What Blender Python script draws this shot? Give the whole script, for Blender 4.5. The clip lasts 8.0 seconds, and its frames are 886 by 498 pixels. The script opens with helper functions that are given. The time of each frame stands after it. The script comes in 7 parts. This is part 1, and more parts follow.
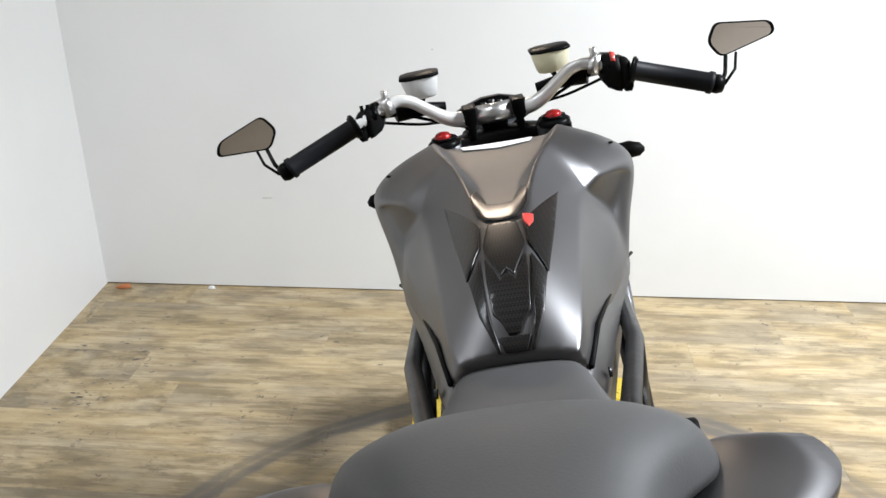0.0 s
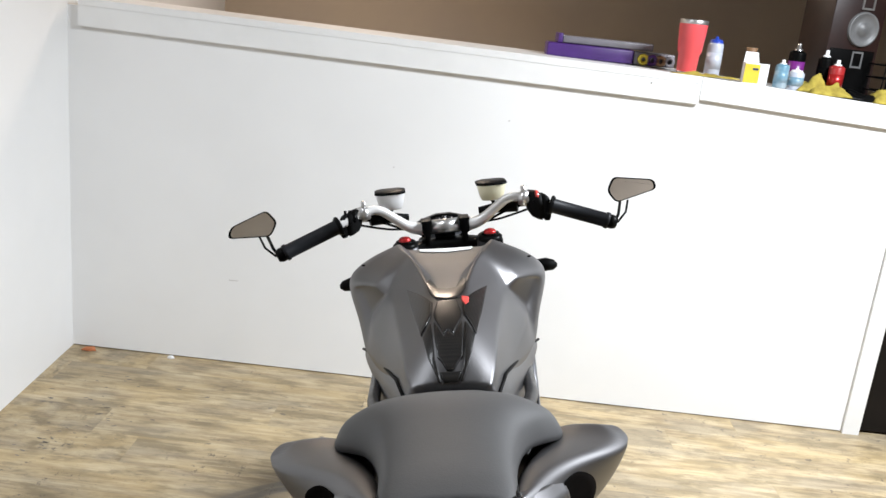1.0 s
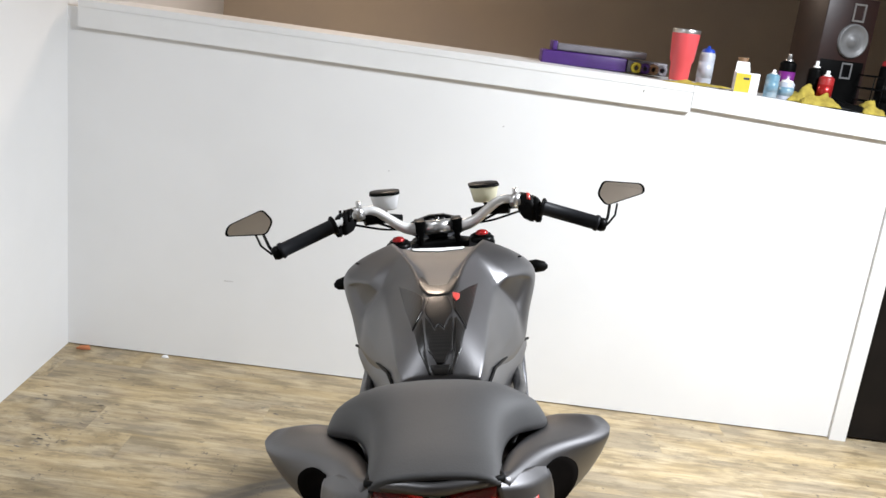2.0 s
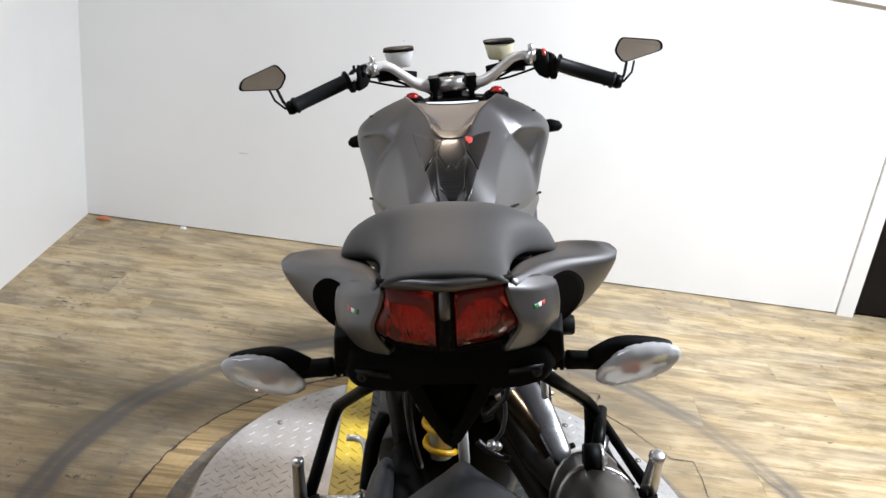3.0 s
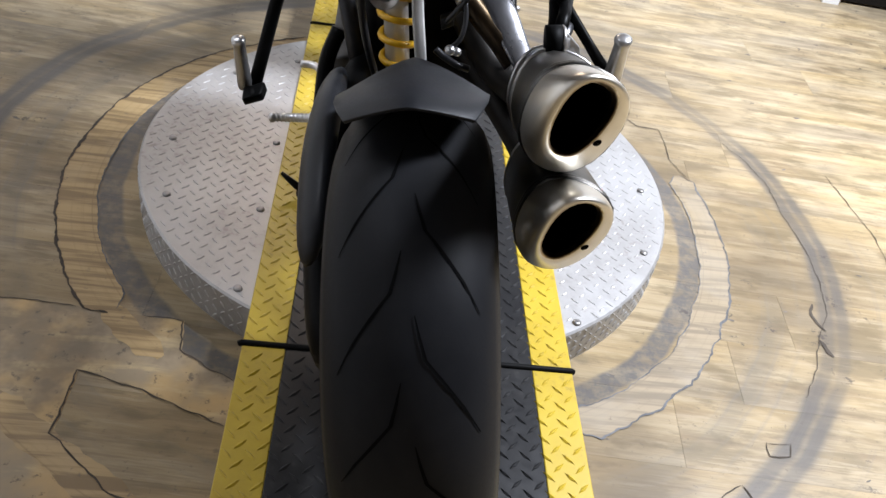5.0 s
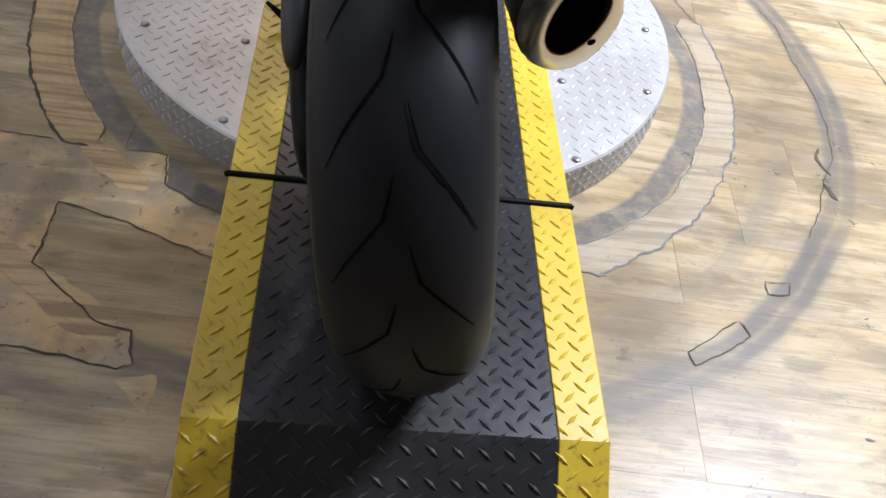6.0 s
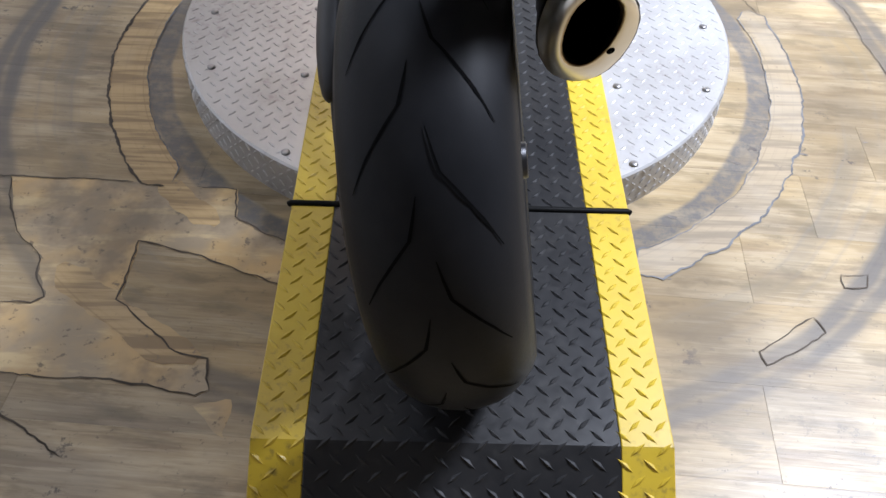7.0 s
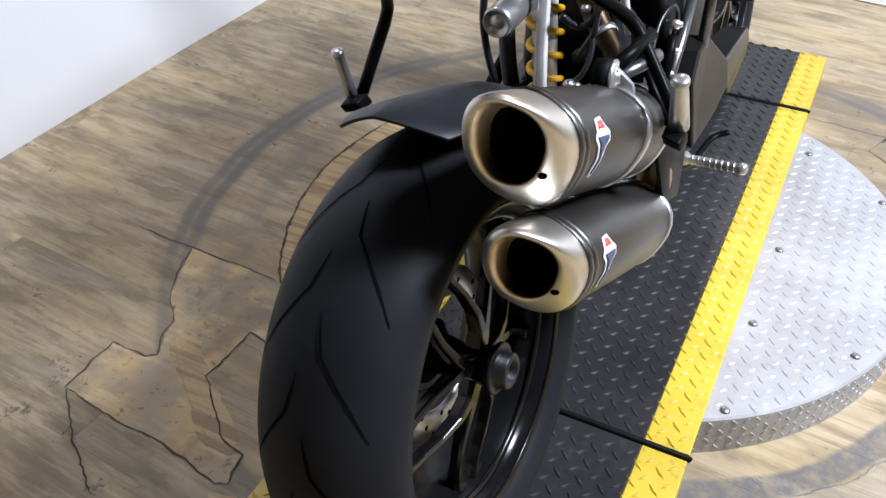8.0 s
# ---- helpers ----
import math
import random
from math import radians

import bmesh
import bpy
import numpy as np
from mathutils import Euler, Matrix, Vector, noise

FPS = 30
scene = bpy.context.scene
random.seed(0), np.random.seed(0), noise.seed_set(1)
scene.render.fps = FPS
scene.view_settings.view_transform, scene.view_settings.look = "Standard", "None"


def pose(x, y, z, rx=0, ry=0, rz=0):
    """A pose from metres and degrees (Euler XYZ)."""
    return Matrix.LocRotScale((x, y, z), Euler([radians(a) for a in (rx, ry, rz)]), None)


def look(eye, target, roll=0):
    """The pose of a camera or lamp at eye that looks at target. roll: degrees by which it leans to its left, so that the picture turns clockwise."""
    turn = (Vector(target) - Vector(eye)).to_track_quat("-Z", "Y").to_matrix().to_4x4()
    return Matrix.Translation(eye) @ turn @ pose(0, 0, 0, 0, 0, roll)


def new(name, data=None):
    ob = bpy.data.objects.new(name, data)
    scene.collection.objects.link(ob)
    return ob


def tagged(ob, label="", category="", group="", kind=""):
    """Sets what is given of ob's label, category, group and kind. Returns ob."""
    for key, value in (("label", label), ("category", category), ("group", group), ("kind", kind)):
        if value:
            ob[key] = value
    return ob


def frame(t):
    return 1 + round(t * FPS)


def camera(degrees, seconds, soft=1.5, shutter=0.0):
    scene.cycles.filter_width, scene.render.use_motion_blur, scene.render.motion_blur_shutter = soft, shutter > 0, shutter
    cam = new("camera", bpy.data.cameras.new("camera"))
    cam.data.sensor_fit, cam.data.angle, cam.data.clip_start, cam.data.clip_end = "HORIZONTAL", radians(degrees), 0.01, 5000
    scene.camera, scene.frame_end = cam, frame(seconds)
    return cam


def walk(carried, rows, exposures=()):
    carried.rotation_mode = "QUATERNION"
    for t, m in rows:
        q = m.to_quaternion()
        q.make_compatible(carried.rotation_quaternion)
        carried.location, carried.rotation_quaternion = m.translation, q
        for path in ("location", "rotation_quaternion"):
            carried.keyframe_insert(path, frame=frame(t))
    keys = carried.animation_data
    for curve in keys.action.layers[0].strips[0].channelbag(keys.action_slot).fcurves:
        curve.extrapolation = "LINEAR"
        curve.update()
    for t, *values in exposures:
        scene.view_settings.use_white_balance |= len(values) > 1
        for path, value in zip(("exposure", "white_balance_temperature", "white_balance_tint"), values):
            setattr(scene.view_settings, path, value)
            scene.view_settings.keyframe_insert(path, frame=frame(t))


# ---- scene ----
cam = camera(54.9, 8.0)
PATH = [
    (0, (0.163, 0.123, 1.433), (0.125, 1.962, 0.648), -0.8),
    (0.2, (0.157, 0.029, 1.457), (0.215, 1.923, 0.817), 1.7),
    (0.5, (0.14, -0.157, 1.494), (0.239, 1.76, 0.93), 6.3),
    (0.7, (0.133, -0.225, 1.512), (0.234, 1.687, 0.934), 5.6),
    (1, (0.127, -0.294, 1.537), (0.228, 1.63, 1.0), 6.0),
    (1.2, (0.126, -0.314, 1.547), (0.223, 1.621, 1.053), 5.8),
    (2.3, (0.135, -0.343, 1.518), (0.25, 1.573, 0.956), 7.1),
    (2.5, (0.138, -0.354, 1.505), (0.243, 1.546, 0.891), 6.9),
    (3, (0.143, -0.372, 1.461), (0.245, 1.476, 0.702), 7.2),
    (3.5, (0.153, -0.398, 1.42), (0.258, 1.406, 0.563), 8.4),
    (4, (0.17, -0.394, 1.363), (0.315, 1.323, 0.346), 8.4),
    (4.5, (0.185, -0.395, 1.31), (0.385, 1.223, 0.152), 10.2),
    (5, (0.196, -0.405, 1.26), (0.425, 1.112, -0.024), 11.4),
    (5.2, (0.197, -0.408, 1.241), (0.432, 1.058, -0.099), 11.6),
    (6.3, (0.213, -0.437, 1.144), (0.497, 0.826, -0.38), 14.5),
    (6.5, (0.21, -0.442, 1.144), (0.505, 0.786, -0.407), 14.7),
    (6.8, (0.219, -0.441, 1.166), (0.423, 0.808, -0.382), 8.8),
    (7, (0.279, -0.442, 1.184), (0.315, 0.907, -0.293), 2.6),
    (7.2, (0.385, -0.463, 1.202), (0.281, 0.948, -0.211), -0.7),
    (7.4, (0.509, -0.466, 1.234), (0.286, 1.019, -0.087), 0.4),
    (7.5, (0.564, -0.458, 1.249), (0.308, 1.047, -0.043), 1.7),
    (7.7, (0.626, -0.436, 1.27), (0.168, 1.018, -0.024), 1.2),
    (8, (0.676, -0.314, 1.263), (-0.027, 1.068, 0.0), -0.1),
]
walk(cam, [(t, look(eye, target, roll)) for t, eye, target, roll in PATH], exposures=[(0, 0.30, 6500, 12), (1, 0.36, 6500, 13), (2.5, 0.24, 6500, 14), (3.5, 0.24, 6450, 15), (4.5, 0.26, 6350, 16), (6.5, 0.40, 6030, 18), (8, 0.44, 5980, 18)])

# ---- light: ceiling lamps of the showroom, and two added fills ----
world = bpy.data.worlds.new("world")
world.use_nodes = True
world.node_tree.nodes["Background"].inputs[0].default_value = (0.9, 0.95, 1.0, 1)
world.node_tree.nodes["Background"].inputs[1].default_value = 0.3
scene.world = world


def area_lamp(name, eye, target, sx, sy, watts, colour, spread=180):
    d = bpy.data.lights.new(name, "AREA")
    d.shape, d.size, d.size_y, d.energy, d.color = "RECTANGLE", sx, sy, watts, colour
    d.spread = radians(spread)
    o = new(name, d)
    o.matrix_world = look(eye, target)
    return o


area_lamp("key_lamp", (2.12, 1.28, 2.84), (1.1, 1.35, 0), 0.5, 0.8, 182, (0.88, 0.95, 1.0), 138)
# added fill with no known source, to brighten the floor on the left
area_lamp("side_fill", (-0.95, 1.00, 2.84), (-0.80, 1.00, 0), 0.5, 0.8, 15, (0.88, 0.95, 1.0))
# added unseen fill on the south wall, to lift tail, mirrors and slope
area_lamp("south_fill", (1.6, -1.75, 2.84), (1.5, -2.9, 1.3), 0.3, 1.2, 13, (0.95, 0.96, 1.0), 120)
area_lamp("warm_lamp", (-0.20, 4.6, 2.84), (-0.15, 3.6, 0), 0.5, 0.5, 28, (1.0, 0.82, 0.64))


# ---- materials ----
def shader(name):
    m = bpy.data.materials.new(name)
    m.use_nodes = True
    return m, m.node_tree, m.node_tree.nodes["Principled BSDF"]


def nd(t, kind, **values):
    n = t.nodes.new(kind)
    for k, v in values.items():
        n.inputs[k].default_value = v
    return n


def maths(t, op, a, b=None, clamp=False):
    n = t.nodes.new("ShaderNodeMath")
    n.operation, n.use_clamp = op, clamp
    for i, v in enumerate((a, b)):
        if v is None:
            continue
        if isinstance(v, (int, float)):
            n.inputs[i].default_value = v
        else:
            t.links.new(v, n.inputs[i])
    return n.outputs[0]


def blend(t, fac, a, b):
    n = t.nodes.new("ShaderNodeMix")
    n.data_type = "RGBA"
    for s, v in ((n.inputs[0], fac), (n.inputs[6], a), (n.inputs[7], b)):
        if isinstance(v, (int, float)):
            s.default_value = v
        elif isinstance(v, tuple):
            s.default_value = (*v, 1) if len(v) == 3 else v
        else:
            t.links.new(v, s)
    return n.outputs[2]


def ramp(t, fac, lo, hi):
    n = t.nodes.new("ShaderNodeMapRange")
    n.interpolation_type = "SMOOTHSTEP"
    n.inputs[1].default_value, n.inputs[2].default_value = lo, hi
    t.links.new(fac, n.inputs[0])
    return n.outputs[0]


def noise_of(t, vec, scale, detail=4.0, rough=0.6):
    n = nd(t, "ShaderNodeTexNoise", Scale=scale, Detail=detail, Roughness=rough)
    if vec is not None:
        t.links.new(vec, n.inputs["Vector"])
    return n.outputs["Fac"]


def bumped(t, p, height, strength, distance=0.002):
    b = nd(t, "ShaderNodeBump", Strength=strength, Distance=distance)
    t.links.new(height, b.inputs["Height"])
    t.links.new(b.outputs[0], p.inputs["Normal"])


def plain(name, c1, c2=None, rough=0.5, metal=0.0, scale=8.0, fine=120.0, bump=0.15, rvar=0.12, coat=0.0, spec=0.5):
    """Two scales of variation in colour and roughness, with fine relief."""
    m, t, p = shader(name)
    c2 = c2 or tuple(v * 0.8 for v in c1)
    co = t.nodes.new("ShaderNodeTexCoord").outputs["Object"]
    big, small = noise_of(t, co, scale), noise_of(t, co, fine, 2.0)
    t.links.new(blend(t, ramp(t, big, 0.35, 0.68), c1, c2), p.inputs["Base Color"])
    p.inputs["Metallic"].default_value = metal
    p.inputs["Coat Weight"].default_value = coat
    p.inputs["Specular IOR Level"].default_value = spec
    r = maths(t, "ADD", maths(t, "MULTIPLY", maths(t, "ADD", big, small), rvar), rough - rvar, True)
    t.links.new(r, p.inputs["Roughness"])
    if bump:
        bumped(t, p, small, bump, 0.0006)
    return m


def ring_mask(t, d, mid, half, soft):
    """1 within half of mid, fading over soft."""
    away = maths(t, "ABSOLUTE", maths(t, "SUBTRACT", d, mid))
    return maths(t, "SUBTRACT", 1.0, ramp(t, away, half, half + soft))


TURN_X, TURN_Y, TURN_R, DECK = 0.345, 1.285, 0.621, 0.091
DISC_X, DISC_Y = 0.334, 1.290


def plank_material(name, light, mid, dark):
    """Vinyl planks with streaks along their length and the scuffs that the turning ramp has drawn round its centre."""
    m, t, p = shader(name)
    co = t.nodes.new("ShaderNodeTexCoord").outputs["Object"]
    info = t.nodes.new("ShaderNodeObjectInfo")
    shift = nd(t, "ShaderNodeVectorMath")
    shift.operation = "MULTIPLY_ADD"
    t.links.new(info.outputs["Random"], shift.inputs[0])
    shift.inputs[1].default_value = (37, 61, 0)
    t.links.new(co, shift.inputs[2])
    mp = nd(t, "ShaderNodeMapping", Scale=(1.6, 12.0, 1.0))
    t.links.new(shift.outputs[0], mp.inputs[0])
    mp2 = nd(t, "ShaderNodeMapping", Scale=(4.0, 95.0, 1.0))
    t.links.new(shift.outputs[0], mp2.inputs[0])
    mp3 = nd(t, "ShaderNodeMapping", Scale=(2.4, 7.0, 1.0))
    t.links.new(shift.outputs[0], mp3.inputs[0])
    streak, grain = noise_of(t, mp.outputs[0], 2.2, 4.5, 0.6), noise_of(t, mp2.outputs[0], 2.0, 3.0)
    c = blend(t, ramp(t, streak, 0.33, 0.53), dark, mid)
    c = blend(t, ramp(t, streak, 0.50, 0.74), c, light)
    c = blend(t, maths(t, "MULTIPLY", ramp(t, grain, 0.46, 0.70), 0.42), c, dark)
    blot = noise_of(t, mp3.outputs[0], 1.9, 4.0, 0.55)
    c = blend(t, maths(t, "MULTIPLY", ramp(t, blot, 0.50, 0.61), 0.80), c, (0.205, 0.158, 0.090))
    c = blend(t, maths(t, "MULTIPLY", ramp(t, blot, 0.48, 0.33), 0.5), c, light)
    mp4 = nd(t, "ShaderNodeMapping", Scale=(1.0, 2.6, 1.0))
    t.links.new(shift.outputs[0], mp4.inputs[0])
    age = noise_of(t, mp4.outputs[0], 2.3, 3.0, 0.5)
    c = blend(t, maths(t, "MULTIPLY", ramp(t, age, 0.50, 0.64), 0.42), c, (0.46, 0.335, 0.165))
    c = blend(t, maths(t, "MULTIPLY", ramp(t, age, 0.47, 0.36), 0.45), c, (0.24, 0.205, 0.155))
    mp5 = nd(t, "ShaderNodeMapping", Scale=(2.2, 34.0, 1.0))
    t.links.new(shift.outputs[0], mp5.inputs[0])
    vein = noise_of(t, mp5.outputs[0], 1.8, 5.0, 0.7)
    c = blend(t, maths(t, "MULTIPLY", ramp(t, vein, 0.52, 0.62), 0.34), c, (0.17, 0.128, 0.078))
    c = blend(t, maths(t, "MULTIPLY", ramp(t, vein, 0.46, 0.36), 0.30), c, (0.54, 0.45, 0.31))
    mp6 = nd(t, "ShaderNodeMapping", Scale=(5.0, 14.0, 1.0))
    t.links.new(shift.outputs[0], mp6.inputs[0])
    smudge = noise_of(t, mp6.outputs[0], 1.5, 5.0, 0.62)
    c = blend(t, maths(t, "MULTIPLY", ramp(t, smudge, 0.53, 0.66), 0.5), c, (0.150, 0.118, 0.070))
    tone = maths(t, "ADD", maths(t, "MULTIPLY", info.outputs["Random"], 0.20), 0.94)
    hv = nd(t, "ShaderNodeHueSaturation")
    t.links.new(c, hv.inputs["Color"])
    t.links.new(tone, hv.inputs["Value"])
    c = hv.outputs[0]
    pos = t.nodes.new("ShaderNodeNewGeometry").outputs["Position"]
    away = nd(t, "ShaderNodeVectorMath")
    away.operation = "DISTANCE"
    flat = nd(t, "ShaderNodeVectorMath")
    flat.operation = "MULTIPLY"
    t.links.new(pos, flat.inputs[0])
    flat.inputs[1].default_value = (1, 1, 0)
    t.links.new(flat.outputs[0], away.inputs[0])
    away.inputs[1].default_value = (TURN_X, TURN_Y, 0)
    wob = noise_of(t, pos, 3.0, 3.0)
    d = maths(t, "ADD", away.outputs["Value"], maths(t, "MULTIPLY", maths(t, "SUBTRACT", wob, 0.5), 0.05))
    patchy = ramp(t, noise_of(t, pos, 2.1, 3.0), 0.36, 0.6)
    fleck = ramp(t, noise_of(t, pos, 30.0, 4.0, 0.7), 0.35, 0.62)
    # trodden-in grime over the ground that the ramp sweeps
    soil = maths(t, "SUBTRACT", 1.0, ramp(t, d, 0.85, 1.45))
    blotch = noise_of(t, pos, 1.5, 4.0, 0.6)
    c = blend(t, maths(t, "MULTIPLY", soil, maths(t, "ADD", maths(t, "MULTIPLY", ramp(t, blotch, 0.40, 0.60), 0.42), 0.24)), c, (0.115, 0.083, 0.048))
    # a grey rubber line close round the turntable and a dark smear further out
    c = blend(t, maths(t, "MULTIPLY", ring_mask(t, d, 0.696, 0.020, 0.012), maths(t, "ADD", maths(t, "MULTIPLY", fleck, 0.40), 0.5)), c, (0.10, 0.096, 0.094))
    for mid, half, soft, least in ((1.022, 0.007, 0.016, 0.40), (1.058, 0.006, 0.014, 0.32), (1.04, 0.018, 0.04, 0.16)):
        c = blend(t, maths(t, "MULTIPLY", ring_mask(t, d, mid, half, soft), maths(t, "ADD", maths(t, "MULTIPLY", patchy, 0.40), least)), c, (0.10, 0.09, 0.08))
    c = blend(t, maths(t, "MULTIPLY", ring_mask(t, d, 0.90, 0.005, 0.03), maths(t, "MULTIPLY", patchy, 0.35)), c, (0.13, 0.12, 0.10))
    # faint rubber arcs all round, broken up along their length
    arcs = nd(t, "ShaderNodeCombineXYZ")
    t.links.new(maths(t, "MULTIPLY", d, 30.0), arcs.inputs[0])
    thin = ramp(t, noise_of(t, arcs.outputs[0], 1.0, 4.0, 0.7), 0.50, 0.68)
    band = ring_mask(t, d, 0.93, 0.20, 0.12)
    c = blend(t, maths(t, "MULTIPLY", maths(t, "MULTIPLY", thin, band), maths(t, "MULTIPLY", patchy, 0.42)), c, (0.17, 0.155, 0.135))
    specks = ramp(t, noise_of(t, pos, 60.0, 3.0, 0.8), 0.63, 0.69)
    c = blend(t, maths(t, "MULTIPLY", specks, 0.5), c, (0.10, 0.085, 0.065))
    # small dark chips in the print
    chips = maths(t, "MULTIPLY", ramp(t, noise_of(t, pos, 16.0, 6.0, 0.8), 0.585, 0.64), ramp(t, noise_of(t, pos, 1.7, 2.0), 0.46, 0.60))
    c = blend(t, maths(t, "MULTIPLY", chips, 0.75), c, (0.06, 0.05, 0.045))
    t.links.new(c, p.inputs["Base Color"])
    t.links.new(maths(t, "ADD", maths(t, "MULTIPLY", grain, 0.20), 0.28), p.inputs["Roughness"])
    p.inputs["Specular IOR Level"].default_value = 0.27
    bumped(t, p, grain, 0.25, 0.001)
    return m


def tread_material(name, c1, c2, dirt, rough, metal, dirt_amount, spec=0.5):
    m, t, p = shader(name)
    p.inputs["Specular IOR Level"].default_value = spec
    pos = t.nodes.new("ShaderNodeNewGeometry").outputs["Position"]
    big, small = noise_of(t, pos, 5.0, 5.0), noise_of(t, pos, 70.0, 3.0)
    c = blend(t, ramp(t, big, 0.35, 0.65), c1, c2)
    spots = maths(t, "MULTIPLY", ramp(t, small, 0.52, 0.75), ramp(t, big, 0.42, 0.62))
    c = blend(t, maths(t, "MULTIPLY", spots, dirt_amount), c, dirt)
    t.links.new(c, p.inputs["Base Color"])
    p.inputs["Metallic"].default_value = metal
    t.links.new(maths(t, "ADD", maths(t, "MULTIPLY", small, 0.3), rough - 0.15, True), p.inputs["Roughness"])
    bumped(t, p, small, 0.2, 0.0006)
    return m


def weave_material(name):
    """Glossy carbon weave under clear resin."""
    m, t, p = shader(name)
    co = t.nodes.new("ShaderNodeTexCoord").outputs["Object"]
    mp = nd(t, "ShaderNodeMapping", Rotation=(0, 0, radians(45)))
    t.links.new(co, mp.inputs[0])
    ch = nd(t, "ShaderNodeTexChecker", Scale=420.0)
    t.links.new(mp.outputs[0], ch.inputs[0])
    t.links.new(blend(t, ch.outputs["Fac"], (0.004, 0.0037, 0.0035), (0.017, 0.015, 0.0135)), p.inputs["Base Color"])
    p.inputs["Roughness"].default_value = 0.35
    p.inputs["Specular IOR Level"].default_value = 0.2
    p.inputs["Coat Weight"].default_value = 0.3
    p.inputs["Coat Roughness"].default_value = 0.12
    return m


def glass_material(name, colour, rough, alpha_mix=1.0):
    m, t, p = shader(name)
    p.inputs["Base Color"].default_value = (*colour, 1)
    p.inputs["Roughness"].default_value = rough
    p.inputs["Transmission Weight"].default_value = alpha_mix
    p.inputs["IOR"].default_value = 1.45
    return m


M_WALL = plain("white wall paint", (0.79, 0.79, 0.785), (0.76, 0.76, 0.755), 0.55, scale=1.3, fine=160, bump=0.12)
M_TRIM = plain("white gloss trim", (0.78, 0.78, 0.77), (0.74, 0.74, 0.73), 0.35, scale=3, bump=0.05)
M_BEIGE = plain("beige wall paint", (0.52, 0.43, 0.33), (0.48, 0.40, 0.32), 0.7, scale=1.5)
M_SCUFF = plain("grey scuff", (0.52, 0.51, 0.50), (0.62, 0.61, 0.60), 0.6, scale=60)
M_CEIL = plain("dark ceiling paint", (0.16, 0.155, 0.15), (0.13, 0.125, 0.12), 0.8, scale=2)
M_DIM = plain("pale workshop wall", (0.62, 0.57, 0.50), (0.55, 0.50, 0.44), 0.7, scale=1.5)
M_EAST = plain("grey shop wall", (0.24, 0.22, 0.20), (0.19, 0.175, 0.16), 0.7, scale=1.2)
M_PLANK = plank_material("vinyl plank", (0.485, 0.395, 0.255), (0.375, 0.292, 0.174), (0.245, 0.180, 0.105))
M_GAP = plain("dark joint", (0.075, 0.058, 0.042), (0.045, 0.036, 0.028), 0.9)


def backing_material(name):
    """Torn vinyl: orange glue, grey felt and left-over wood print, in blots."""
    m, t, p = shader(name)
    pos = t.nodes.new("ShaderNodeNewGeometry").outputs["Position"]
    mp = nd(t, "ShaderNodeMapping", Scale=(1.2, 5.0, 1.0), Rotation=(0, 0, radians(12)))
    t.links.new(pos, mp.inputs[0])
    blot, fine, smear = noise_of(t, pos, 6.5, 4.0, 0.5), noise_of(t, pos, 38.0, 4.0, 0.7), noise_of(t, mp.outputs[0], 5.0, 5.0, 0.65)
    c = blend(t, ramp(t, blot, 0.40, 0.62), (0.29, 0.225, 0.140), (0.44, 0.295, 0.125))
    c = blend(t, maths(t, "MULTIPLY", ramp(t, smear, 0.50, 0.66), 0.8), c, (0.49, 0.37, 0.19))
    soot = noise_of(t, pos, 3.6, 5.0, 0.65)
    c = blend(t, maths(t, "MULTIPLY", ramp(t, soot, 0.46, 0.60), 0.62), c, (0.120, 0.090, 0.058))
    c = blend(t, maths(t, "MULTIPLY", ramp(t, fine, 0.58, 0.68), 0.75), c, (0.08, 0.064, 0.048))
    t.links.new(c, p.inputs["Base Color"])
    t.links.new(maths(t, "ADD", maths(t, "MULTIPLY", fine, 0.3), 0.4), p.inputs["Roughness"])
    bumped(t, p, fine, 0.35, 0.001)
    return m


def band_material(name, dark, light, fade):
    """Worn wood print: scratches along the turn, crossed by the grain of the planks below."""
    m, t, p = shader(name)
    pos = t.nodes.new("ShaderNodeNewGeometry").outputs["Position"]
    flat = nd(t, "ShaderNodeVectorMath")
    flat.operation = "MULTIPLY"
    t.links.new(pos, flat.inputs[0])
    flat.inputs[1].default_value = (1, 1, 0)
    away = nd(t, "ShaderNodeVectorMath")
    away.operation = "DISTANCE"
    t.links.new(flat.outputs[0], away.inputs[0])
    away.inputs[1].default_value = (TURN_X, TURN_Y, 0)
    turn = nd(t, "ShaderNodeCombineXYZ")
    t.links.new(maths(t, "MULTIPLY", away.outputs["Value"], 95.0), turn.inputs[0])
    along = noise_of(t, turn.outputs[0], 1.0, 3.0, 0.6)
    mp = nd(t, "ShaderNodeMapping", Scale=(2.0, 30.0, 1.0))
    t.links.new(pos, mp.inputs[0])
    across, spots = noise_of(t, mp.outputs[0], 1.6, 3.0, 0.6), noise_of(t, pos, 34.0, 4.0, 0.7)
    broad = noise_of(t, pos, 5.0, 3.0)
    c = blend(t, ramp(t, across, 0.38, 0.60), dark, light)
    c = blend(t, maths(t, "MULTIPLY", ramp(t, along, 0.52, 0.66), 0.55), c, dark)
    c = blend(t, maths(t, "MULTIPLY", ramp(t, broad, 0.50, 0.66), fade), c, (0.33, 0.30, 0.25))
    c = blend(t, maths(t, "MULTIPLY", ramp(t, spots, 0.62, 0.70), 0.6), c, (0.13, 0.10, 0.075))
    t.links.new(c, p.inputs["Base Color"])
    t.links.new(maths(t, "ADD", maths(t, "MULTIPLY", spots, 0.3), 0.38), p.inputs["Roughness"])
    bumped(t, p, across, 0.3, 0.001)
    return m


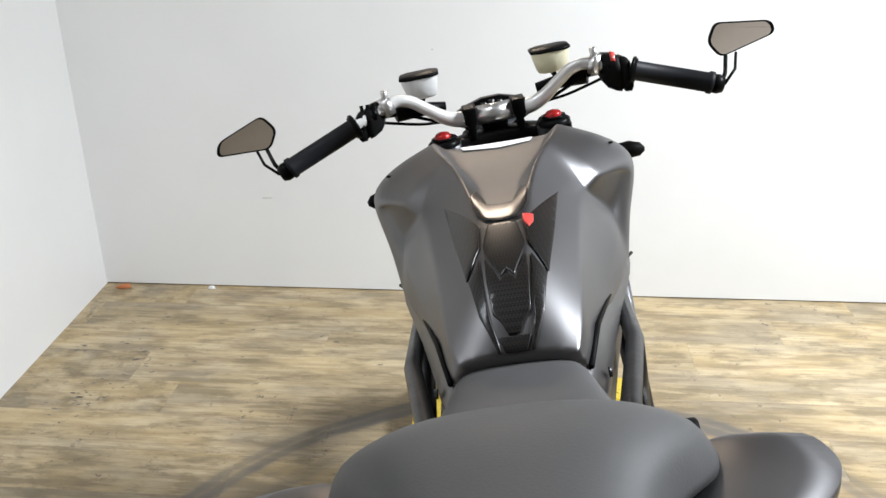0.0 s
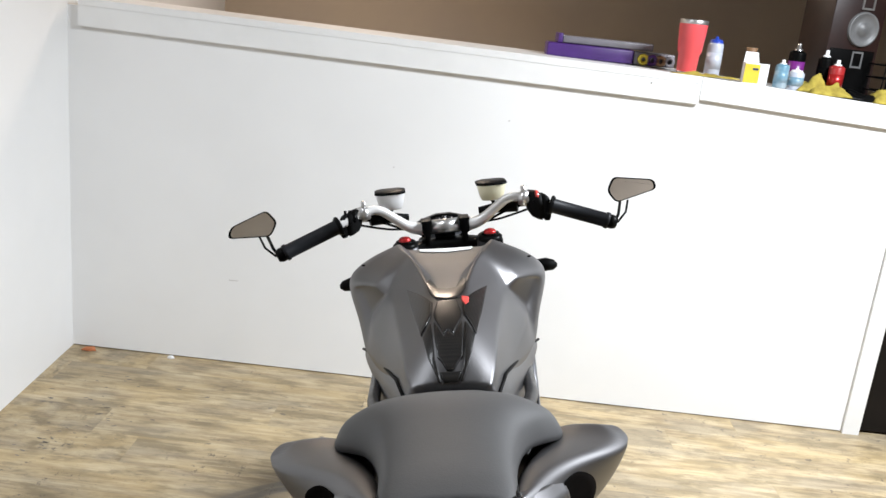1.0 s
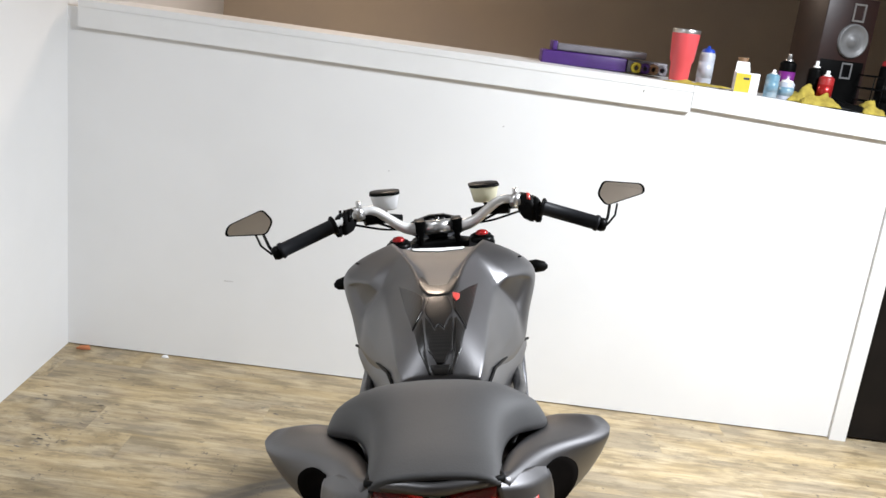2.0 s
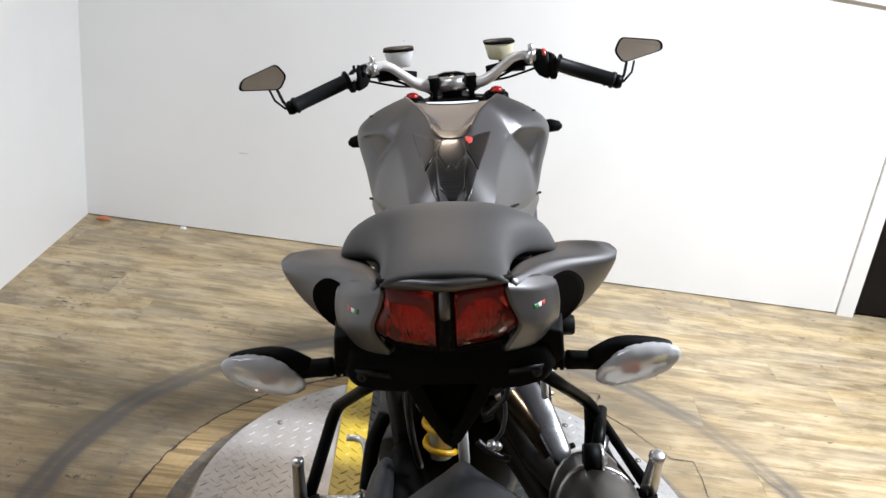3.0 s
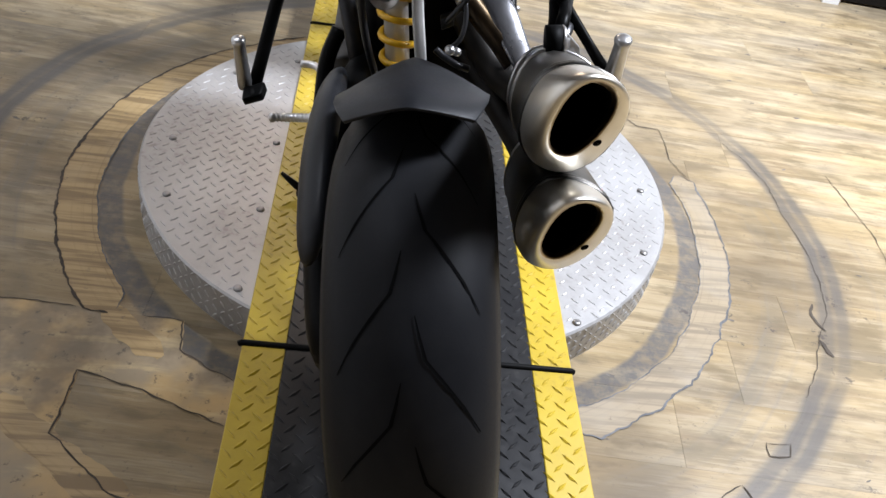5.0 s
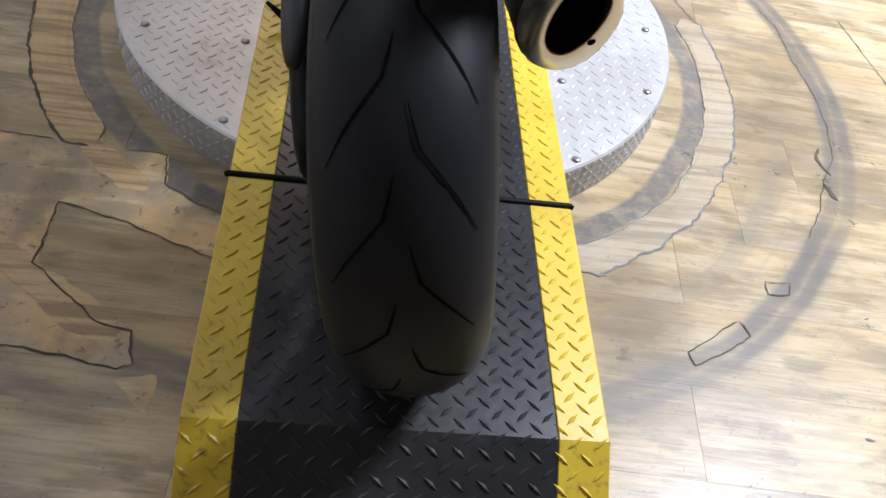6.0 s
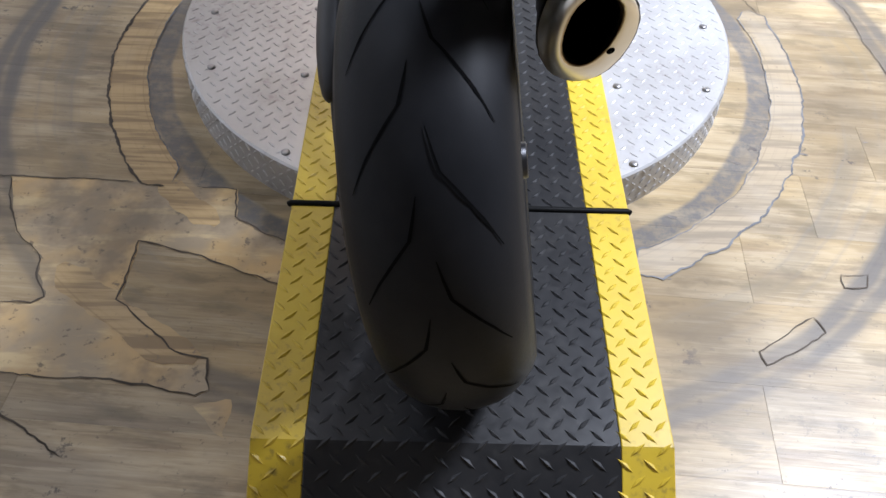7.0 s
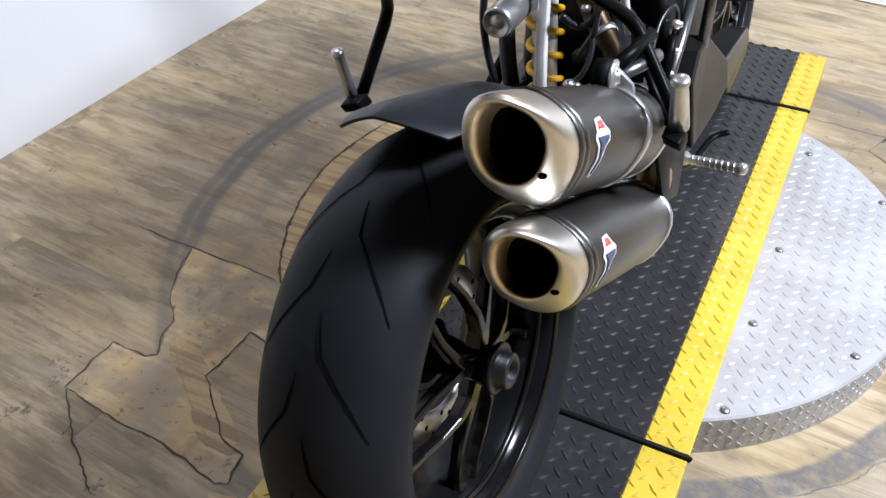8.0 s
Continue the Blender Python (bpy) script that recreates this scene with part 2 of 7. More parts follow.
M_TANBAND = band_material("tan worn print", (0.22, 0.145, 0.062), (0.41, 0.285, 0.130), 0.10)
M_GREYBAND = band_material("greyed worn print", (0.18, 0.140, 0.088), (0.285, 0.222, 0.138), 0.22)
M_EDGE = plain("lifted vinyl edge", (0.075, 0.075, 0.078), (0.14, 0.14, 0.145), 0.7, scale=18)
M_BARE = backing_material("torn plank backing")
M_STEEL = tread_material("worn tread steel", (0.45, 0.445, 0.44), (0.38, 0.37, 0.36), (0.18, 0.15, 0.13), 0.48, 0.60, 0.5)
M_MATB = tread_material("black tread vinyl", (0.013, 0.013, 0.014), (0.020, 0.0195, 0.0195), (0.06, 0.055, 0.05), 0.36, 0.0, 0.4, 0.36)
# lighter copy of the black vinyl: glints on the lugs put into colour
M_LUG = tread_material("black tread tops with glint", (0.020, 0.020, 0.021), (0.032, 0.031, 0.031), (0.07, 0.063, 0.056), 0.52, 0.0, 0.4, 0.18)
M_MATY = tread_material("yellow tread vinyl", (0.52, 0.370, 0.026), (0.45, 0.31, 0.020), (0.12, 0.085, 0.025), 0.42, 0.0, 0.7)
M_BOLT = plain("bolt steel", (0.35, 0.34, 0.33), (0.2, 0.19, 0.18), 0.4, 0.9)
M_DOOR = plain("black door", (0.005, 0.0042, 0.004), (0.008, 0.006, 0.0055), 0.5, scale=6, spec=0.2)
M_PAINT = plain("satin gunmetal paint", (0.146, 0.143, 0.145), (0.135, 0.132, 0.134), 0.44, 1.0, scale=3, fine=400, bump=0.02, rvar=0.02, coat=0.0)
M_VINYL = plain("grey seat vinyl", (0.064, 0.063, 0.063), (0.055, 0.054, 0.054), 0.56, scale=6, fine=500, bump=0.3, rvar=0.06, spec=0.35)
M_BLACK = plain("satin black", (0.0025, 0.0025, 0.0025), (0.004, 0.004, 0.004), 0.36, scale=12, spec=0.05)
M_MATTE = plain("matt black plastic", (0.0035, 0.0035, 0.0035), (0.005, 0.005, 0.005), 0.55, scale=20, fine=300, bump=0.2, spec=0.06)
M_GREYPL = plain("dark grey plastic", (0.013, 0.0137, 0.016), (0.010, 0.0107, 0.0128), 0.45, scale=8, fine=300, bump=0.1, spec=0.24)
M_RUBBER = plain("tyre rubber", (0.0090, 0.0094, 0.0108), (0.0130, 0.0134, 0.0150), 0.48, scale=7, fine=260, bump=0.15, spec=0.10)
# darker copy of the tyre rubber: the shade inside the grooves as colour
M_GROOVE_SHADE = plain("rubber in groove shade", (0.0030, 0.0030, 0.0032), (0.0042, 0.0042, 0.0044), 0.8, spec=0.03)
M_GLOSSB = plain("gloss black rim", (0.004, 0.004, 0.0045), (0.006, 0.006, 0.006), 0.16, scale=10, bump=0.0, rvar=0.04, coat=0.0, spec=0.10)
M_ALU = plain("brushed aluminium", (0.62, 0.61, 0.60), (0.52, 0.51, 0.50), 0.33, 0.9, scale=20)
M_BAR = plain("pale anodised bar", (0.66, 0.65, 0.63), (0.60, 0.59, 0.57), 0.36, 0.35, scale=14, bump=0.02)
M_TITAN = plain("brushed titanium", (0.120, 0.115, 0.106), (0.100, 0.095, 0.087), 0.40, 1.0, scale=4, fine=300, bump=0.03, rvar=0.04)
M_CAP = plain("heat tinted steel", (0.74, 0.71, 0.65), (0.66, 0.61, 0.52), 0.36, 1.0, scale=9, fine=260, bump=0.03, rvar=0.05)
M_TINT = plain("browned steel lip", (0.58, 0.45, 0.27), (0.42, 0.30, 0.16), 0.36, 1.0, scale=14, fine=200, bump=0.03)
# soot of the bores; also the black for shade in holes, vent and web
M_SOOT_SHADE = plain("soot", (0.004, 0.0036, 0.0032), (0.006, 0.005, 0.0045), 1.0, spec=0.0, rvar=0.0)
# one near-black tone for both link pipes
M_LINK = plain("near-black link pipe", (0.016, 0.014, 0.012), (0.010, 0.009, 0.008), 0.5, 0.5, scale=12)
M_COVER = plain("satin grey cover", (0.036, 0.034, 0.032), (0.022, 0.021, 0.020), 0.36, 0.75, scale=6, fine=260, bump=0.06)
M_HOSE = plain("rubber hose", (0.010, 0.010, 0.011), (0.015, 0.015, 0.016), 0.32, scale=20, bump=0.03, spec=0.4)
# less metallic alloy copy, standing in for light that reaches the shock
M_ALU_LIT = plain("alloy kept pale as if lit", (0.60, 0.59, 0.57), (0.50, 0.49, 0.47), 0.42, 0.25, scale=20, fine=200, bump=0.08)
M_ENGINE = plain("grey engine casting", (0.055, 0.053, 0.05), (0.03, 0.029, 0.028), 0.5, 0.5, scale=14, fine=200, bump=0.3)
M_DARKMET = plain("dark metal", (0.030, 0.030, 0.032), (0.018, 0.018, 0.020), 0.38, 0.7, scale=14)
M_HEADER = plain("browned header pipe", (0.06, 0.04, 0.020), (0.018, 0.014, 0.011), 0.33, 0.9, scale=12)
M_SPRING = plain("yellow spring enamel", (0.75, 0.42, 0.01), (0.65, 0.35, 0.01), 0.35, scale=14)
M_WEAVE = weave_material("carbon weave")
M_RED = plain("red anodised", (0.42, 0.02, 0.02), (0.33, 0.015, 0.015), 0.3, 0.5)
M_REDPL = plain("red enamel", (0.55, 0.06, 0.05), (0.48, 0.05, 0.04), 0.3, scale=10, bump=0.0)
M_LENS = glass_material("red lens", (1.0, 0.085, 0.075), 0.04, 0.92)
M_REFL = plain("lamp reflector", (0.97, 0.70, 0.68), (0.90, 0.55, 0.52), 0.25, 0.3, scale=60, fine=200, bump=0.3)
M_CLEAR = glass_material("clear lens", (0.92, 0.93, 0.95), 0.16, 0.5)
M_BULB = plain("amber bulb", (0.75, 0.22, 0.10), (0.6, 0.15, 0.06), 0.35)
M_MIRROR = plain("mirror glass", (0.93, 0.93, 0.93), (0.93, 0.93, 0.93), 0.03, 1.0, bump=0.0, rvar=0.0)
M_CUPW = glass_material("cloudy cup", (0.90, 0.90, 0.90), 0.35, 0.4)
M_CUPY = glass_material("cloudy cup with fluid", (0.88, 0.84, 0.62), 0.35, 0.4)
M_WHITE = plain("white label", (0.80, 0.80, 0.80), (0.76, 0.76, 0.76), 0.5, bump=0.0)
M_NAVY = plain("navy print", (0.03, 0.04, 0.10), (0.03, 0.04, 0.09), 0.4, bump=0.0)
M_GREEN = plain("green print", (0.02, 0.22, 0.08), (0.02, 0.2, 0.07), 0.4, bump=0.0)
M_SPOKE = plain("gloss black spoke", (0.020, 0.018, 0.016), (0.012, 0.011, 0.010), 0.20, 0.6, scale=14, bump=0.02)
M_STRUT = plain("grey steel tube", (0.20, 0.20, 0.21), (0.15, 0.15, 0.16), 0.30, 0.9, scale=10)


# ---- geometry helpers ----
def mesh_object(name, bm, material, smooth=True):
    me = bpy.data.meshes.new(name)
    bm.normal_update()
    bm.to_mesh(me)
    bm.free()
    for q in me.polygons:
        q.use_smooth = smooth
    me.materials.append(material)
    return new(name, me)


def part(name, bm, material, parent, label="", smooth=True, sub=0, bevel=0.0, at=None):
    """One mesh under a thing or under a part; at: its own pose, for meshes built round their origin."""
    ob = mesh_object(name, bm, material, smooth)
    ob.parent = parent
    if at is not None:
        ob.matrix_local = at
    if bevel:
        mod = ob.modifiers.new("bevel", "BEVEL")
        mod.width, mod.segments, mod.limit_method, mod.angle_limit = bevel, 2, "ANGLE", radians(40)
    if sub:
        mod = ob.modifiers.new("subsurf", "SUBSURF")
        mod.levels = mod.render_levels = sub
    if label:
        tagged(ob, label)
    return ob


def thing(name, place, label, category, group="", kind=""):
    ob = new(name)
    ob.empty_display_size = 0.1
    ob.matrix_world = place
    return tagged(ob, label, category, group, kind)


def box(x0, x1, y0, y1, z0, z1):
    bm = bmesh.new()
    bmesh.ops.create_cube(bm, size=1)
    for v in bm.verts:
        v.co = Vector(((x0 + x1) / 2 + v.co.x * (x1 - x0), (y0 + y1) / 2 + v.co.y * (y1 - y0), (z0 + z1) / 2 + v.co.z * (z1 - z0)))
    return bm


def loft(sections, caps=True, closed=True):
    """Bridges rings of points; all rings have the same count."""
    bm = bmesh.new()
    rings = [[bm.verts.new(p) for p in s] for s in sections]
    n = len(rings[0])
    for a, b in zip(rings, rings[1:]):
        for i in range(n if closed else n - 1):
            j = (i + 1) % n
            bm.faces.new((a[i], a[j], b[j], b[i]))
    if caps and closed:
        bm.faces.new(rings[0][::-1])
        bm.faces.new(rings[-1])
    bmesh.ops.recalc_face_normals(bm, faces=bm.faces)
    return bm


def half_loft(stations, caps=True):
    """stations: (v, ((u, w), ...)) right halves from the top middle to the bottom; the left half is the mirror image."""
    rings = []
    for v, half in stations:
        right = [(u, v, w) for u, w in half]
        left = [(-u, v, w) for u, w in half[::-1] if u > 1e-6]
        rings.append(right + left)
    return loft(rings, caps)


def tube(points, radius, sides=10, caps=True):
    """A round bar along points; radius: one value or one for each point."""
    pts = [Vector(p) for p in points]
    radii = [radius] * len(pts) if isinstance(radius, (int, float)) else radius
    rings, up = [], None
    for i, p in enumerate(pts):
        d = (pts[min(i + 1, len(pts) - 1)] - pts[max(i - 1, 0)]).normalized()
        if up is None:
            up = d.orthogonal().normalized()
        up = (up - d * up.dot(d)).normalized()
        side = d.cross(up)
        rings.append([p + radii[i] * (math.cos(a) * up + math.sin(a) * side) for a in (2 * math.pi * k / sides for k in range(sides))])
    return loft(rings, caps)


def smooth_path(points, steps=6):
    """A Catmull-Rom curve through points."""
    pts = [Vector(p) for p in points]
    out = []
    for i in range(len(pts) - 1):
        p0, p1, p2, p3 = pts[max(i - 1, 0)], pts[i], pts[i + 1], pts[min(i + 2, len(pts) - 1)]
        for k in range(steps):
            s = k / steps
            out.append(0.5 * (2 * p1 + (p2 - p0) * s + (2 * p0 - 5 * p1 + 4 * p2 - p3) * s * s + (3 * p1 - p0 - 3 * p2 + p3) * s**3))
    return out + [pts[-1]]


def lathe(profile, steps=48, axis="x", centre=(0, 0, 0), closed=False):
    """profile: (along, radius) turned round an axis through centre."""
    rings = []
    for k in range(steps):
        a = 2 * math.pi * k / steps
        ring = []
        for s, r in profile:
            c, q = r * math.cos(a), r * math.sin(a)
            p = {"x": (s, c, q), "y": (c, s, q), "z": (c, q, s)}[axis]
            ring.append(Vector(p) + Vector(centre))
        rings.append(ring)
    rings.append(rings[0])
    bm = loft(rings, False, closed)
    bmesh.ops.remove_doubles(bm, verts=bm.verts, dist=1e-6)
    bmesh.ops.recalc_face_normals(bm, faces=bm.faces)
    return bm


def prism(outline, depth, m=None):
    """A flat outline (x, y) pushed out along z from 0 to depth, then laid by m."""
    bm = loft([[(x, y, 0) for x, y in outline], [(x, y, depth) for x, y in outline]])
    if m is not None:
        bm.transform(m)
    return bm


def mirrored(bm):
    """The mirror image in u = 0."""
    b = bm.copy()
    for v in b.verts:
        v.co.x = -v.co.x
    bmesh.ops.reverse_faces(b, faces=b.faces)
    return b


def joined(*bms):
    out = bmesh.new()
    for b in bms:
        me = bpy.data.meshes.new("tmp")
        b.to_mesh(me)
        b.free()
        out.from_mesh(me)
        bpy.data.meshes.remove(me)
    return out


def tread(name, spots, length, width, height, material, parent):
    """Raised lozenges, one a spot: (place, along, up)."""
    verts, faces = [], []
    for p, along, up in spots:
        side, k = up.cross(along), len(verts)
        for a, s, h in ((-0.5, 0, 0), (0, -0.5, 0), (0.5, 0, 0), (0, 0.5, 0), (-0.24, 0, 1), (0.24, 0, 1)):
            verts.append(p + along * (a * length) + side * (s * width) + up * (h * height))
        faces += [(k, k + 1, k + 4), (k + 1, k + 5, k + 4), (k + 1, k + 2, k + 5), (k + 2, k + 3, k + 5), (k + 3, k + 4, k + 5), (k + 3, k, k + 4)]
    me = bpy.data.meshes.new(name)
    me.from_pydata(verts, [], faces)
    me.update()
    for q in me.polygons:
        q.use_smooth = False
    me.materials.append(material)
    ob = new(name, me)
    ob.parent = parent
    return tagged(ob, kind="stuff")


# ---- room ----
def slab(name, corners, z0, z1, material, label, category="wall", smooth=False):
    """A wall or floor piece: a ground outline pushed up from z0 to z1."""
    bm = loft([[(x, y, z0) for x, y in corners], [(x, y, z1) for x, y in corners]])
    return tagged(mesh_object(name, bm, material, smooth), label, category, kind="structure")


BACK_A, BACK_B = Vector((-1.232, 3.157)), Vector((2.116, 2.915))
ALONG = (BACK_B - BACK_A).normalized()
AWAY = Vector((-ALONG.y, ALONG.x))


def on_back(s, d):
    """Ground place s metres along the back wall from its corner, d metres behind its face."""
    p = BACK_A + ALONG * s + AWAY * d
    return p.x, p.y


LEDGE = 1.352


def ledge_at(s):
    """Height of the ledge: its boards drop from the corner towards the door."""
    if s < 2.45:
        return 1.444 - 0.050 * s / 2.45
    return 1.394 - 0.042 * min(1.0, (s - 2.45) / 0.85)


def ledge_piece(name, s0, s1, d0, d1, below0, below1, material, label, category):
    """A board along the wall top, from below0 to below1 under the ledge's height; below0 None: down to the floor."""
    bm = loft([[(*on_back(s, d), 0.005 if below0 is None else ledge_at(s) - below0) for s, d in ((s0, d0), (s1, d0), (s1, d1), (s0, d1))], [(*on_back(s, d), ledge_at(s) - below1) for s, d in ((s0, d0), (s1, d0), (s1, d1), (s0, d1))]])
    return tagged(mesh_object(name, bm, material, False), label, category, kind="structure")


DOOR_S = (BACK_B - BACK_A).length
for s0, s1 in ((-0.15, 2.45), (2.45, DOOR_S - 0.07)):
    ledge_piece("wall_north", s0, s1, 0, 0.13, None, 0.03, M_WALL, "white painted half-height wall behind the turntable", "wall")
slab("wall_north", [on_back(DOOR_S + 0.86, 0), on_back(5.6, 0), on_back(5.6, 0.13), on_back(DOOR_S + 0.86, 0.13)], -0.05, LEDGE - 0.03, M_WALL, "white painted half-height wall beyond the door")
for s0, s1, deep in ((0.05, 2.449, 0.104), (2.451, 3.3, 0.085), (3.302, 5.6, 0.085)):
    ledge_piece("trim", s0, s1, -0.018, -0.001, deep, 0.027, M_TRIM, "white board along the top of the half-height wall", "trim")
for s0, s1 in ((0.05, 2.449), (2.451, 3.3), (3.302, 5.6)):
    ledge_piece("trim", s0, s1, -0.0195, 0.52, 0.0265, 0.0, M_TRIM, "white ledge board on top of the wall", "ledge")
slab("trim", [on_back(DOOR_S - 0.069, -0.016), on_back(DOOR_S, -0.016), on_back(DOOR_S, 0.13), on_back(DOOR_S - 0.069, 0.13)], 0.0, LEDGE - 0.090, M_TRIM, "white upright casing beside the dark door", "trim")
slab("door_1", [on_back(DOOR_S + 0.004, 0.012), on_back(DOOR_S + 0.856, 0.012), on_back(DOOR_S + 0.856, 0.055), on_back(DOOR_S + 0.004, 0.055)], 0.012, LEDGE - 0.090, M_DOOR, "closed black door in the white half-height wall", "door")
for s, z, ws, hs in ((0.685, 0.370, 0.045, 0.006), (1.310, 0.918, 0.007, 0.006), (1.743, 1.149, 0.009, 0.007)):
    mark = bmesh.new()
    mark.faces.new([mark.verts.new((*on_back(s + ws * a, -0.0010), z + hs * b)) for a, b in ((-0.5, -0.2), (-0.2, -0.5), (0.3, -0.3), (0.5, 0.3), (0.1, 0.5), (-0.4, 0.3))])
    tagged(mesh_object("wall_scuff", mark, M_SCUFF, False), "faint grey scuff on the white wall", "scuff", kind="structure")
screw_s = 2.262
bm = lathe([(-0.0045, 0.0005), (-0.0045, 0.0034), (-0.0010, 0.0040)], 10, "y")
bm.transform(Matrix.Translation((*on_back(screw_s, -0.0172), ledge_at(screw_s) - 0.045)))
tagged(mesh_object("screw", bm, M_SCUFF), "small grey screw head in the ledge board", "screw", kind="structure")
slab("wall_west", [(-1.232, 5.9), (-1.232, 3.157), (-1.262, 1.6), (-1.29, -2.9), (-1.42, -2.9), (-1.42, 5.9)], -0.05, 2.9, M_WALL, "plain white painted side wall")
slab("wall_east", [(4.4, -2.9), (4.4, 5.9), (4.53, 5.9), (4.53, -2.9)], -0.05, 2.9, M_EAST, "plain grey wall of the shop")
slab("wall_south", [(-1.42, -3.03), (4.53, -3.03), (4.53, -2.901), (-1.42, -2.901)], -0.05, 2.9, M_DIM, "plain beige wall at the end of the workshop")
slab("wall_far", [(-1.42, 5.901), (4.53, 5.901), (4.53, 6.03), (-1.42, 6.03)], -0.05, 2.9, M_BEIGE, "plain beige wall of the room behind")
slab("ceiling", [(-1.42, -3.03), (4.53, -3.03), (4.53, 6.03), (-1.42, 6.03)], 2.901, 3.0, M_CEIL, "plain dark ceiling", "ceiling")
floor = slab("floor", [(-1.42, -3.03), (4.53, -3.03), (4.53, 6.03), (-1.42, 6.03)], -0.12, -0.005, M_GAP, "wood-look vinyl plank floor, scuffed round the turntable", "floor")

# ---- turntable ----
turntable = thing("turntable", pose(DISC_X, DISC_Y, 0), "round turntable of worn bright tread plate on the plank floor", "turntable")
bm = lathe([(0.0, TURN_R - 0.004), (0.0, TURN_R), (DECK - 0.004, TURN_R), (DECK, TURN_R - 0.004), (DECK, 0.001)], 160, "z")
part("deck", bm, M_STEEL, turntable, "bright steel tread plate", smooth=False)
MAT_X0, MAT_X1, MAT_IN = 0.033, 0.641, 0.077


def lozenges(pitch, x0, x1, y0, y1, keep, z):
    """A chequered field of lozenges turned one way and the other."""
    spots, up = [], Vector((0, 0, 1))
    for i in range(int((x1 - x0) / pitch * 1.4142) + 1):
        for j in range(int((y1 - y0) / pitch / 1.4142) + 1):
            x, y = x0 + i * pitch * 0.7071, y0 + (2 * j + i % 2) * pitch * 0.7071
            if keep(x, y):
                a = radians(45 if i % 2 else -45)
                spots.append((Vector((x, y, z(x, y))), Vector((math.cos(a), math.sin(a), 0)), up))
    return spots


spots = lozenges(0.0262, -TURN_R, TURN_R, -TURN_R, TURN_R, lambda x, y: math.hypot(x, y) < TURN_R - 0.014 and not MAT_X0 - 0.008 < x + DISC_X < MAT_X1 + 0.008, lambda x, y: DECK - 0.0005)
tread("tread_pattern", spots, 0.0255, 0.0072, 0.0018, M_STEEL, turntable)
spots = []
for k in range(178):
    a = 2 * math.pi * k / 178
    out, tan = Vector((math.cos(a), math.sin(a), 0)), Vector((-math.sin(a), math.cos(a), 0))
    for j in range(4):
        s = 1 if (k + j) % 2 else -1
        spots.append((out * (TURN_R - 0.0012) + Vector((0, 0, 0.014 + 0.0215 * j)), (tan + s * Vector((0, 0, 1))).normalized(), out))
tread("rim_tread", spots, 0.0225, 0.0080, 0.0030, M_STEEL, turntable)
bolt_bm = lathe([(0.0, 0.009), (0.003, 0.0085), (0.0045, 0.005), (0.0045, 0.001)], 12, "z")
first = None
for bx, by in ((-0.222, 1.272), (-0.19, 1.062), (0.010, 1.044), (0.002, 0.796), (0.903, 1.273), (0.862, 1.033), (0.672, 0.79), (0.677, 1.294), (0.672, 1.036), (-0.13, 1.60), (0.012, 1.30), (0.02, 1.70), (0.86, 1.58), (0.675, 1.72)):
    if first is None:
        first = part("bolt", bolt_bm, M_BOLT, turntable, "dull steel bolt head")
        o = first
    else:
        o = first.copy()
        scene.collection.objects.link(o)
    o.location = (bx - DISC_X, by - DISC_Y, DECK)

# ---- ramp: three lengths of tread vinyl ----
SEAM_A, SEAM_B, FAR_END, FOLD, NEAR_END = 0.652, 1.925, 2.40, 0.175, 0.028
TOP = 0.099


def ramp_height(y):
    if y < FOLD:
        return 0.006 + (TOP - 0.006) * (y - NEAR_END) / (FOLD - NEAR_END)
    if y > FAR_END - 0.12:
        return 0.004 + (TOP - 0.004) * max(0.0, (FAR_END - y) / 0.12)
    return TOP


def ramp_piece(name, y0, y1, base, label):
    t = thing(name, pose(0, 0, 0), label, "ramp", "ramp lengths")
    ys = sorted({y0, y1, *(v for v in (FOLD, FAR_END - 0.12) if y0 < v < y1)})
    xs = (MAT_X0, MAT_X0 + MAT_IN, MAT_X1 - MAT_IN, MAT_X1)
    for x0, x1, mat, nm, lab in ((xs[0], xs[1], M_MATY, "edge_strip", "yellow edge strip"), (xs[1], xs[2], M_MATB, "centre_panel", "black tread vinyl"), (xs[2], xs[3], M_MATY, "edge_strip", "yellow edge strip")):
        rings = [[(x0, y, min(base, ramp_height(y) - 0.003)), (x1, y, min(base, ramp_height(y) - 0.003)), (x1, y, ramp_height(y)), (x0, y, ramp_height(y))] for y in ys]
        p = part(nm, loft(rings), mat, t, lab, smooth=False, bevel=0.002)
        pitch = 0.0265
        sp = []
        for i in range(int((MAT_X1 - MAT_X0) / pitch * 1.4142)):
            x = MAT_X0 + 0.011 + i * pitch * 0.7071
            if not x0 + 0.004 < x < x1 - 0.004:
                continue
            for j in range(int((y1 - y0 - 0.02) / pitch / 1.4142) + 1):
                y = y0 + 0.012 + (j + 0.5 * (i % 2)) * pitch * 1.4142
                if y > y1 - 0.01:
                    continue
                e = 0.004
                up = Vector((0, ramp_height(y - e) - ramp_height(y + e), 2 * e)).normalized()
                a = radians(45 if i % 2 else -45)
                d = Vector((math.cos(a), math.sin(a), 0))
                d = (d - up * d.dot(up)).normalized()
                sp.append((Vector((x, y, ramp_height(y) - 0.0003)), d, up))
        tread("tread_pattern", sp, 0.0305, 0.0085, 0.0030, M_LUG if mat is M_MATB else mat, p)
    return t


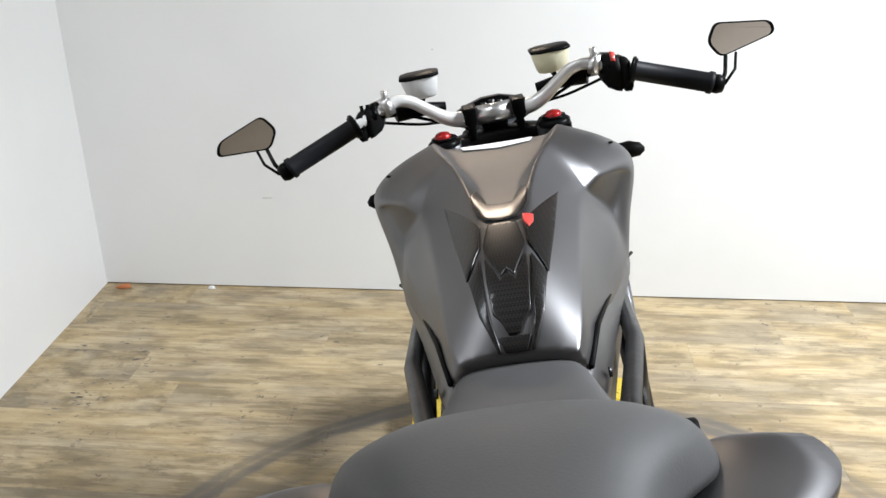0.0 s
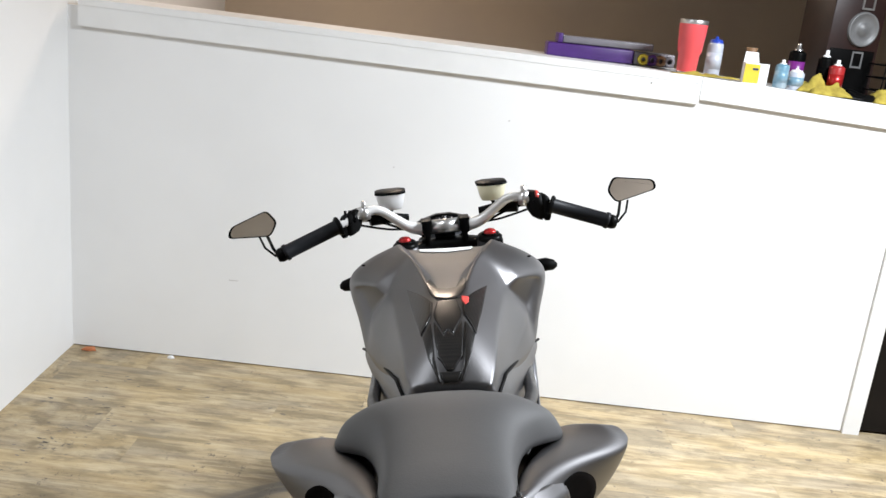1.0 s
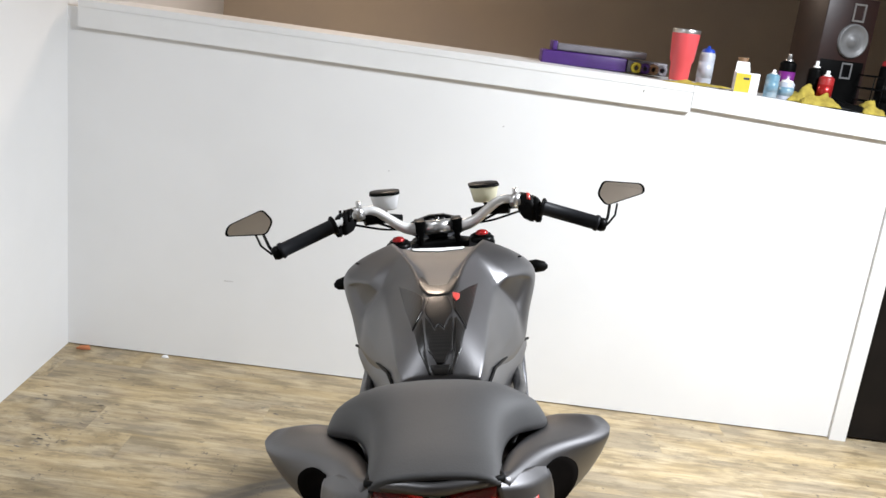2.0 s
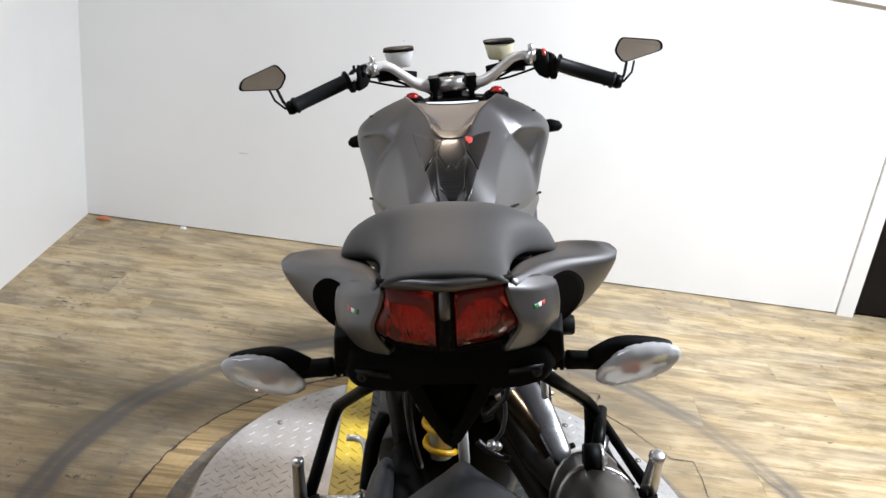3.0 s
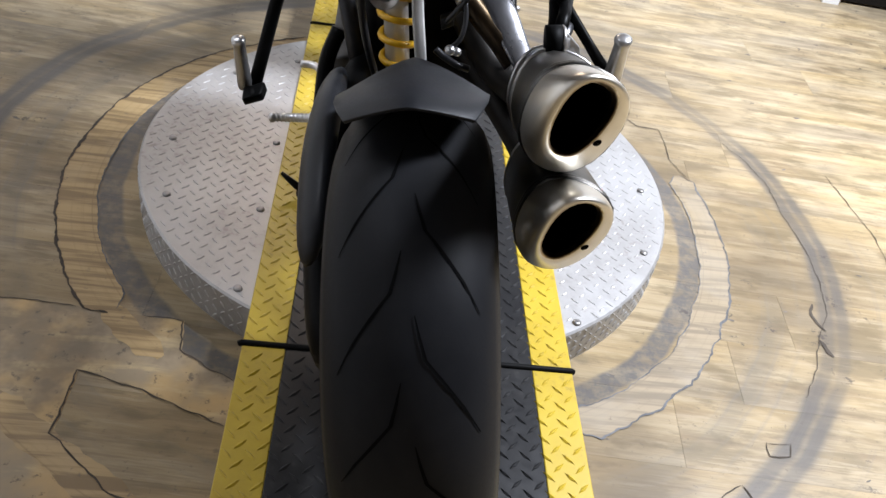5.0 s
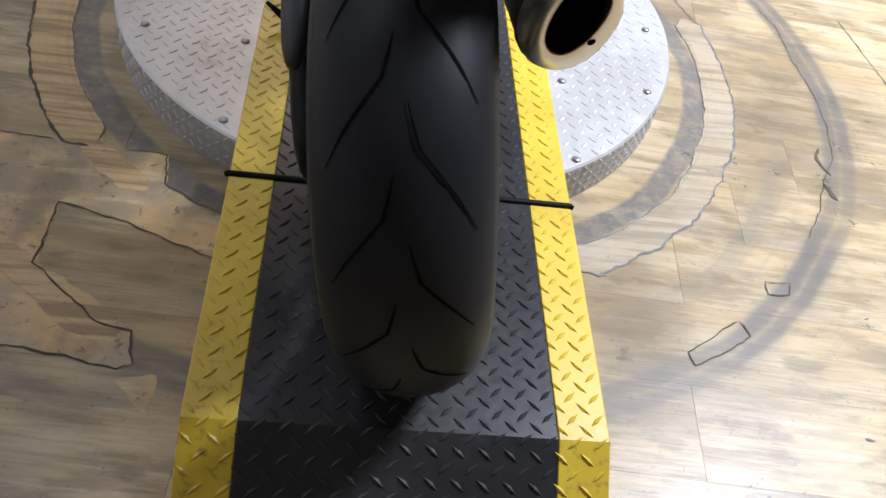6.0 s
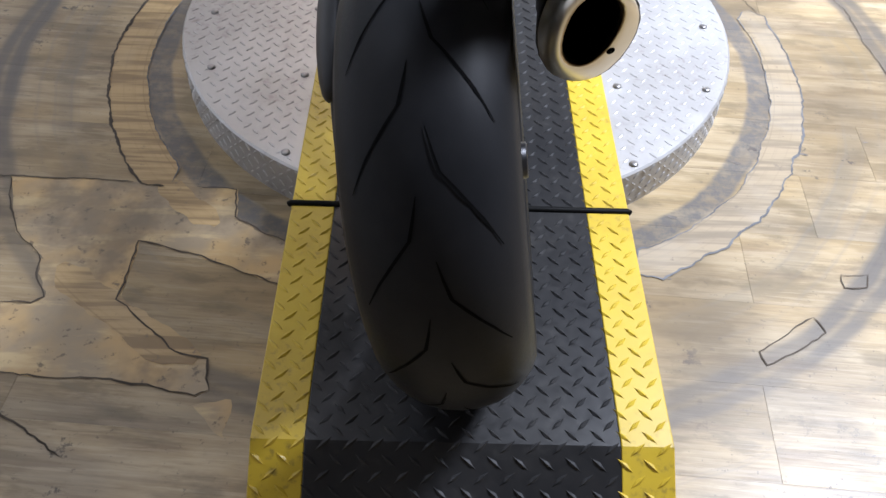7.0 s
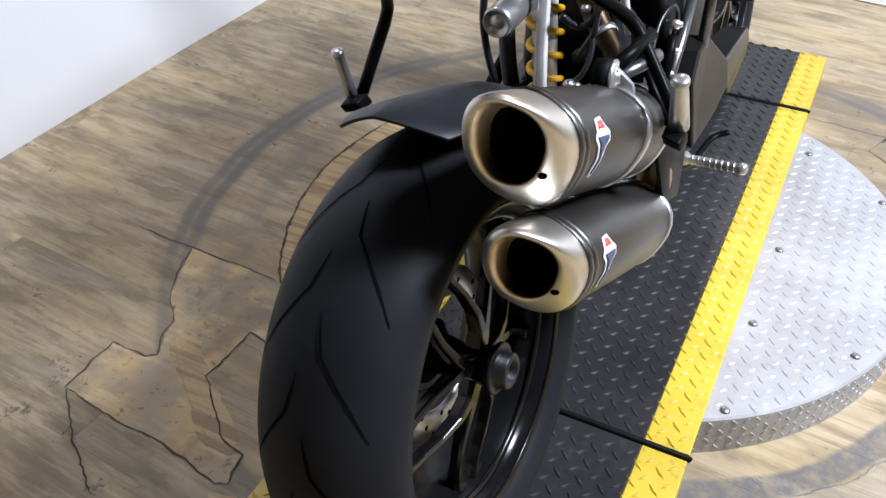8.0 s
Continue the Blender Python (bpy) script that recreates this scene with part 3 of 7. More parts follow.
ramp_piece("access_ramp", NEAR_END, SEAM_A - 0.006, 0.0, "sloped end of a black tread vinyl ramp with yellow edges")
ramp_piece("access_ramp", SEAM_A + 0.006, SEAM_B - 0.005, DECK - 0.001, "black tread vinyl runway with yellow edges across the turntable")
ramp_piece("access_ramp", SEAM_B + 0.005, FAR_END, 0.0, "far sloped end of a black tread vinyl ramp with yellow edges")
for y, x0, x1 in ((SEAM_A, MAT_X0 - 0.006, MAT_X1 + 0.003), (SEAM_B, MAT_X0, MAT_X1 + 0.002)):
    bm = tube([(x0, y, TOP - 0.003), (x0 + 0.004, y, TOP), ((x0 + x1) / 2, y, TOP), (x1 - 0.004, y, TOP), (x1, y, TOP - 0.003)], 0.0058, 8)
    tagged(mesh_object("hinge_rod", bm, M_MATTE), "black rod in the joint between two ramp lengths", "rod", "ramp hinge rods")

from mathutils.bvhtree import BVHTree

# ---- motorcycle: u right, v ahead, w up from the ground under it; it leans on its side stand ----
BIKE = pose(0.36, 0.60, 0.1015) @ pose(0, 0, 0, 0, 0, -1) @ pose(0, 0, 0, 0, -9, 0)
bike = thing("motorcycle", BIKE, "satin gunmetal sports motorcycle leaning on its side stand", "motorcycle")
PIVOT = pose(0, 1.0, 0.95) @ pose(0, 0, 0, 24)
STEER = PIVOT @ pose(0, 0, 0, 0, 0, 4) @ PIVOT.inverted()


def bars(name, bm, material, parent=None, label="", **kw):
    """A part that turns with the handlebar, four degrees to the left."""
    bm.transform(STEER)
    return part(name, bm, material, parent or bike, label, **kw)


def rounded(outline, cut_back):
    """An outline with every corner cut by a small curve."""
    out = []
    for i, q in enumerate(outline):
        b = Vector(q)
        a, c = Vector(outline[i - 1]), Vector(outline[(i + 1) % len(outline)])
        p, r = b + (a - b).normalized() * cut_back, b + (c - b).normalized() * cut_back
        for f in (0, 0.25, 0.5, 0.75, 1):
            out.append(tuple(p * (1 - f) ** 2 + b * (2 * f * (1 - f)) + r * f * f))
    return out


def both(name, make, material, parent=None, label="", turned=False, **kw):
    """A part and its mirror image."""
    out = []
    for s in (1, -1):
        bm = make()
        if s < 0:
            bm = mirrored(bm)
        if turned:
            bm.transform(STEER)
        out.append(part(name, bm, material, parent or bike, label, **kw))
    return out


# wheels
AXLE_V, AXLE_W = -0.187, 0.315


def tyre_profile(half, outer, bead):
    pts = []
    for k in range(13):
        a = radians(-78 + 13 * k)
        crown = half / math.sin(radians(78)) * 1.0
        pts.append((crown * math.sin(a), outer - crown * 0.84 * (1 - math.cos(a))))
    side = pts[-1]
    right = [(half * 0.97, (side[1] + bead) / 2), (half * 0.80, bead)]
    return [(-half * 0.80, bead), (-half * 0.97, (side[1] + bead) / 2), *pts, *right]


def wheel(name, v, w, half, outer, label, spokes):
    c = Vector((0, v, w))
    hw = half * 0.80
    rim_bm = lathe([(-hw, 0.226), (-hw * 0.97, 0.219), (-hw * 0.80, 0.206), (-hw * 0.35, 0.188), (0, 0.184), (hw * 0.35, 0.188), (hw * 0.80, 0.206), (hw * 0.97, 0.219), (hw, 0.226), (hw, 0.229), (hw * 0.92, 0.229), (0, 0.200), (-hw * 0.92, 0.229), (-hw, 0.229)], 72, "x", c, True)
    rim = part(name, rim_bm, M_GLOSSB, bike, label)
    part("rim_lip", lathe([(hw * 0.955, 0.2165), (hw * 0.985, 0.2185), (hw * 1.012, 0.2235), (hw * 1.016, 0.2262), (hw * 1.004, 0.2282), (hw * 0.98, 0.2280)], 72, "x", c, True), M_SPOKE, rim, "polished black rim lip")
    part("rim_step", lathe([(hw * 0.66, 0.1985), (hw * 0.68, 0.1955), (hw * 0.74, 0.1985), (hw * 0.76, 0.2045), (hw * 0.70, 0.2035)], 72, "x", c, True), M_SPOKE, rim)
    part("tyre", lathe(tyre_profile(half, outer, 0.226), 96, "x", c), M_RUBBER, rim, "black road tyre")
    for k in range(spokes):
        a = 2 * math.pi * (k + 0.01) / spokes
        for side in (-1, 1):
            rings = []
            for r, da, u, half_w, half_d in ((0.026, 0, 0.62, 0.015, 0.013), (0.050, side * 0.06, 0.66, 0.011, 0.011), (0.080, side * 0.17, 0.64, 0.0075, 0.010), (0.115, side * 0.30, 0.56, 0.0058, 0.009), (0.150, side * 0.41, 0.48, 0.0058, 0.009), (0.178, side * 0.48, 0.42, 0.008, 0.011), (0.192, side * 0.51, 0.38, 0.013, 0.016)):
                ca, sa = math.cos(a + da), math.sin(a + da)
                rings.append([(hw * u + d, v + r * ca - q * sa, w + r * sa + q * ca) for d, q in ((half_d, -half_w * 0.75), (half_d, half_w * 0.75), (half_d * 0.4, half_w), (-half_d, half_w * 0.7), (-half_d, -half_w * 0.7), (half_d * 0.4, -half_w))])
            part("spoke", loft(rings), M_SPOKE, rim, "", smooth=False, bevel=0.0015)
    return rim


rear = wheel("rear_wheel", AXLE_V, AXLE_W, 0.098, 0.3235, "gloss black rear wheel rim with twin spokes", 5)
front = wheel("front_wheel", 1.285, 0.30, 0.060, 0.2985, "gloss black front wheel rim", 5)
hub_c = (0, AXLE_V, AXLE_W)
part("hub", lathe([(-0.06, 0.04), (-0.06, 0.050), (-0.02, 0.046), (-0.01, 0.030), (0.03, 0.022), (0.066, 0.024), (0.072, 0.030), (0.075, 0.001)], 40, "x", hub_c), M_BLACK, rear, "satin black hub")
part("axle_nut", lathe([(0.072, 0.028), (0.078, 0.028), (0.079, 0.036), (0.085, 0.036), (0.086, 0.033), (0.086, 0.027), (0.090, 0.027), (0.091, 0.025), (0.101, 0.025), (0.103, 0.022), (0.103, 0.016), (0.086, 0.015), (0.086, 0.001)], 24, "x", hub_c), M_DARKMET, rear, "large dark steel axle nut")
disc_bm = lathe([(-0.008, 0.082), (-0.008, 0.1255), (-0.003, 0.1255), (-0.003, 0.082)], 48, "x", hub_c, True)
disc = part("brake_disc", disc_bm, M_ALU, rear, "drilled bright steel brake disc")
# the disc is not pierced: black dots paint the shade in its holes
for k in range(30):
    a = 2 * math.pi * k / 30
    r = (0.092, 0.104, 0.116)[k % 3]
    b = lathe([(-0.0030, 0.0042), (-0.0025, 0.0038), (-0.0025, 0.0005)], 8, "x", (0, AXLE_V + r * math.cos(a), AXLE_W + r * math.sin(a)))
    part("hole_shade", b, M_SOOT_SHADE, disc, "")


def tread_groove_shade(angle, side, stretch):
    """A dark hockey-stick strip laid from near the crown to the shoulder, for a groove's shade."""
    crown = 0.098 / math.sin(radians(78))

    def on_tyre(s, a, lift):
        q = s / crown
        r = 0.3235 - crown * 0.84 * (1 - math.cos(q)) + lift
        return Vector((side * crown * math.sin(q), AXLE_V + r * math.cos(a), AXLE_W + r * math.sin(a)))

    path = ((0.007, 0.0), (0.012, 0.07), (0.018, 0.14), (0.034, 0.20), (0.060, 0.30), (0.084, 0.41))
    widths = (0.0005, 0.0016, 0.0021, 0.0023, 0.0020, 0.0008)
    fine, fw = [], []
    for i in range(len(path) - 1):
        for k in range(4):
            s = k / 4
            fine.append((path[i][0] + (path[i + 1][0] - path[i][0]) * s, path[i][1] + (path[i + 1][1] - path[i][1]) * s))
            fw.append(widths[i] + (widths[i + 1] - widths[i]) * s)
    fine.append(path[-1])
    fw.append(widths[-1])
    bm = bmesh.new()
    rows = []
    for (s, a), wd in zip(fine, fw):
        aa = angle + a * stretch
        rows.append([bm.verts.new(on_tyre(s - wd, aa, 0.0006)), bm.verts.new(on_tyre(s, aa, 0.0003)), bm.verts.new(on_tyre(s + wd, aa, 0.0006))])
    for p, q in zip(rows, rows[1:]):
        for k in range(2):
            bm.faces.new((p[k], p[k + 1], q[k + 1], q[k]))
    return bm


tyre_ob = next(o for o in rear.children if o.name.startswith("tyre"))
# groove shade painted as near-black strips on the tyre's skin
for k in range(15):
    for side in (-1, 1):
        part("tread_groove_shade", tread_groove_shade(radians(131 + 24 * k - (12 if side < 0 else 0)), side, 1.0), M_GROOVE_SHADE, tyre_ob, "")

# swingarm on the left, with chain guard
sw = [(0.40, 0.42, -0.085, 0.035, 0.055), (0.25, 0.43, -0.105, 0.045, 0.060), (0.08, 0.44, -0.125, 0.040, 0.062), (-0.06, 0.40, -0.130, 0.036, 0.062), (-0.16, 0.335, -0.125, 0.035, 0.062), (-0.25, 0.31, -0.115, 0.030, 0.050)]
rings = []
for v, w, u, du, dw in sw:
    rings.append([(u + du * math.cos(a), v, w + dw * math.sin(a)) for a in (2 * math.pi * k / 12 for k in range(12))])
part("swingarm", loft(rings), M_BLACK, bike, "satin black single-sided swingarm", sub=1)
guard = [[(-0.155, 0.28, 0.48), (-0.112, 0.28, 0.50), (-0.112, 0.28, 0.44), (-0.155, 0.28, 0.42)], [(-0.165, 0.10, 0.53), (-0.108, 0.10, 0.555), (-0.108, 0.10, 0.48), (-0.168, 0.10, 0.44)], [(-0.163, -0.06, 0.53), (-0.105, -0.06, 0.56), (-0.105, -0.06, 0.50), (-0.168, -0.06, 0.42)], [(-0.158, -0.20, 0.46), (-0.108, -0.20, 0.49), (-0.108, -0.20, 0.44), (-0.160, -0.20, 0.38)]]
part("chain_guard", loft(guard), M_GREYPL, bike, "matt grey chain guard", sub=2)
part("sprocket", lathe([(-0.098, 0.06), (-0.098, 0.096), (-0.092, 0.096), (-0.092, 0.06)], 42, "x", hub_c, True), M_DARKMET, rear, "dark rear sprocket")

# mudguard over the rear tyre: a peaked beak that follows the tyre, its rear edge cut to the middle
rings = []
for vc, wc, ve, we, half in ((-0.236, 0.702, -0.208, 0.668, 0.073), (-0.200, 0.698, -0.180, 0.664, 0.083), (-0.165, 0.690, -0.148, 0.656, 0.0905), (-0.080, 0.666, -0.085, 0.628, 0.096), (0.0, 0.635, -0.02, 0.592, 0.096), (0.05, 0.609, 0.04, 0.552, 0.093), (0.10, 0.579, 0.09, 0.505, 0.088), (0.165, 0.538, 0.14, 0.45, 0.078)):
    outer, inner = [], []
    for k in range(13):
        f = -1 + k / 6
        q = abs(f) ** 1.35
        outer.append((half * f, vc + (ve - vc) * q, wc + (we - wc) * q))
        inner.append((half * f * 0.97, vc + (ve - vc) * q + 0.001, wc + (we - wc) * q - 0.0045))
    rings.append(outer + inner[::-1])
part("rear_mudguard", loft(rings), M_GREYPL, bike, "matt dark grey mudguard peaked over the tyre", bevel=0.001)

# tank
tank_bm = half_loft([
    (0.207, ((0, 0.943), (0.012, 0.9435), (0.024, 0.944), (0.042, 0.943), (0.056, 0.939), (0.061, 0.930), (0.064, 0.920), (0.055, 0.86), (0, 0.84))),
    (0.24, ((0, 0.972), (0.013, 0.9725), (0.025, 0.972), (0.046, 0.964), (0.066, 0.951), (0.069, 0.928), (0.0715, 0.920), (0.062, 0.86), (0, 0.82))),
    (0.3, ((0, 1.001), (0.0135, 1.001), (0.027, 0.999), (0.050, 0.982), (0.0725, 0.960), (0.079, 0.919), (0.0820, 0.909), (0.076, 0.85), (0, 0.8))),
    (0.42, ((0, 1.014), (0.014, 1.014), (0.030, 1.011), (0.059, 0.989), (0.0865, 0.963), (0.105, 0.892), (0.1080, 0.873), (0.100, 0.82), (0, 0.78))),
    (0.52, ((0, 1.003), (0.025, 1.004), (0.043, 1.016), (0.071, 0.992), (0.0985, 0.963), (0.130, 0.887), (0.1360, 0.851), (0.120, 0.79), (0, 0.76))),
    (0.585, ((0, 0.996), (0.040, 0.998), (0.058, 1.018), (0.082, 0.992), (0.1060, 0.963), (0.145, 0.893), (0.1530, 0.837), (0.125, 0.77), (0, 0.76))),
    (0.630, ((0, 0.993), (0.051, 0.995), (0.069, 1.017), (0.092, 0.993), (0.1150, 0.966), (0.154, 0.900), (0.163, 0.827), (0.13, 0.77), (0, 0.76))),
    (0.655, ((0, 0.991), (0.058, 0.993), (0.075, 1.015), (0.110, 0.992), (0.142, 0.968), (0.171, 0.940), (0.168, 0.822), (0.14, 0.77), (0, 0.77))),
    (0.72, ((0, 0.99), (0.071, 0.992), (0.088, 1.009), (0.144, 0.984), (0.188, 0.950), (0.199, 0.924), (0.180, 0.840), (0.155, 0.79), (0, 0.78))),
    (0.79, ((0, 0.98), (0.079, 0.982), (0.096, 0.996), (0.154, 0.974), (0.198, 0.944), (0.209, 0.915), (0.194, 0.862), (0.155, 0.81), (0, 0.8))),
    (0.84, ((0, 0.958), (0.078, 0.96), (0.095, 0.972), (0.15, 0.952), (0.19, 0.93), (0.199, 0.905), (0.184, 0.868), (0.15, 0.82), (0, 0.8))),
    (0.88, ((0, 0.931), (0.068, 0.933), (0.085, 0.942), (0.13, 0.93), (0.16, 0.914), (0.169, 0.893), (0.16, 0.866), (0.13, 0.82), (0, 0.81))),
])
cl = tank_bm.edges.layers.float.new("crease_edge")
tank_bm.verts.ensure_lookup_table()
per = 16
# the step under the front lobes runs slantwise: back towards the middle, ahead at the sides
for row, k, dv, du, dw in ((5, 4, -0.035, -0.002, -0.003), (6, 3, -0.030, 0.0, 0.0), (6, 4, -0.055, -0.006, -0.006), (6, 5, 0.020, -0.006, -0.004), (7, 3, -0.045, -0.004, 0.004), (7, 4, -0.055, -0.010, 0.000), (7, 5, 0.030, 0.002, 0.000), (8, 3, -0.015, 0.0, 0.002), (8, 4, -0.025, 0.0, 0.004)):
    for i, side in ((k, 1), (per - k, -1)):
        vert = tank_bm.verts[row * per + i]
        vert.co += Vector((du * (1 if vert.co.x > 0 else -1), dv, dw))
for e in tank_bm.edges:
    a, b = sorted(v.index for v in e.verts)
    row = a // per
    if b - a == per:
        k = min(a % per, per - a % per)
        if k == 2:
            e[cl] = (0.2, 0.2, 0.2, 0.6, 0.8, 0.8, 0.8, 0.8, 0.7, 0.6, 0.5)[row]
        elif k == 1 and row >= 3:
            e[cl] = 0.45
        elif k == 4 and row <= 6:
            e[cl] = 0.96 if row < 6 else 0.5
        elif k == 5 and 2 <= row <= 7:
            e[cl] = 0.9 if row < 6 else 0.6
        elif k == 6 and row <= 7:
            e[cl] = 0.8
    elif row == b // per:
        ks = sorted(min(i % per, per - i % per) for i in (a, b))
        if row == 7 and ks in ([3, 4], [4, 5]):
            e[cl] = 0.92 if ks[0] == 4 else 0.6
        elif row == 6 and ks in ([3, 4], [4, 5]):
            e[cl] = 0.9 if ks[0] == 4 else 0.5
        elif row == 0:
            e[cl] = 0.7
tank = part("fuel_tank", tank_bm, M_PAINT, bike, "satin gunmetal fuel tank with a hollowed top", sub=3)

# lower side panels of the tank
def side_panel():
    return loft([
        [(0.054, 0.196, 0.924), (0.064, 0.196, 0.920), (0.074, 0.196, 0.900), (0.068, 0.196, 0.80), (0.050, 0.196, 0.80)],
        [(0.068, 0.30, 0.914), (0.083, 0.30, 0.910), (0.094, 0.30, 0.874), (0.086, 0.30, 0.77), (0.060, 0.30, 0.77)],
        [(0.095, 0.45, 0.870), (0.112, 0.45, 0.8665), (0.122, 0.45, 0.836), (0.114, 0.45, 0.76), (0.08, 0.45, 0.76)],
        [(0.125, 0.60, 0.831), (0.146, 0.60, 0.8285), (0.154, 0.60, 0.803), (0.144, 0.60, 0.75), (0.10, 0.60, 0.75)],
        [(0.140, 0.65, 0.820), (0.160, 0.65, 0.8165), (0.165, 0.65, 0.795), (0.152, 0.65, 0.75), (0.11, 0.65, 0.75)],
        [(0.150, 0.705, 0.806), (0.174, 0.705, 0.8005), (0.174, 0.705, 0.786), (0.162, 0.705, 0.75), (0.12, 0.705, 0.75)],
    ])


panels = both("side_panel", side_panel, M_PAINT, bevel=0.004)
both("panel_seam", lambda: tube([(0.066, 0.205, 0.922), (0.0840, 0.30, 0.9130), (0.1135, 0.45, 0.8690), (0.1475, 0.60, 0.831), (0.1585, 0.645, 0.8205), (0.176, 0.70, 0.804)], 0.0028, 6), M_MATTE)
for p, s in zip(panels, (1, -1)):
    part("screw", lathe([(0, 0.0055), (0.003, 0.005), (0.003, 0.001)], 10, "x", (s * 0.084, 0.235, 0.895)) if s > 0 else lathe([(0, 0.0055), (-0.003, 0.005), (-0.003, 0.001)], 10, "x", (s * 0.084, 0.235, 0.895)), M_DARKMET, p)

# pieces laid on the tank follow its skin
deps = bpy.context.evaluated_depsgraph_get()
tank_tree = BVHTree.FromObject(tank, deps)


def on_tank(outline, lift, cuts=4, parent=None, name="pad_piece", material=None, label="", thick=0.0022):
    bm = bmesh.new()
    bm.faces.new([bm.verts.new((u, v, 0)) for u, v in outline])
    bmesh.ops.triangulate(bm, faces=bm.faces)
    for _ in range(cuts):
        long = [e for e in bm.edges if e.calc_length() > 0.008]
        if not long:
            break
        bmesh.ops.subdivide_edges(bm, edges=long, cuts=1)
        bmesh.ops.triangulate(bm, faces=bm.faces)
    for v in bm.verts:
        hit = tank_tree.ray_cast(Vector((v.co.x, v.co.y, 1.3)), Vector((0, 0, -1)))[0]
        v.co.z = (hit.z if hit else 0.95) + lift
    bmesh.ops.recalc_face_normals(bm, faces=bm.faces)
    if sum(f.normal.z for f in bm.faces) < 0:
        bmesh.ops.reverse_faces(bm, faces=bm.faces)
    ob = part(name, bm, material or M_WEAVE, parent or tank, label, smooth=True)
    mod = ob.modifiers.new("thickness", "SOLIDIFY")
    mod.thickness, mod.offset = thick, 1.0
    mod = ob.modifiers.new("bevel", "BEVEL")
    mod.width, mod.segments, mod.limit_method = 0.001, 2, "ANGLE"
    return ob


def even(half):
    """An outline from its right half, top middle to bottom middle."""
    return list(half) + [(-u, v) for u, v in half[::-1] if u > 1e-6]


on_tank(even([(0, 0.4265), (0.0145, 0.4300), (0.0190, 0.4520), (0.0275, 0.4860), (0.0340, 0.4590), (0.0312, 0.4260), (0.0270, 0.4080), (0.0180, 0.3860), (0, 0.3785)]), 0.0008, label="glossy carbon tank pad collar")
for s in (1, -1):
    on_tank([(s * u, v) for u, v in ((0.069, 0.496), (0.0265, 0.383), (0.0235, 0.374), (0.0250, 0.332), (0.0410, 0.291), (0.0545, 0.378))], 0.0008, label="glossy carbon tank pad wing")
    on_tank([(s * u, v) for u, v in ((0.0260, 0.3125), (0.0390, 0.2872), (0.0310, 0.2410), (0.0175, 0.2085), (0.0135, 0.2085), (0.0208, 0.2360), (0.0238, 0.2750))], 0.0008, label="glossy carbon tank pad strip")
on_tank(even([(0, 0.3755), (0.0150, 0.3755), (0.0222, 0.3320), (0.0205, 0.3190), (0.0072, 0.2793), (0, 0.2896)]), 0.0008, label="glossy carbon tank pad centre")
on_tank(even([(0, 0.2850), (0.0073, 0.2745), (0.0214, 0.3120), (0.0212, 0.2760), (0.0182, 0.2400), (0.0117, 0.2335), (0.0057, 0.2225), (0, 0.2225)]), 0.0008, label="glossy carbon tank pad centre")
on_tank(even([(0, 0.2205), (0.0160, 0.2205), (0.0105, 0.2085), (0, 0.2085)]), 0.0008, label="glossy carbon tank pad foot")
on_tank([(0.0225, 0.3870), (0.0345, 0.3910), (0.0335, 0.3740), (0.0280, 0.3590), (0.0228, 0.3700)], 0.003, 3, name="emblem", material=M_REDPL, label="small red enamel shield without lettering")
on_tank([(-0.055, 0.765), (0.055, 0.765), (0.050, 0.735), (0.0, 0.722), (-0.050, 0.735)], 0.001, name="tank_label", material=M_WHITE, label="pale tank top panel", thick=0.0015)
both("tank_vent_screw", lambda: lathe([(0, 0.004), (0.002, 0.0035), (0.002, 0.001)], 8, "z", (0.165, 0.73, 0.969)), M_BLACK, tank)

# seats
seat_bm = half_loft([
    (0.222, ((0, 0.930), (0.036, 0.930), (0.050, 0.924), (0.056, 0.900), (0, 0.88))),
    (0.205, ((0, 0.937), (0.050, 0.935), (0.064, 0.926), (0.072, 0.895), (0, 0.87))),
    (0.155, ((0, 0.936), (0.056, 0.933), (0.076, 0.920), (0.084, 0.885), (0, 0.86))),
    (0.122, ((0, 0.942), (0.066, 0.938), (0.098, 0.918), (0.108, 0.88), (0, 0.86))),
    (0.06, ((0, 0.962), (0.076, 0.955), (0.114, 0.926), (0.120, 0.885), (0, 0.86))),
    (0.0, ((0, 0.960), (0.075, 0.952), (0.108, 0.930), (0.112, 0.90), (0, 0.87))),
])
part("rider_seat", seat_bm, M_VINYL, bike, "dark grey vinyl rider seat", sub=2)
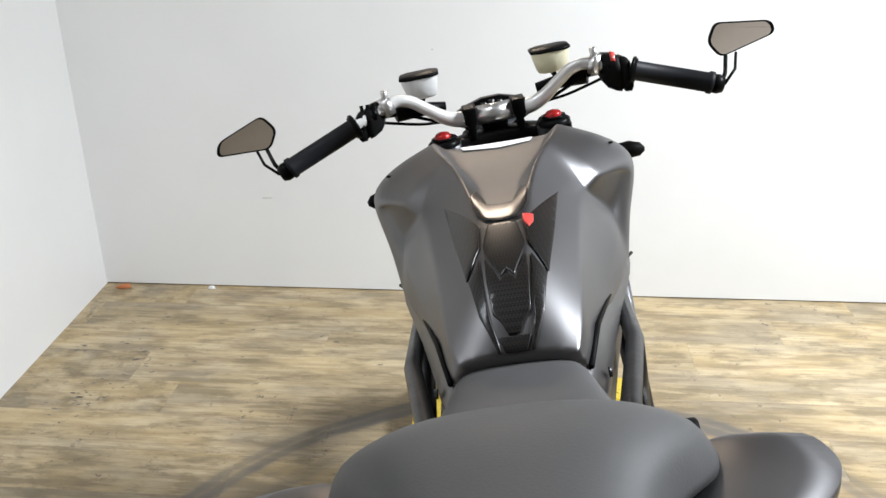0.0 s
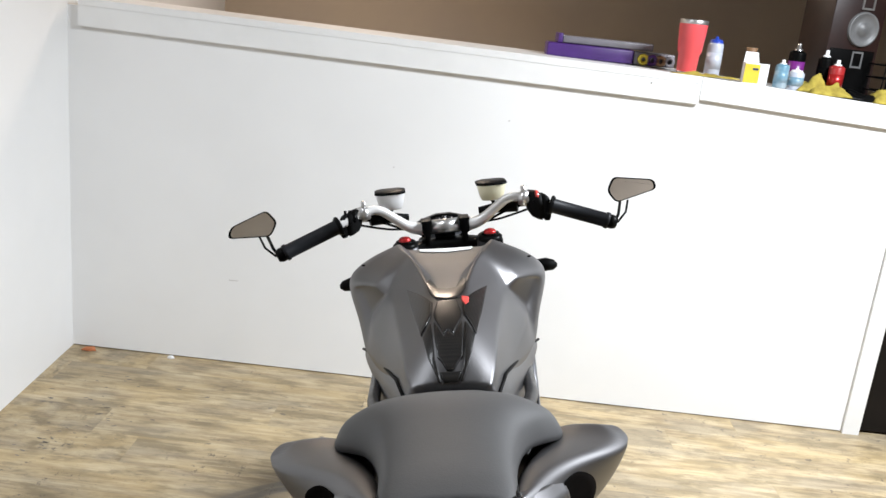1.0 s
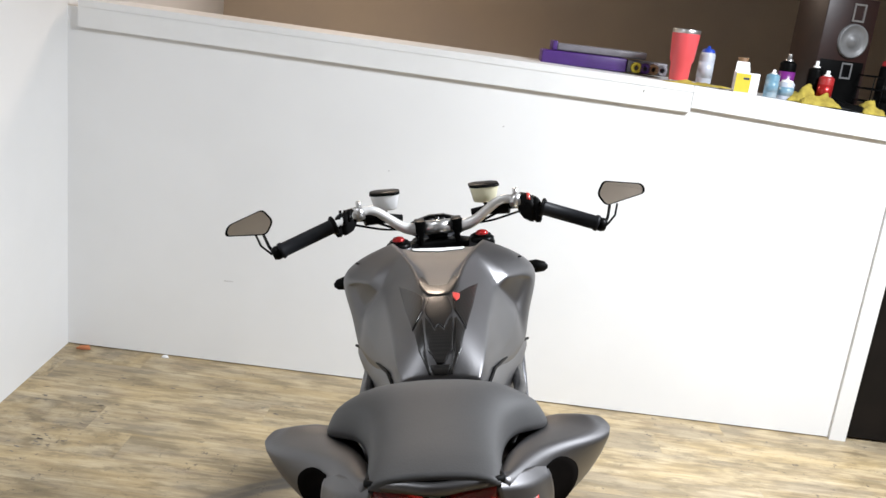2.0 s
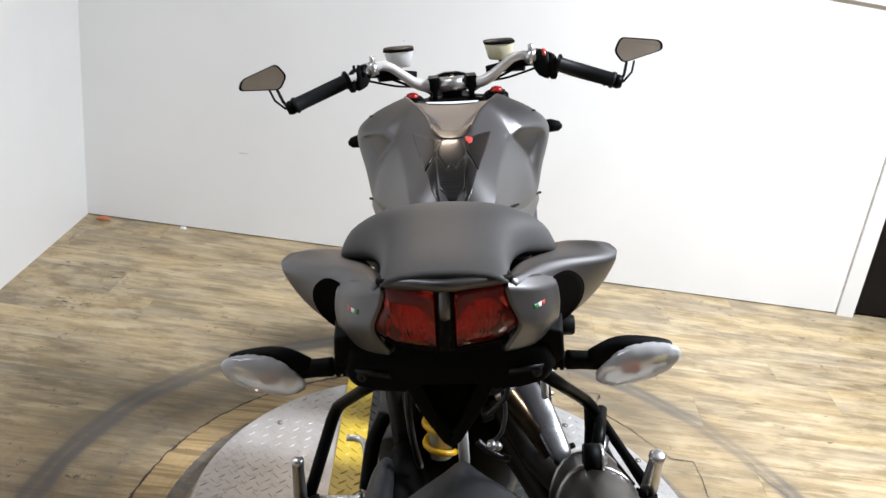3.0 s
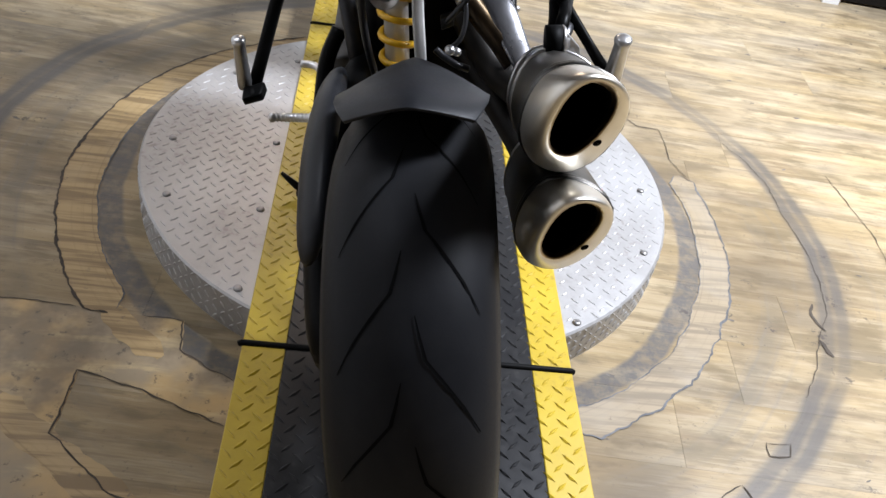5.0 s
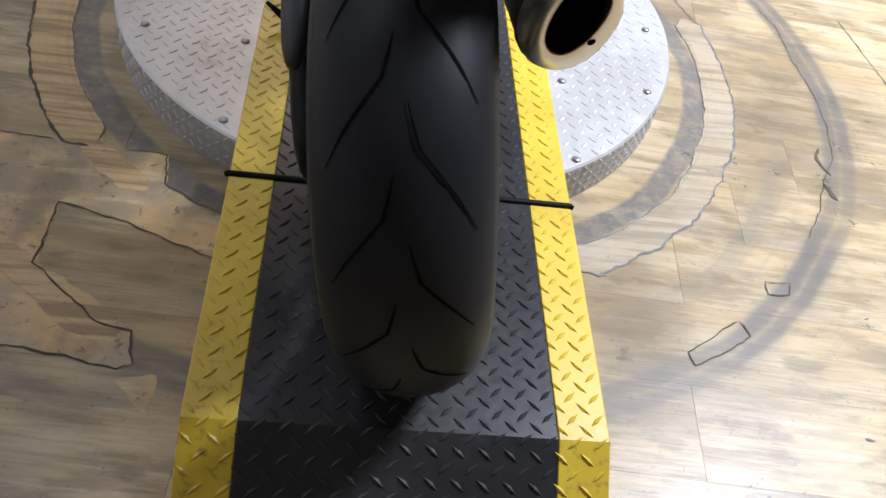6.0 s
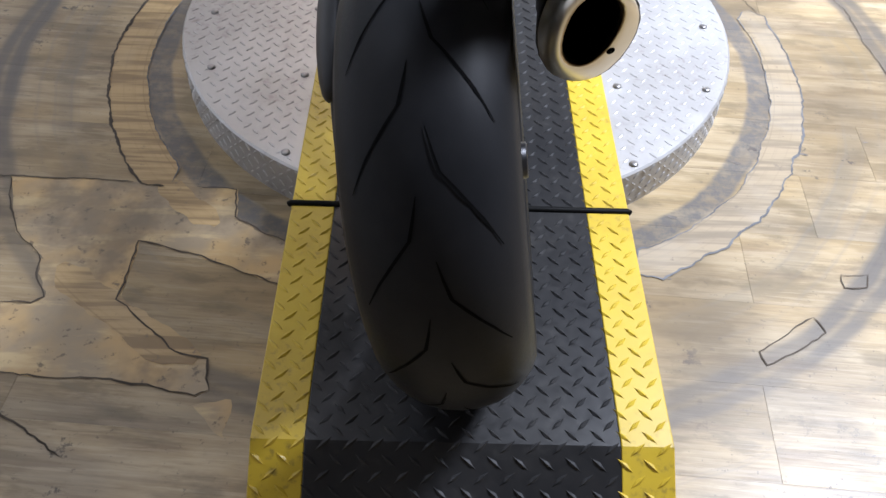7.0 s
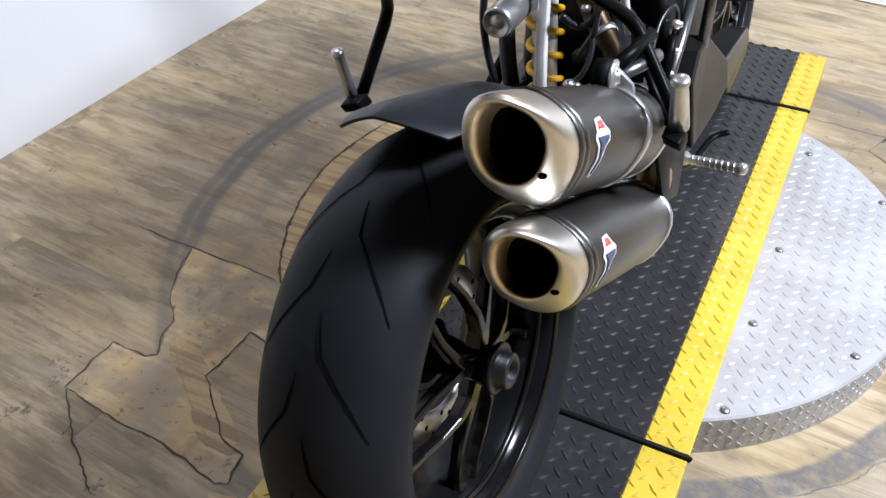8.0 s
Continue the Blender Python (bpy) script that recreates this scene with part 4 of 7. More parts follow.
pill_bm = half_loft([
    (0.078, ((0, 0.952), (0.06, 0.948), (0.088, 0.932), (0.094, 0.911), (0, 0.9))),
    (0.06, ((0, 0.984), (0.068, 0.978), (0.104, 0.956), (0.112, 0.928), (0, 0.91))),
    (0.022, ((0, 1.015), (0.072, 1.009), (0.118, 0.988), (0.13, 0.958), (0, 0.93))),
    (-0.012, ((0, 1.038), (0.074, 1.032), (0.122, 1.006), (0.137, 0.971), (0, 0.95))),
    (-0.045, ((0, 1.054), (0.072, 1.049), (0.114, 1.022), (0.128, 0.984), (0, 0.96))),
    (-0.085, ((0, 1.063), (0.062, 1.056), (0.088, 1.036), (0.096, 1.004), (0, 0.97))),
    (-0.125, ((0, 1.063), (0.050, 1.057), (0.070, 1.041), (0.076, 1.014), (0, 0.98))),
    (-0.19, ((0, 1.065), (0.043, 1.061), (0.060, 1.049), (0.065, 1.029), (0, 1.0))),
    (-0.245, ((0, 1.067), (0.042, 1.064), (0.058, 1.056), (0.063, 1.045), (0, 1.02))),
    (-0.274, ((0, 1.062), (0.038, 1.060), (0.054, 1.055), (0.060, 1.050), (0, 1.04))),
])
cl = pill_bm.edges.layers.float.new("crease_edge")
pill_bm.verts.ensure_lookup_table()
for e in pill_bm.edges:
    a, b = sorted(v.index for v in e.verts)
    if b - a == 8:
        k = min(a % 8, 8 - a % 8)
        e[cl] = {1: 0.15, 2: 0.25, 3: 0.95}.get(k, 0.0)
    elif a // 8 == b // 8 == 9:
        e[cl] = 0.85
pillion = part("pillion_seat", pill_bm, M_VINYL, bike, "grey vinyl pillion seat pad", sub=2)
edge = [(0.112, 0.020, 0.964), (0.121, -0.012, 0.979), (0.112, -0.045, 0.993), (0.087, -0.085, 1.006), (0.070, -0.125, 1.017), (0.060, -0.19, 1.032), (0.059, -0.245, 1.046), (0.055, -0.267, 1.0515), (0.0, -0.2735, 1.054)]
edge_line = smooth_path(edge + [(-u, v, w) for u, v, w in edge[-2::-1]], 4)
part("seat_edge", tube(edge_line, [0.0036 + 0.0028 * min(1.0, max(0.0, (p.y + 0.14) / 0.05)) for p in edge_line], 8), M_MATTE, pillion, "black seat edge")

# tail
def tail_shell():
    ring = [
        (0.026, ((0.100, 0.955), (0.150, 0.950), (0.145, 0.935), (0.120, 0.915), (0.080, 0.90))),
        (0.016, ((0.105, 0.980), (0.188, 0.977), (0.180, 0.938), (0.140, 0.905), (0.080, 0.895))),
        (-0.008, ((0.104, 0.988), (0.203, 0.975), (0.190, 0.936), (0.150, 0.905), (0.080, 0.896))),
        (-0.035, ((0.100, 0.997), (0.209, 0.974), (0.194, 0.938), (0.156, 0.908), (0.080, 0.90))),
        (-0.080, ((0.078, 1.011), (0.180, 0.989), (0.176, 0.953), (0.152, 0.916), (0.080, 0.905))),
        (-0.120, ((0.064, 1.021), (0.143, 1.006), (0.148, 0.968), (0.133, 0.926), (0.075, 0.912))),
        (-0.170, ((0.055, 1.033), (0.104, 1.024), (0.119, 0.986), (0.107, 0.944), (0.070, 0.925))),
        (-0.225, ((0.050, 1.043), (0.080, 1.038), (0.096, 1.006), (0.089, 0.966), (0.060, 0.948))),
        (-0.256, ((0.050, 1.047), (0.064, 1.046), (0.075, 1.016), (0.070, 0.986), (0.056, 0.976))),
    ]
    bm = loft([[(u, v, w) for u, w in r] for v, r in ring])
    cr = bm.edges.layers.float.new("crease_edge")
    bm.verts.ensure_lookup_table()
    for e in bm.edges:
        a, b = sorted(v.index for v in e.verts)
        if b - a == 5 and a % 5 == 1 and a // 5 >= 1:
            e[cr] = 0.95 if a // 5 < 7 else 0.6
        if b - a < 5 and a // 5 == 8:
            e[cr] = 1.0
    return bm


shells = both("tail_fairing", tail_shell, M_PAINT, label="satin gunmetal tail fairing flaring out to a sharp tip", sub=2)
for o, s in zip(shells, (1, -1)):
    tree = BVHTree.FromObject(o, bpy.context.evaluated_depsgraph_get())
    outer = smooth_path([(0.110, 1.010, 0), (0.130, 1.002, 0), (0.146, 0.984, 0), (0.151, 0.966, 0), (0.147, 0.950, 0), (0.136, 0.938, 0), (0.118, 0.934, 0)], 4)
    inner = smooth_path([(0.108, 1.006, 0), (0.109, 0.996, 0), (0.110, 0.985, 0), (0.110, 0.973, 0), (0.108, 0.960, 0), (0.105, 0.950, 0), (0.104, 0.944, 0)], 4)

    def on_shell(u, w, lift):
        hit = tree.ray_cast(Vector((s * u, -0.6, w)), Vector((0, 1, 0)))[0]
        return Vector((s * u, (hit.y if hit else -0.085) - lift, w))

    # thin black sheet on the shell paints the shade inside the opening
    bm = bmesh.new()
    rows = [[bm.verts.new(on_shell(*a.lerp(b, f).xy, 0.0015)) for f in (0, 0.2, 0.4, 0.6, 0.8, 1)] for a, b in zip(outer, inner)]
    for a, b in zip(rows, rows[1:]):
        for k in range(5):
            bm.faces.new((a[k], a[k + 1], b[k + 1], b[k]))
    bmesh.ops.recalc_face_normals(bm, faces=bm.faces)
    vent = part("vent_shade", bm, M_SOOT_SHADE, o, "black crescent sheet for the shaded opening in the tail fairing")
    mod = vent.modifiers.new("thickness", "SOLIDIFY")
    mod.thickness, mod.offset = 0.002, 0
    # a blade from the lamp's outer edge to the crescent, creased along its top
    inner_edge = ((0.054, -0.250, 1.050), (0.0575, -0.2665, 1.0425), (0.0600, -0.2660, 1.026), (0.0745, -0.2610, 1.001), (0.0640, -0.2600, 0.986), (0.0560, -0.2570, 0.970), (0.052, -0.236, 0.964))
    outer_edge = ((0.109, -0.165, 1.012), (0.1140, -0.1800, 1.0045), (0.1170, -0.1800, 0.990), (0.1170, -0.1800, 0.974), (0.1150, -0.1780, 0.959), (0.1080, -0.1740, 0.947), (0.102, -0.160, 0.947))
    pod_bm = bmesh.new()
    rows = []
    for a, b in zip(inner_edge, outer_edge):
        a, b = Vector(a), Vector(b)
        rows.append([pod_bm.verts.new(a.lerp(b, k / 6) + Vector((0.60, -0.80, 0.0)) * (0.0085 * math.sin(math.pi * min(1.0, k / 5.5)))) for k in range(7)])
    for a, b in zip(rows, rows[1:]):
        for k in range(6):
            pod_bm.faces.new((a[k], b[k], b[k + 1], a[k + 1]))
    bmesh.ops.recalc_face_normals(pod_bm, faces=pod_bm.faces)
    cr = pod_bm.edges.layers.float.new("crease_edge")
    pod_bm.verts.ensure_lookup_table()
    for e in pod_bm.edges:
        p, q = sorted(v.index for v in e.verts)
        if q - p == 1 and p // 7 in (1, 5):
            e[cr] = 0.8
        elif e.is_boundary:
            e[cr] = 0.9
    pod = part("lamp_pod", pod_bm if s > 0 else mirrored(pod_bm), M_PAINT, o, "satin gunmetal pod between tail lamp and crescent opening", sub=2)
    mod = pod.modifiers.new("thickness", "SOLIDIFY")
    mod.thickness, mod.offset = 0.006, -1
    bpy.context.view_layer.update()
    skin = BVHTree.FromObject(pod, bpy.context.evaluated_depsgraph_get())
    for k, m in enumerate((M_GREEN, M_WHITE, M_REDPL)):
        bm = bmesh.new()
        rows = []
        for i in range(3):
            u = 0.0840 + 0.0042 * k + 0.0041 * i / 2
            w = 1.0110 - 0.35 * (u - 0.0840)
            rows.append([bm.verts.new((s * u, (skin.ray_cast(Vector((s * u, -0.6, w + h)), Vector((0, 1, 0)))[0] or Vector((0, -0.2, 0))).y - 0.0006, w + h)) for h in (-0.0020, 0.0, 0.0020)])
        for a, b in zip(rows, rows[1:]):
            for q in range(2):
                bm.faces.new((a[q], a[q + 1], b[q + 1], b[q]))
        bmesh.ops.recalc_face_normals(bm, faces=bm.faces)
        stripe = part("flag_stripe", bm, m, o, "")
        mod = stripe.modifiers.new("thickness", "SOLIDIFY")
        mod.thickness, mod.offset = 0.0006, 0
tail_core = part("tail_core", half_loft([(0.10, ((0, 0.93), (0.08, 0.92), (0.08, 0.88), (0, 0.87))), (-0.10, ((0, 1.0), (0.060, 0.995), (0.065, 0.915), (0, 0.90))), (-0.20, ((0, 1.025), (0.05, 1.022), (0.055, 0.945), (0, 0.935))), (-0.25, ((0, 1.035), (0.048, 1.032), (0.050, 0.985), (0, 0.975)))]), M_MATTE, bike, "black inner tail", sub=0)
divider = part("lamp_divider", loft([[(-0.007, v, w), (0.007, v, w), (0.007, v + 0.03, w), (-0.007, v + 0.03, w)] for v, w in ((-0.262, 1.062), (-0.286, 1.053), (-0.2905, 1.030), (-0.286, 1.016), (-0.270, 1.012))]), M_PAINT, bike, "narrow gunmetal strip between the tail lamps", sub=1)
keel = part("lamp_keel", loft([[(-0.009, v, w), (0.009, v, w), (0.009, v + 0.03, w), (-0.009, v + 0.03, w)] for v, w in ((-0.262, 1.045), (-0.282, 1.040), (-0.283, 1.010), (-0.276, 0.982), (-0.258, 0.968))]), M_MATTE, bike, "black strip under the gunmetal one", sub=1)

lip_rings = []
for k in range(13):
    u = -0.056 + 0.112 * k / 12
    edge_v = -0.2865 + 0.30 * max(0.0, abs(u) - 0.006)
    low, top = 1.0480 + 0.0020 * abs(u) / 0.062, 1.0575 - 0.0045 * (abs(u) / 0.056) ** 4
    lip_rings.append([(u, edge_v + 0.026, low), (u, edge_v + 0.001, low), (u, edge_v, (low + top) / 2), (u, edge_v + 0.002, top - 0.0006), (u, edge_v + 0.008, top), (u, edge_v + 0.026, top - 0.004)])
lip = part("tail_lip", loft(lip_rings), M_PAINT, bike, "gunmetal lip over the tail lamps")


def lamp_outline(g=0.0):
    return [(0.0085 - g, 1.0445 + g), (0.0550 + g, 1.0475 + g), (0.0560 + g, 1.0270), (0.0705 + 1.4 * g, 1.0010), (0.0500 + g, 0.9860 - g), (0.0085 - g, 0.9840 - g)]


def lamp_face(u, w):
    """Depth of the lamp's outer face."""
    return -0.2780 + 0.30 * (u - 0.01) + 0.12 * (1.02 - w) + 1.6 * (w - 1.015) ** 2


def lamp_shell(grow, v_back, cup):
    def make():
        o = rounded(lamp_outline(grow), 0.004)
        cu, cw = sum(u for u, _ in o) / len(o), sum(w for _, w in o) / len(o)
        def ring(shrink, dv, flat=None):
            pts = [(cu + (u - cu) * shrink, cw + (w - cw) * shrink) for u, w in o]
            return [(u, flat if flat is not None else lamp_face(u, w) + dv, w) for u, w in pts]
        if cup:
            return loft([ring(1.0, 0, v_back), ring(1.0, 0.002), ring(0.92, 0.0005), ring(0.90, 0.024), ring(0.3, 0.026)])
        return loft([ring(0.97, 0.008), ring(0.99, 0.002), ring(0.94, -0.0005), ring(0.45, -0.0015)])
    return make


def lamp_reflector():
    """A bright bowl stepped into three tiers with upright flutes."""
    bm = bmesh.new()
    rows = []
    for j in range(13):
        f = j / 12
        w = 1.0395 - 0.048 * f
        row = []
        for i in range(25):
            u = 0.011 + (0.040 + 0.008 * math.sin(math.pi * f)) * i / 24
            deep = 0.010 + 0.004 * (j % 4) / 3 + 0.0022 * (i % 2) + 0.004 * abs(math.sin(3 * math.pi * i / 24))
            row.append(bm.verts.new((u, lamp_face(u, w) + deep, w)))
        rows.append(row)
    for a, b in zip(rows, rows[1:]):
        for i in range(24):
            bm.faces.new((a[i], a[i + 1], b[i + 1], b[i]))
    bmesh.ops.recalc_face_normals(bm, faces=bm.faces)
    return bm


holders = both("tail_lamp", lamp_shell(0.0040, -0.230, True), M_BLACK, label="black tail lamp surround")
for o, s in zip(holders, (1, -1)):
    bm = lamp_reflector()
    ob = part("reflector", bm if s > 0 else mirrored(bm), M_REFL, o, "bright fluted reflector", smooth=False)
    mod = ob.modifiers.new("thickness", "SOLIDIFY")
    mod.thickness, mod.offset = 0.001, 0
    bm = lamp_shell(0.0, 0.0, False)()
    part("lens", bm if s > 0 else mirrored(bm), M_LENS, o, "clear deep red lens")

# number plate bracket and turn signals
br = [(-0.104, 0.948), (-0.075, 0.953), (0.075, 0.953), (0.104, 0.948), (0.111, 0.925), (0.102, 0.911), (0.078, 0.905), (0.050, 0.903), (0.030, 0.910), (-0.030, 0.910), (-0.050, 0.903), (-0.078, 0.905), (-0.102, 0.911), (-0.111, 0.925)]
plate = part("plate_bracket", loft([[(u, -0.150 - 0.25 * (0.96 - w), w) for u, w in br], [(u, -0.196 - 0.25 * (0.96 - w), w) for u, w in br], [(u * 0.93, -0.204 - 0.25 * (0.96 - w), 0.905 + (w - 0.905) * 0.92) for u, w in br]]), M_MATTE, bike, "black tail tidy bracket", bevel=0.003)
both("plate_arm", lambda: loft([[(0.030, v0, 0.912), (0.048, v0, 0.910), (0.030, v0 - 0.006, 0.876), (0.010, v0 - 0.011, 0.846), (-0.0005, v0 - 0.013, 0.838), (-0.0005, v0 - 0.011, 0.850), (0.010, v0 - 0.008, 0.868)] for v0 in (-0.204, -0.214)]), M_MATTE, plate, bevel=0.002)
# no real part: a black sheet for the darkness under the tail
part("shade_web", loft([[(u, v, w) for u, w in ((-0.044, 0.912), (0.044, 0.912), (0.028, 0.878), (0.0, 0.842), (-0.028, 0.878))] for v in (-0.196, -0.206)]), M_SOOT_SHADE, plate, "black sheet added for the shade behind the plate arms")
both("bracket_slot", lambda: loft([[(u, v, w) for u, w in ((0.060, 0.918), (0.095, 0.924), (0.097, 0.930), (0.062, 0.926))] for v in (-0.212, -0.2145)]), M_DARKMET, plate)
both("bracket_bolt", lambda: lathe([(-0.216, 0.001), (-0.216, 0.005), (-0.212, 0.006)], 10, "y", (0.090, 0, 0.921)), M_DARKMET, plate)
both("bracket_wing", lambda: loft([[(0.088, -0.14, 0.968), (0.122, -0.15, 0.962), (0.124, -0.15, 0.925), (0.10, -0.14, 0.905)], [(0.088, -0.20, 0.966), (0.118, -0.20, 0.960), (0.120, -0.20, 0.928), (0.10, -0.20, 0.908)]]), M_MATTE, plate, bevel=0.004)


def signal_stalk():
    us = (0.100, 0.106, 0.1065, 0.109, 0.1095, 0.113, 0.1135, 0.116, 0.1165, 0.120, 0.1205, 0.123, 0.1235, 0.128, 0.140, 0.156)
    rs = (0.0115, 0.0115, 0.0090, 0.0090, 0.0115, 0.0115, 0.0090, 0.0090, 0.0115, 0.0115, 0.0090, 0.0090, 0.0105, 0.0105, 0.0100, 0.0105)
    return tube([(u, -0.188 - 0.05 * (u - 0.10), 0.921 - 0.03 * (u - 0.10)) for u in us], rs, 14)


def signal_body(rows, n=16):
    """A closed hull along u: (u, middle w, half height, half depth, middle v)."""
    return loft([[(u, v + rv * math.cos(a), w + rw * math.sin(a)) for a in (2 * math.pi * k / n for k in range(n))] for u, w, rw, rv, v in rows])


def signal_lens():
    keys = ((0.153, 0.905, 0.004, 0.004), (0.160, 0.909, 0.012, 0.011), (0.172, 0.914, 0.0195, 0.016), (0.188, 0.9185, 0.0215, 0.017), (0.208, 0.922, 0.0200, 0.016), (0.226, 0.9255, 0.0150, 0.012), (0.236, 0.929, 0.008, 0.007), (0.2395, 0.930, 0.002, 0.002))
    rows = []
    for a, b in zip(keys, keys[1:]):
        for k in range(4):
            q = [x + (y - x) * k / 4 for x, y in zip(a, b)]
            rib = 0.0005 if k % 2 else -0.0002
            rows.append((q[0], q[1], q[2] + rib, q[3] + rib, -0.199))
    rows.append((*keys[-1], -0.199))
    return signal_body(rows)


def signal_back():
    return signal_body(((0.142, 0.920, 0.0095, 0.010, -0.190), (0.152, 0.922, 0.012, 0.011, -0.190), (0.166, 0.926, 0.018, 0.013, -0.189), (0.186, 0.930, 0.0165, 0.014, -0.188), (0.208, 0.931, 0.0125, 0.012, -0.187), (0.230, 0.932, 0.007, 0.008, -0.186), (0.234, 0.932, 0.003, 0.003, -0.186)))


signals = both("turn_signal", signal_stalk, M_MATTE, label="ribbed black turn signal stalk")
for o, s in zip(signals, (1, -1)):
    bm = signal_back()
    part("housing", bm if s > 0 else mirrored(bm), M_MATTE, o, "black lamp housing", sub=1)
    bm = signal_lens()
    part("lens", bm if s > 0 else mirrored(bm), M_CLEAR, o, "clear ribbed turn signal lens")
    bm = lathe([(0.178, 0.001), (0.180, 0.0055), (0.192, 0.0065), (0.198, 0.001)], 12, "x", (0, -0.204, 0.919))
    part("bulb", bm if s > 0 else mirrored(bm), M_BULB, o, "orange bulb")

# the tail sits a little to the left of the frame's middle
for o in (pillion, tail_core, divider, keel, lip, plate, *shells, *holders, *signals):
    o.location.x = -0.0045

# peg hangers: two straight lengths with a tight elbow
HANG = {1: ((0.096, -0.060, 0.836), (0.187, 0.080, 0.694), (0.264, 0.014, 0.590)), -1: ((-0.080, -0.065, 0.838), (-0.181, 0.092, 0.690), (-0.224, 0.042, 0.572))}
hangers = []
for s in (1, -1):
    a, b, c = (Vector(p) for p in HANG[s])
    bend = [a.lerp(b, 0.86), a.lerp(b, 0.95) + (c - b) * 0.02, b.lerp(c, 0.07) + (a - b) * 0.02, b.lerp(c, 0.16)]
    hangers.append(part("peg_hanger", tube([a, a.lerp(b, 0.5), *bend, b.lerp(c, 0.6), c], [0.0100, 0.0088, 0.0088, 0.0092, 0.0092, 0.0095 if s < 0 else 0.008, 0.0095 if s < 0 else 0.0075, 0.0095], 8), M_BLACK, bike, "black passenger peg hanger"))
for o, s in zip(hangers, (1, -1)):
    hx = 0.252 if s > 0 else -0.214
    ho = (0.0, 0.0, -0.003) if s > 0 else (0.0, 0.022, -0.016)
    blk = loft([[(hx + a * s, 0.010 + ho[1] + b, 0.588 + ho[2] + c) for a, b, c in ((-0.006, 0.016, -0.012), (0.022, 0.002, -0.012), (0.022, -0.010, 0.008), (-0.006, 0.004, 0.010))], [(hx + a * s, -0.018 + ho[1] + b, 0.586 + ho[2] + c) for a, b, c in ((-0.005, 0.016, -0.010), (0.020, 0.002, -0.010), (0.020, -0.008, 0.006), (-0.005, 0.004, 0.008))]])
    part("peg_mount", blk, M_BLACK, o, "", bevel=0.003)
    b0, b1 = ((0.263, 0.008, 0.594), (0.268, -0.010, 0.666)) if s > 0 else ((-0.236, 0.036, 0.574), (-0.228, 0.012, 0.658))
    b0, b1 = Vector(b0), Vector(b1)
    p = part("passenger_peg", tube([b0.lerp(b1, f) for f in (0, 0.3, 0.7, 0.84, 0.9, 0.97, 1.0)], [r * (1.0 if s > 0 else 0.80) for r in (0.0125, 0.0118, 0.0105, 0.0098, 0.0116, 0.0116, 0.007)], 12), M_ALU, o, "folded up bright alloy passenger peg")
part("muffler_strut", tube([(0.190, 0.082, 0.688), (0.192, 0.080, 0.65), (0.190, 0.070, 0.618)], 0.010, 8), M_BLACK, bike, "")
part("hanger_brace", tube([(0.193, 0.084, 0.650), (0.214, 0.065, 0.612), (0.246, 0.032, 0.580)], 0.0055, 8), M_BLACK, bike, "")

